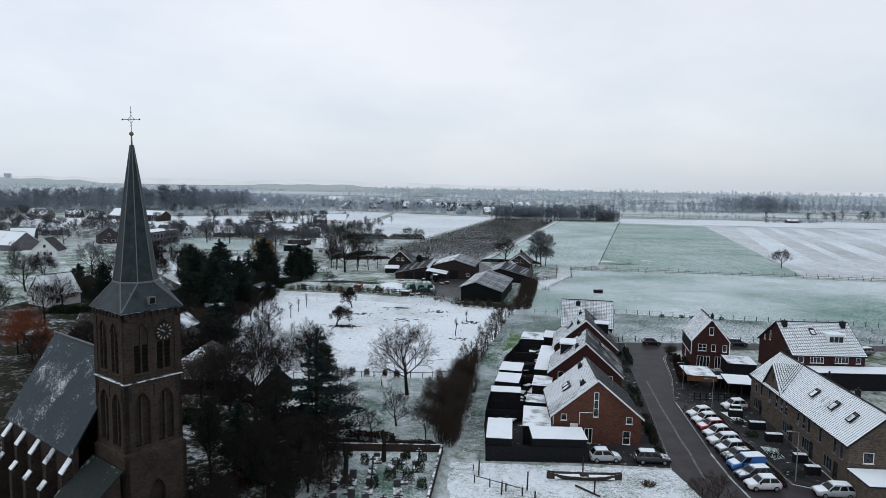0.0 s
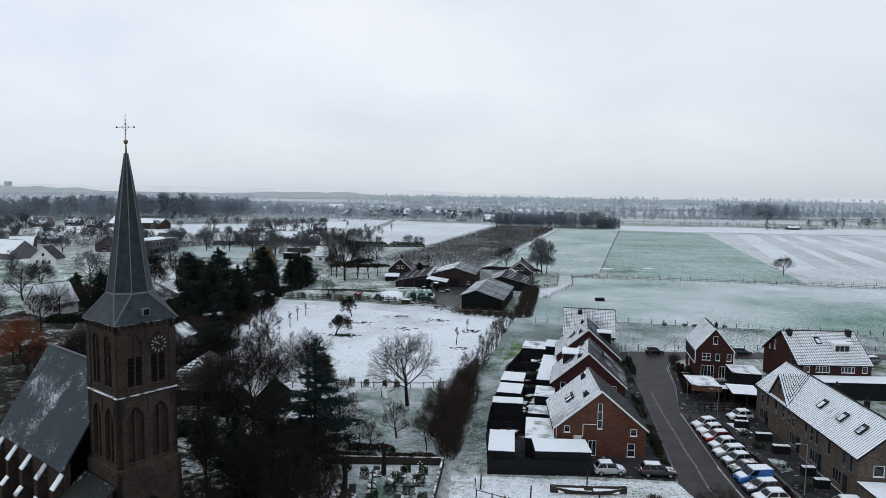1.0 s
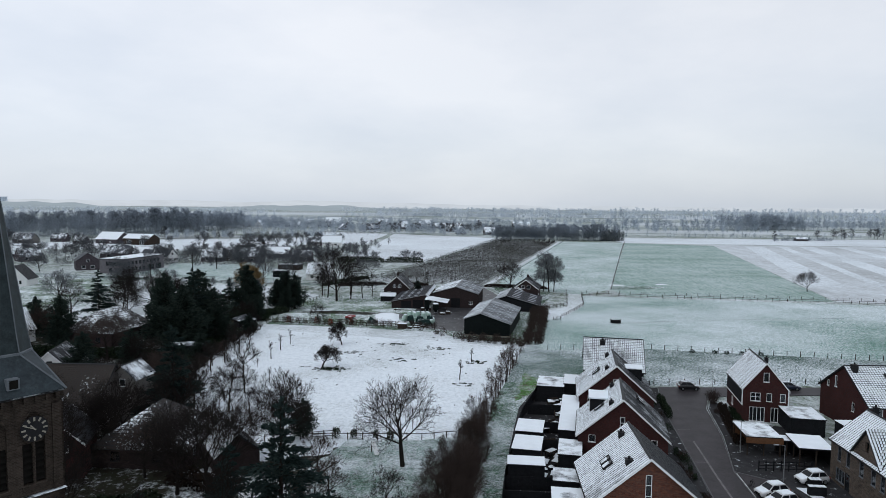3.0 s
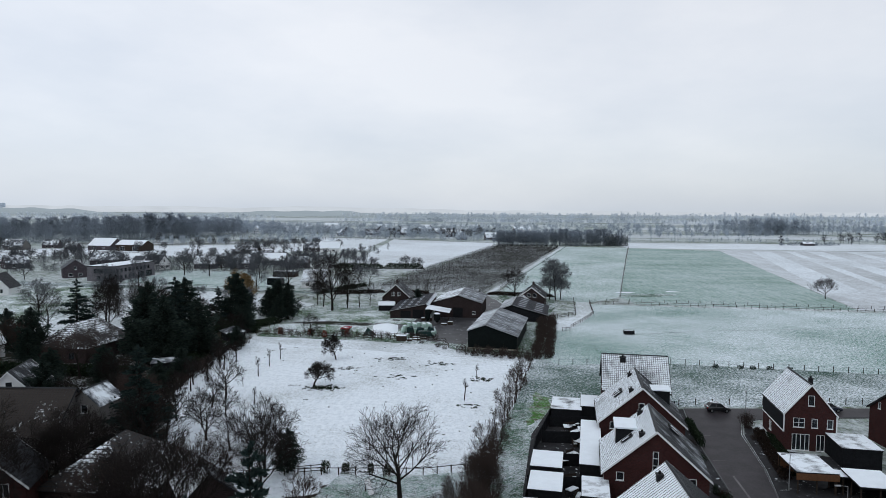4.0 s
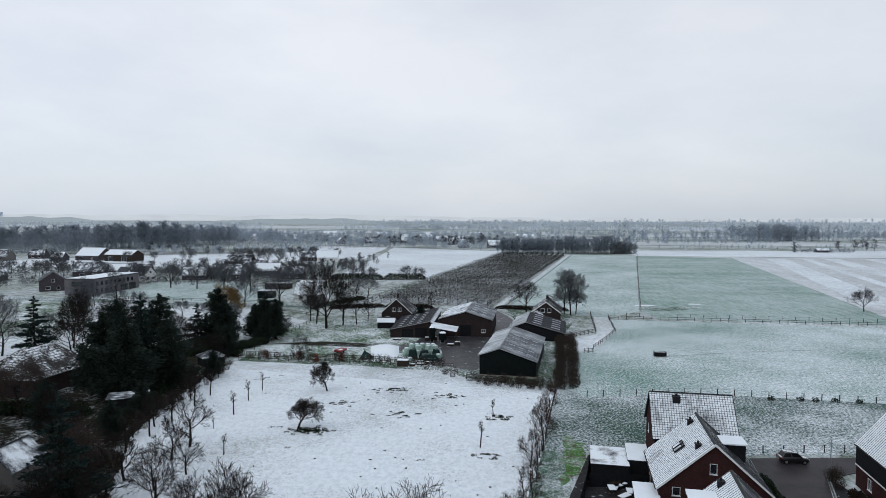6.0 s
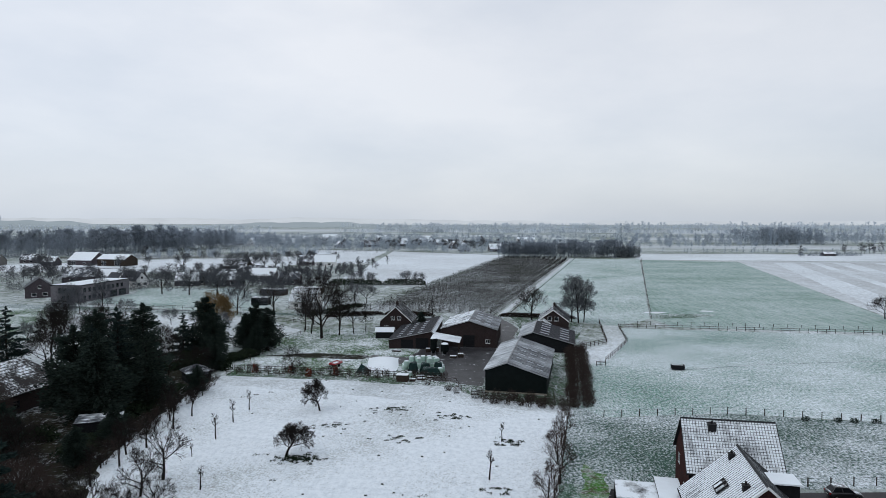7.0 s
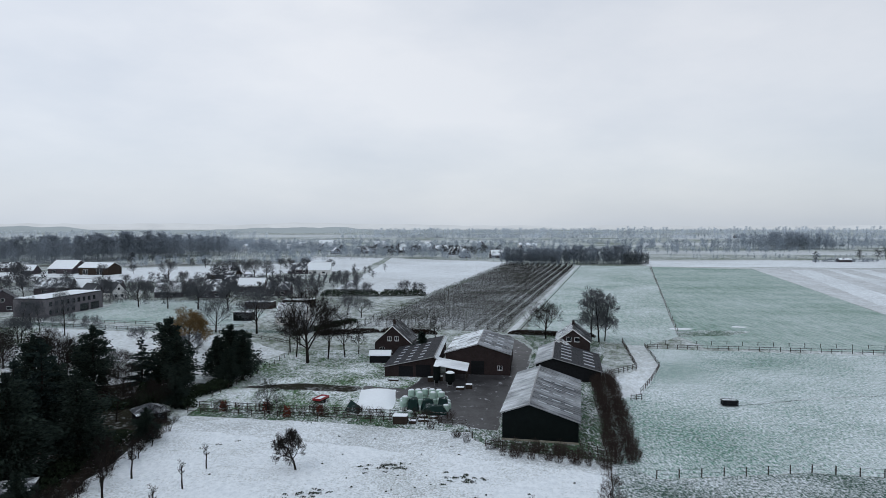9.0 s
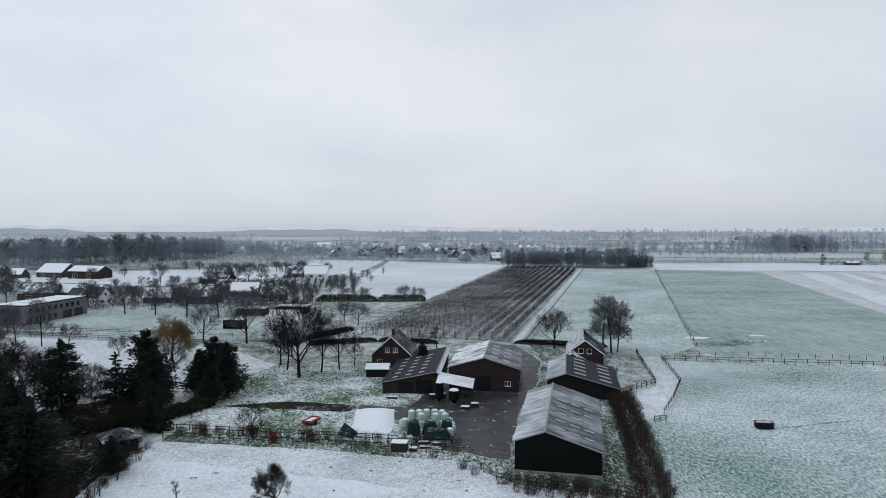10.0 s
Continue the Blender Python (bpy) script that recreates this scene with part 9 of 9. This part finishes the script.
part("bike_frame", Shape().tube((-0.5, 0, 0.34), (-0.1, 0, 0.85), 0.03, 0.03, 5).tube((-0.1, 0, 0.85), (0.4, 0, 0.8), 0.03, 0.03, 5).tube((0.4, 0, 0.8), (0.5, 0, 0.34), 0.03, 0.03, 5).tube((-0.5, 0, 0.34), (0.0, 0, 0.3), 0.03, 0.03, 5).tube((0.0, 0, 0.3), (0.4, 0, 0.8), 0.03, 0.03, 5), M_IRON, bk)
part("handlebar", Shape().tube((0.4, -0.28, 0.98), (0.4, 0.28, 0.98), 0.02, 0.02, 5).tube((0.4, 0, 0.8), (0.4, 0, 0.98), 0.02, 0.02, 5), M_IRON, bk)
part("saddle", Shape().box(-0.2, -0.08, 0.9, 0.08, 0.08, 0.97), M_TYRE, bk)

# ---- corner plot: old boat, posts, rails ----
bo = thing("old_boat", pose(16.6, 72.6, 0.03, 0, 0, -1), "long weathered wooden boat hull half filled with snow", "boat")
hull = Shape()
for k in range(13):
    f = k / 12
    w = 0.75 * math.sin(math.pi * min(max(f, 0.03), 0.97)) ** 0.6
    hh = 0.55 + 0.35 * abs(2 * f - 1) ** 2.5
    x = 8.8 * f
    hull.v += [(x, -w, hh), (x, -w * 0.6, 0.02), (x, w * 0.6, 0.02), (x, w, hh), (x, w * 0.88, hh), (x, w * 0.5, 0.14), (x, -w * 0.5, 0.14), (x, -w * 0.88, hh)]
for k in range(12):
    for i in range(8):
        a, b = k * 8 + i, k * 8 + (i + 1) % 8
        hull.f.append((b, a, a + 8, b + 8))
        hull.s.append(0)
part("hull", hull, M_POST, bo)
part("mast", Shape().tube((4.4, 0.9, 0), (4.4, 0.9, 2.4), 0.09, 0.07, 7), M_BROWN_WOOD, bo)
part("snow_cover", Shape().box(0.9, -0.36, 0.12, 3.9, 0.36, 0.42).box(5.0, -0.36, 0.12, 7.9, 0.36, 0.40), M_SNOW, bo)
fence([(8.0, 73.6), (8.0, 71.0), (13.2, 68.0)], "low weathered rail fence in the snowy plot", gap=2.4, rails=1, h=1.1)
for x, y, h in ((13.9, 69.4, 2.2), (10.9, 68.2, 1.6), (21.4, 69.0, 1.8), (8.6, 73.0, 1.9), (14.4, 66.8, 1.2)):
    whole("post", Shape().tube((0, 0, -0.1), (0.05, 0.02, h), 0.1, 0.08, 7), M_BROWN_WOOD, "weathered wooden post in the snow", "post", "posts in the plot", m=pose(x, y, 0))
whole("fallen_log", Shape().tube((0, 0, 0.12), (2.2, -2.6, 0.14), 0.13, 0.1, 8), M_BROWN_WOOD, "dark log lying in the snow", "log", m=pose(19.6, 70.6, 0.03))
whole("low_bush", bush(170, 1.8, 0.6, 120), M_TWIG_BROWN, "low dark bush in the snow", "shrub", m=pose(28.2, 71.2, 0))
for x, y, s, r in ((33.6, 64.6, 0.9, 0), (32.4, 66.4, 0.7, 90), (-7.6, 66.5, 1.0, 40), (-10.6, 68, 1.2, 140), (-9.8, 74.5, 1.1, 240)):
    plant("fruit", x, y, s, r, mats=(M_BARK, M_TWIG_BROWN), label="bare shrub-tree at the plot corner", group="bare garden trees")

# ---- cemetery ----
rng = random.Random(31)
wl = thing("churchyard_wall", pose(0, 0, 0), "low dark brick churchyard wall with snow on its coping", "wall")
for xa, ya, xb, yb in ((-10.6, 79.6, 4.2, 79.6), (4.2, 79.6, 2.2, 60)):
    ln = math.hypot(xb - xa, yb - ya)
    part("wall_run", Shape().box(0, -0.15, 0, ln, 0.15, 0.95).moved(pose(xa, ya, 0, 0, 0, math.degrees(math.atan2(yb - ya, xb - xa)))), M_BRICK_CHURCH, wl)
    part("coping", Shape().box(0, -0.13, 0.953, ln, 0.13, 1.0).moved(pose(xa, ya, 0, 0, 0, math.degrees(math.atan2(yb - ya, xb - xa)))), M_GRAVE, wl, "stone coping flecked with snow")
for r in range(5):
    for k in range(7):
        x, y = -9.2 + k * 1.75 + rng.uniform(-0.45, 0.45), 77.6 - r * 2.9 + rng.uniform(-0.7, 0.7)
        if rng.random() < 0.2 or x > 2.4 - 0.0:
            continue
        g = thing("grave", pose(x, y, 0.026, 0, 0, rng.uniform(-9, 9)), "grey stone grave with a snow-topped slab and headstone", "grave", "graves in the churchyard")
        h = rng.uniform(0.5, 1.3)
        part("headstone", Shape().prism([(-0.4, 0), (0.4, 0), (0.4, 0.14), (-0.4, 0.14)], 0, h) if rng.random() < 0.6 else Shape().box(-0.09, 0, 0, 0.09, 0.12, h + 0.3).box(-0.36, 0, h - 0.15, 0.36, 0.12, h + 0.03), M_GRAVE, g)
        part("kerb_stone", Shape().box(-0.5, -1.9, 0, -0.38, 0, 0.2).box(0.38, -1.9, 0, 0.5, 0, 0.2).box(-0.38, -1.9, 0, 0.38, -1.78, 0.2), M_GRAVE, g)
        part("slab", Shape().box(-0.38, -1.78, 0, 0.38, -0.003, 0.1), M_GRAVE, g)
for x, y, h in ((-6.9, 71.0, 4.4), (-3.0, 76.4, 4.0)):
    whole("pruned_trunk", Shape().tube((0, 0, -0.1), (0.1, 0, h * 0.6), 0.34, 0.27, 9).tube((0.1, 0, h * 0.6), (-0.15, 0.1, h), 0.27, 0.2, 9).tube((0, 0, h * 0.7), (0.6, 0.2, h * 0.95), 0.14, 0.08, 6), M_BARK, "thick pollarded trunk in the churchyard", "tree trunk", "pollarded trunks", m=pose(x, y, 0))
st = thing("snowy_structure", pose(-5.6, 105.4, 0, 0, 0, 30), "leaning white garden object in the snow by the fence", "garden ornament")
part("slope_board", Shape().slab([(0, 0, 0.1), (0.7, 0, 0.1), (0.7, 1.4, 1.5), (0, 1.4, 1.5)], 0.06), M_WHITE, st)
part("leg", Shape().box(0.05, 1.3, 0, 0.15, 1.4, 1.45).box(0.55, 1.3, 0, 0.65, 1.4, 1.45), M_BROWN_WOOD, st)

# dark hollows and tufts that break the snow
rng = random.Random(37)
tuft = leafy(300, 1.2, 1.2, 0.16, 60, 0.14).mesh("grass_tuft", M_IVY)
tufts = Shape()
for i in range(110):
    x, y = rng.uniform(-40, 24), rng.uniform(116, 198)
    if x > 12 + (y - 118) * 0.26 or rng.random() < 0.2:
        continue
    k = rng.uniform(0.05, 0.2) if rng.random() < 0.8 else rng.uniform(0.3, 0.7)
    tufts.join(leafy(400 + i, k * 2, k * 1.2, 0.12, 22, 0.09), pose(x, y, 0.01))
for cx, cy, n in ((-19.5, 151.5, 60), (10.5, 158, 24), (-17.5, 166, 14), (2, 172, 20), (-8, 176, 20), (-6, 160, 14), (8.0, 141, 12)):
    for i in range(n):
        tufts.join(leafy(600 + i, 0.8, 0.6, 0.16, 20, 0.11), pose(cx + rng.gauss(0, 1.5), cy + rng.gauss(0, 0.9), 0.01))
stuff("grass_tufts", tufts, M_IVY, "tufts of dark grass that show through the snow", "grass")

# ---- orchard and distance ----
rng = random.Random(41)
orch = Shape()
near_l, near_r, far_l, far_r = Vector((-26.5, 303)), Vector((17.5, 292)), Vector((53.5, 628)), Vector((104, 608))
ROWS = 13
for r in range(ROWS):
    f = r / (ROWS - 1)
    a, b = near_l.lerp(near_r, f), far_l.lerp(far_r, f)
    n = int((b - a).length / 1.15)
    for i in range(n):
        p = a.lerp(b, (i + rng.uniform(-0.15, 0.15)) / n)
        h = rng.uniform(2.2, 3.0)
        z = Vector((p.x, p.y, 0))
        orch.tube(z, z + Vector((rng.uniform(-0.1, 0.1), 0, h)), 0.06, 0.02, 3, cap=False)
        for k in range(6):
            g = rng.uniform(0.25, 0.95)
            ang = rng.uniform(0, 6.28)
            q = z + Vector((0, 0, h * g))
            orch.tube(q, q + Vector((math.cos(ang) * 0.75 * (1.1 - g), math.sin(ang) * 0.85 * (1.1 - g), 0.4)), 0.04, 0.018, 3, cap=False)
        if i % 7 == 0:
            orch.tube(z + Vector((0.2, 0.2, 0)), z + Vector((0.2, 0.2, 2.6)), 0.05, 0.05, 4)
stuff("orchard_rows", orch, M_TWIG, "long rows of low bare fruit trees on stakes", "orchard")
o2 = Shape()
for r in range(14):
    a, b = Vector((-100 + r * 2.9, 434 + r * 2.0)), Vector((-122 + r * 4.2, 488 + r * 2.2))
    n = 40
    for i in range(n):
        p = a.lerp(b, i / n)
        z = Vector((p.x, p.y, 0))
        o2.tube(z, z + Vector((0, 0, 2.8)), 0.06, 0.03, 3, cap=False)
        for k in range(4):
            ang = rng.uniform(0, 6.28)
            q = z + Vector((0, 0, rng.uniform(0.9, 2.6)))
            o2.tube(q, q + Vector((math.cos(ang) * 0.8, math.sin(ang) * 0.8, 0.4)), 0.03, 0.012, 3, cap=False)
stuff("orchard_rows", o2, M_TWIG_MID, "rows of bare fruit trees behind the village", "orchard")
o3 = Shape()
for r in range(26):
    a, b = Vector((-330 + r * 11, 640 + r * 3.0)), Vector((-300 + r * 11, 860 + r * 2))
    for i in range(40):
        p = a.lerp(b, i / 40)
        z = Vector((p.x, p.y, 0))
        o3.tube(z, z + Vector((0, 0, 3.0)), 0.10, 0.04, 3, cap=False)
        for k in range(4):
            ang = rng.uniform(0, 6.28)
            q = z + Vector((0, 0, rng.uniform(0.9, 2.6)))
            o3.tube(q, q + Vector((math.cos(ang) * 1.2, math.sin(ang) * 1.2, 0.5)), 0.06, 0.02, 3, cap=False)
stuff("orchard_rows", o3, M_TWIG_MID, "distant plantation of small bare trees", "orchard")


def far_tree(s, x, y, h, w, r, n=34, poplar=False):
    """A tree seen from afar: stem, rising branches and a haze of twigs."""
    base = Vector((x, y, -0.2))
    s.tube(base, base + Vector((0, 0, h * 0.9)), 0.013 * h, 0.004 * h, 4, cap=False)
    for i in range(n):
        f = r.uniform(0.22 if not poplar else 0.12, 0.95)
        a = r.uniform(0, 2 * math.pi)
        q = base + Vector((0, 0, h * f))
        reach = w * (1.0 - abs(f - 0.45) * 1.1) * r.uniform(0.5, 1.05)
        e = q + Vector((math.cos(a) * reach, math.sin(a) * reach, h * (0.16 if not poplar else 0.26) * r.uniform(0.4, 1.2)))
        if e.z > h * 1.02:
            e.z = h * 1.02
        wd = 0.014 * h * r.uniform(0.7, 1.5)
        d = Vector((-math.sin(a), math.cos(a), 0.3)) * wd
        s.add([tuple(q - d * 0.6), tuple(q + d * 0.6), tuple(e)], [(0, 1, 2)])
        for k in range(9):
            b = q.lerp(e, r.uniform(0.2, 0.98))
            t = b + Vector((r.uniform(-1, 1), r.uniform(-1, 1), r.uniform(-0.2, 1.1))) * (0.13 if not poplar else 0.09) * h
            d2 = Vector((r.uniform(-1, 1), r.uniform(-1, 1), 0.6)) * 0.011 * h
            s.add([tuple(b - d2), tuple(b + d2), tuple(t)], [(0, 1, 2)])


def wood(name, label, spots, h, w, mat, seed, n=34, poplar=False):
    r = random.Random(seed)
    s = Shape()
    for x, y in spots(r):
        far_tree(s, x, y, h * r.uniform(0.72, 1.12), w * r.uniform(0.8, 1.2), r, n, poplar)
    return stuff(name, s, mat, label, "trees")


def strip(xa, ya, xb, yb, wide, count):
    return lambda r: [(xa + (xb - xa) * q + r.uniform(-wide, wide), ya + (yb - ya) * q + r.uniform(-wide, wide)) for q in (r.random() for _ in range(count))]


def avenue(xa, ya, xb, yb, count):
    return lambda r: [(xa + (xb - xa) * (i + r.uniform(-0.2, 0.2)) / count, ya + (yb - ya) * i / count + r.uniform(-2, 2)) for i in range(count)]


def thicket(name, label, xa, ya, xb, yb, wide, h, count, mat, seed, leaf=0.9, sprays=90):
    """The dense, twiggy body of a wood: overlapping rounded crowns of many small sprays."""
    r = random.Random(seed)
    s = Shape()
    for i in range(count):
        q = r.random()
        cx, cy = xa + (xb - xa) * q + r.uniform(-wide, wide), ya + (yb - ya) * q + r.uniform(-wide, wide)
        ch, cw = h * r.uniform(0.55, 1.0), h * r.uniform(0.30, 0.5)
        for k in range(sprays):
            a, e = r.uniform(0, 6.283), r.random() ** 0.5
            z = r.random()
            reach = cw * e * math.sin(math.pi * min(0.98, 0.18 + 0.8 * z)) ** 0.6
            c = Vector((cx + math.cos(a) * reach, cy + math.sin(a) * reach, z * ch))
            u = Vector((r.uniform(-0.5, 0.5), r.uniform(-0.5, 0.5), r.uniform(0.3, 1.0))) * leaf
            v = Vector((r.uniform(-1, 1), r.uniform(-1, 1), r.uniform(-0.3, 0.3))) * leaf * 0.32
            s.add([tuple(c - u), tuple(c + v), tuple(c + u)], [(0, 1, 2)])
    return stuff(name, s, mat, label, "trees")


# Farther stands get paler twigs, so the haze sits in their colour.
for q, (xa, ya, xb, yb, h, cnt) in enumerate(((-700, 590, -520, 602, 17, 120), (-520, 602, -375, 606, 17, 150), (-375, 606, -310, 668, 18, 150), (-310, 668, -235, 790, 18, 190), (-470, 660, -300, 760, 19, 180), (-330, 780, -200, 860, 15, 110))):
    thicket("woodland", "dense dark woodland beyond the village", xa, ya, xb, yb, 14, h, cnt, M_TWIG_HAZY, 201 + 20 * q, 0.65, 150)
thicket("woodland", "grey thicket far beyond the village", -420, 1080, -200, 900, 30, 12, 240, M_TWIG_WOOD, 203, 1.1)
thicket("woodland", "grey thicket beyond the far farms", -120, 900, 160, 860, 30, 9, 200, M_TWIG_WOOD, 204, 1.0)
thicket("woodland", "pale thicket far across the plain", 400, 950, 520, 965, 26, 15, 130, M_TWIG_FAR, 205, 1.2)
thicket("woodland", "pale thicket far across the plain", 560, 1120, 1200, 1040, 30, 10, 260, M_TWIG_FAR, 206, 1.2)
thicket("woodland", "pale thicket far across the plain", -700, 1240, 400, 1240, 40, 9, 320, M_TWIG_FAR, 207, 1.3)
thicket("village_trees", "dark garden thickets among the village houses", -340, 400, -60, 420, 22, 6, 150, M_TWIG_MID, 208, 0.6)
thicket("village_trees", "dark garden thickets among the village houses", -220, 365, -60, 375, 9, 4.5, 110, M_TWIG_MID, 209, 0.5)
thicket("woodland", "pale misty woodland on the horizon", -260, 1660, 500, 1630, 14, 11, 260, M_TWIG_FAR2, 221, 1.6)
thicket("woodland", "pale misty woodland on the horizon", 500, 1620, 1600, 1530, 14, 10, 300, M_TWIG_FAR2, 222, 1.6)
thicket("copse", "dense undergrowth of the copse", 56, 638, 165, 640, 8, 9, 120, M_TWIG_HAZY, 210, 0.7)
thicket("woodland", "dark thicket on the plain", 330, 668, 388, 667, 3, 4.0, 50, M_TWIG_HAZY, 211, 0.6)

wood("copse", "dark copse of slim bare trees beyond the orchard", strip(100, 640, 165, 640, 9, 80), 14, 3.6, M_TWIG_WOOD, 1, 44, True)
wood("copse", "dense dark clump at the copse end", strip(54, 636, 104, 640, 9, 95), 12, 4.4, M_TWIG_HAZY, 2, 46)
dense = Shape()
for i in range(5):
    dense.join(leafy(700 + i, 9, 8, 9 + (i % 3), 900, 0.5), pose(155 + i * 3.5, 634 + (i % 2) * 4, 0))
stuff("copse", dense, M_EVER_HAZY, "dark evergreen clump at the end of the copse", "trees")
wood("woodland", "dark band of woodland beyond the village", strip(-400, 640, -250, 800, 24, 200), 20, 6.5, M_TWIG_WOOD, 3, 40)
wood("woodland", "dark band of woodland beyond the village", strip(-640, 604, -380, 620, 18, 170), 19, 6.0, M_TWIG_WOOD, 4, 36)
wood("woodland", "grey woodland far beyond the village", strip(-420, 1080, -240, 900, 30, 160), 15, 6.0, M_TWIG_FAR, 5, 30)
wood("woodland", "tall round crowns above the woodland", strip(-330, 650, -270, 740, 10, 16), 24, 9.0, M_TWIG_HAZY, 31, 80)
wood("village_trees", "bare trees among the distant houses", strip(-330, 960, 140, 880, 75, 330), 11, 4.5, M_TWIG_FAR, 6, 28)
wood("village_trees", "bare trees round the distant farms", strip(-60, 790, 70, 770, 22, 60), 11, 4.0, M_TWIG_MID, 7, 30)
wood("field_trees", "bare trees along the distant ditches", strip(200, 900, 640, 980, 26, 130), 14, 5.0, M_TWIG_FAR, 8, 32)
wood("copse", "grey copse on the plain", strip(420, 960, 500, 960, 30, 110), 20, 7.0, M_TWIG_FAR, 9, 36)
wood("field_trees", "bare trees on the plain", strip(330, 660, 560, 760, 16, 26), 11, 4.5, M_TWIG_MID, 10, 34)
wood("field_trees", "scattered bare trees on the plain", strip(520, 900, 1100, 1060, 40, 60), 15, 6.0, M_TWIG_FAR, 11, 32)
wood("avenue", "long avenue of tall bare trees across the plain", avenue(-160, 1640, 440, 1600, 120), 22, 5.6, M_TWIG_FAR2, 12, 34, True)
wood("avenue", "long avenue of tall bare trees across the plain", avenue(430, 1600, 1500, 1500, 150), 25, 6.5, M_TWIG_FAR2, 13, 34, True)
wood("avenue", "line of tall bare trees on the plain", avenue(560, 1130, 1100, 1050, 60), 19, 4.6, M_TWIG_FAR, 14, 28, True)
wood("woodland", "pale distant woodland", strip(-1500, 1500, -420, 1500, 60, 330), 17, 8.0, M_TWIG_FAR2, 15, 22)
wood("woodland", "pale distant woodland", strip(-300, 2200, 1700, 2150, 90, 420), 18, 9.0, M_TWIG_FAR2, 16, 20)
wood("field_trees", "bare trees by the far farms", strip(-520, 880, -330, 1000, 60, 90), 13, 5.0, M_TWIG_FAR, 17, 28)

for i, (xa, ya, xb, yb, n, h) in enumerate(((-400, 470, -300, 480, 60, 9), (-330, 395, -200, 410, 70, 9), (-150, 430, -60, 440, 60, 8), (-58, 425, -50, 540, 36, 6), (-240, 600, -110, 650, 60, 8), (-200, 760, -50, 750, 90, 9), (-420, 860, -120, 850, 150, 10), (-40, 740, 50, 690, 60, 9), (170, 700, 560, 740, 60, 5), (160, 820, 420, 850, 80, 8), (520, 800, 1000, 900, 90, 9), (-330, 330, -220, 350, 60, 10), (-300, 270, -230, 300, 50, 10), (-250, 220, -160, 240, 60, 9), (-150, 380, -60, 380, 50, 7))):
    wood("hedgerow", "straggling bare hedgerow between distant fields", strip(xa, ya, xb, yb, 9 + h * 0.4, n), h, h * 0.42, M_TWIG_MID if ya < 560 else M_TWIG_FAR, 60 + i, 30)

house("field_shed", pose(352, 667, 0, 0, 0, -90), 6, 11, 2.2, 3.8, M_BRICK_VILLAGE, M_FLAT_SNOW, M_FLAT_SNOW, "low field shed with a snowy roof on the plain", "shed", "", tiles=False, verge=None)

# water tower and low hills on the horizon
wt2 = thing("water_tower", pose(-1672, 2510, 0), "square-topped concrete water tower far off in the haze", "water tower")
# The concrete takes the far tree colour, which has the haze in it.
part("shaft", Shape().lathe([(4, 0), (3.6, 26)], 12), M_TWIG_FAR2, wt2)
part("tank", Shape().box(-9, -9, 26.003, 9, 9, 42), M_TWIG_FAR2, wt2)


def hills(y, pts, mat, name="backdrop"):
    s = Shape()
    r = random.Random(int(y))
    prev = None
    xs = [pts[0][0] + (pts[-1][0] - pts[0][0]) * i / 240 for i in range(241)]
    for i, x in enumerate(xs):
        for (xa, ha), (xb, hb) in zip(pts, pts[1:]):
            if xa <= x <= xb:
                f = (x - xa) / (xb - xa)
                f = f * f * (3 - 2 * f)
                h = ha + (hb - ha) * f
                break
        h += r.uniform(0, 2.2) + 1.5 * math.sin(i * 0.9)
        s.v += [(x, y, -2), (x, y, max(1, h)), (x, y + 240, -2)]
        if i:
            k = 3 * i
            s.f += [(k - 3, k, k + 1, k - 2), (k - 2, k + 1, k + 2, k - 1)]
            s.s += [0, 0]
    return structure(name, s, mat)


# Hills glow by themselves in a colour that already holds the distance haze.
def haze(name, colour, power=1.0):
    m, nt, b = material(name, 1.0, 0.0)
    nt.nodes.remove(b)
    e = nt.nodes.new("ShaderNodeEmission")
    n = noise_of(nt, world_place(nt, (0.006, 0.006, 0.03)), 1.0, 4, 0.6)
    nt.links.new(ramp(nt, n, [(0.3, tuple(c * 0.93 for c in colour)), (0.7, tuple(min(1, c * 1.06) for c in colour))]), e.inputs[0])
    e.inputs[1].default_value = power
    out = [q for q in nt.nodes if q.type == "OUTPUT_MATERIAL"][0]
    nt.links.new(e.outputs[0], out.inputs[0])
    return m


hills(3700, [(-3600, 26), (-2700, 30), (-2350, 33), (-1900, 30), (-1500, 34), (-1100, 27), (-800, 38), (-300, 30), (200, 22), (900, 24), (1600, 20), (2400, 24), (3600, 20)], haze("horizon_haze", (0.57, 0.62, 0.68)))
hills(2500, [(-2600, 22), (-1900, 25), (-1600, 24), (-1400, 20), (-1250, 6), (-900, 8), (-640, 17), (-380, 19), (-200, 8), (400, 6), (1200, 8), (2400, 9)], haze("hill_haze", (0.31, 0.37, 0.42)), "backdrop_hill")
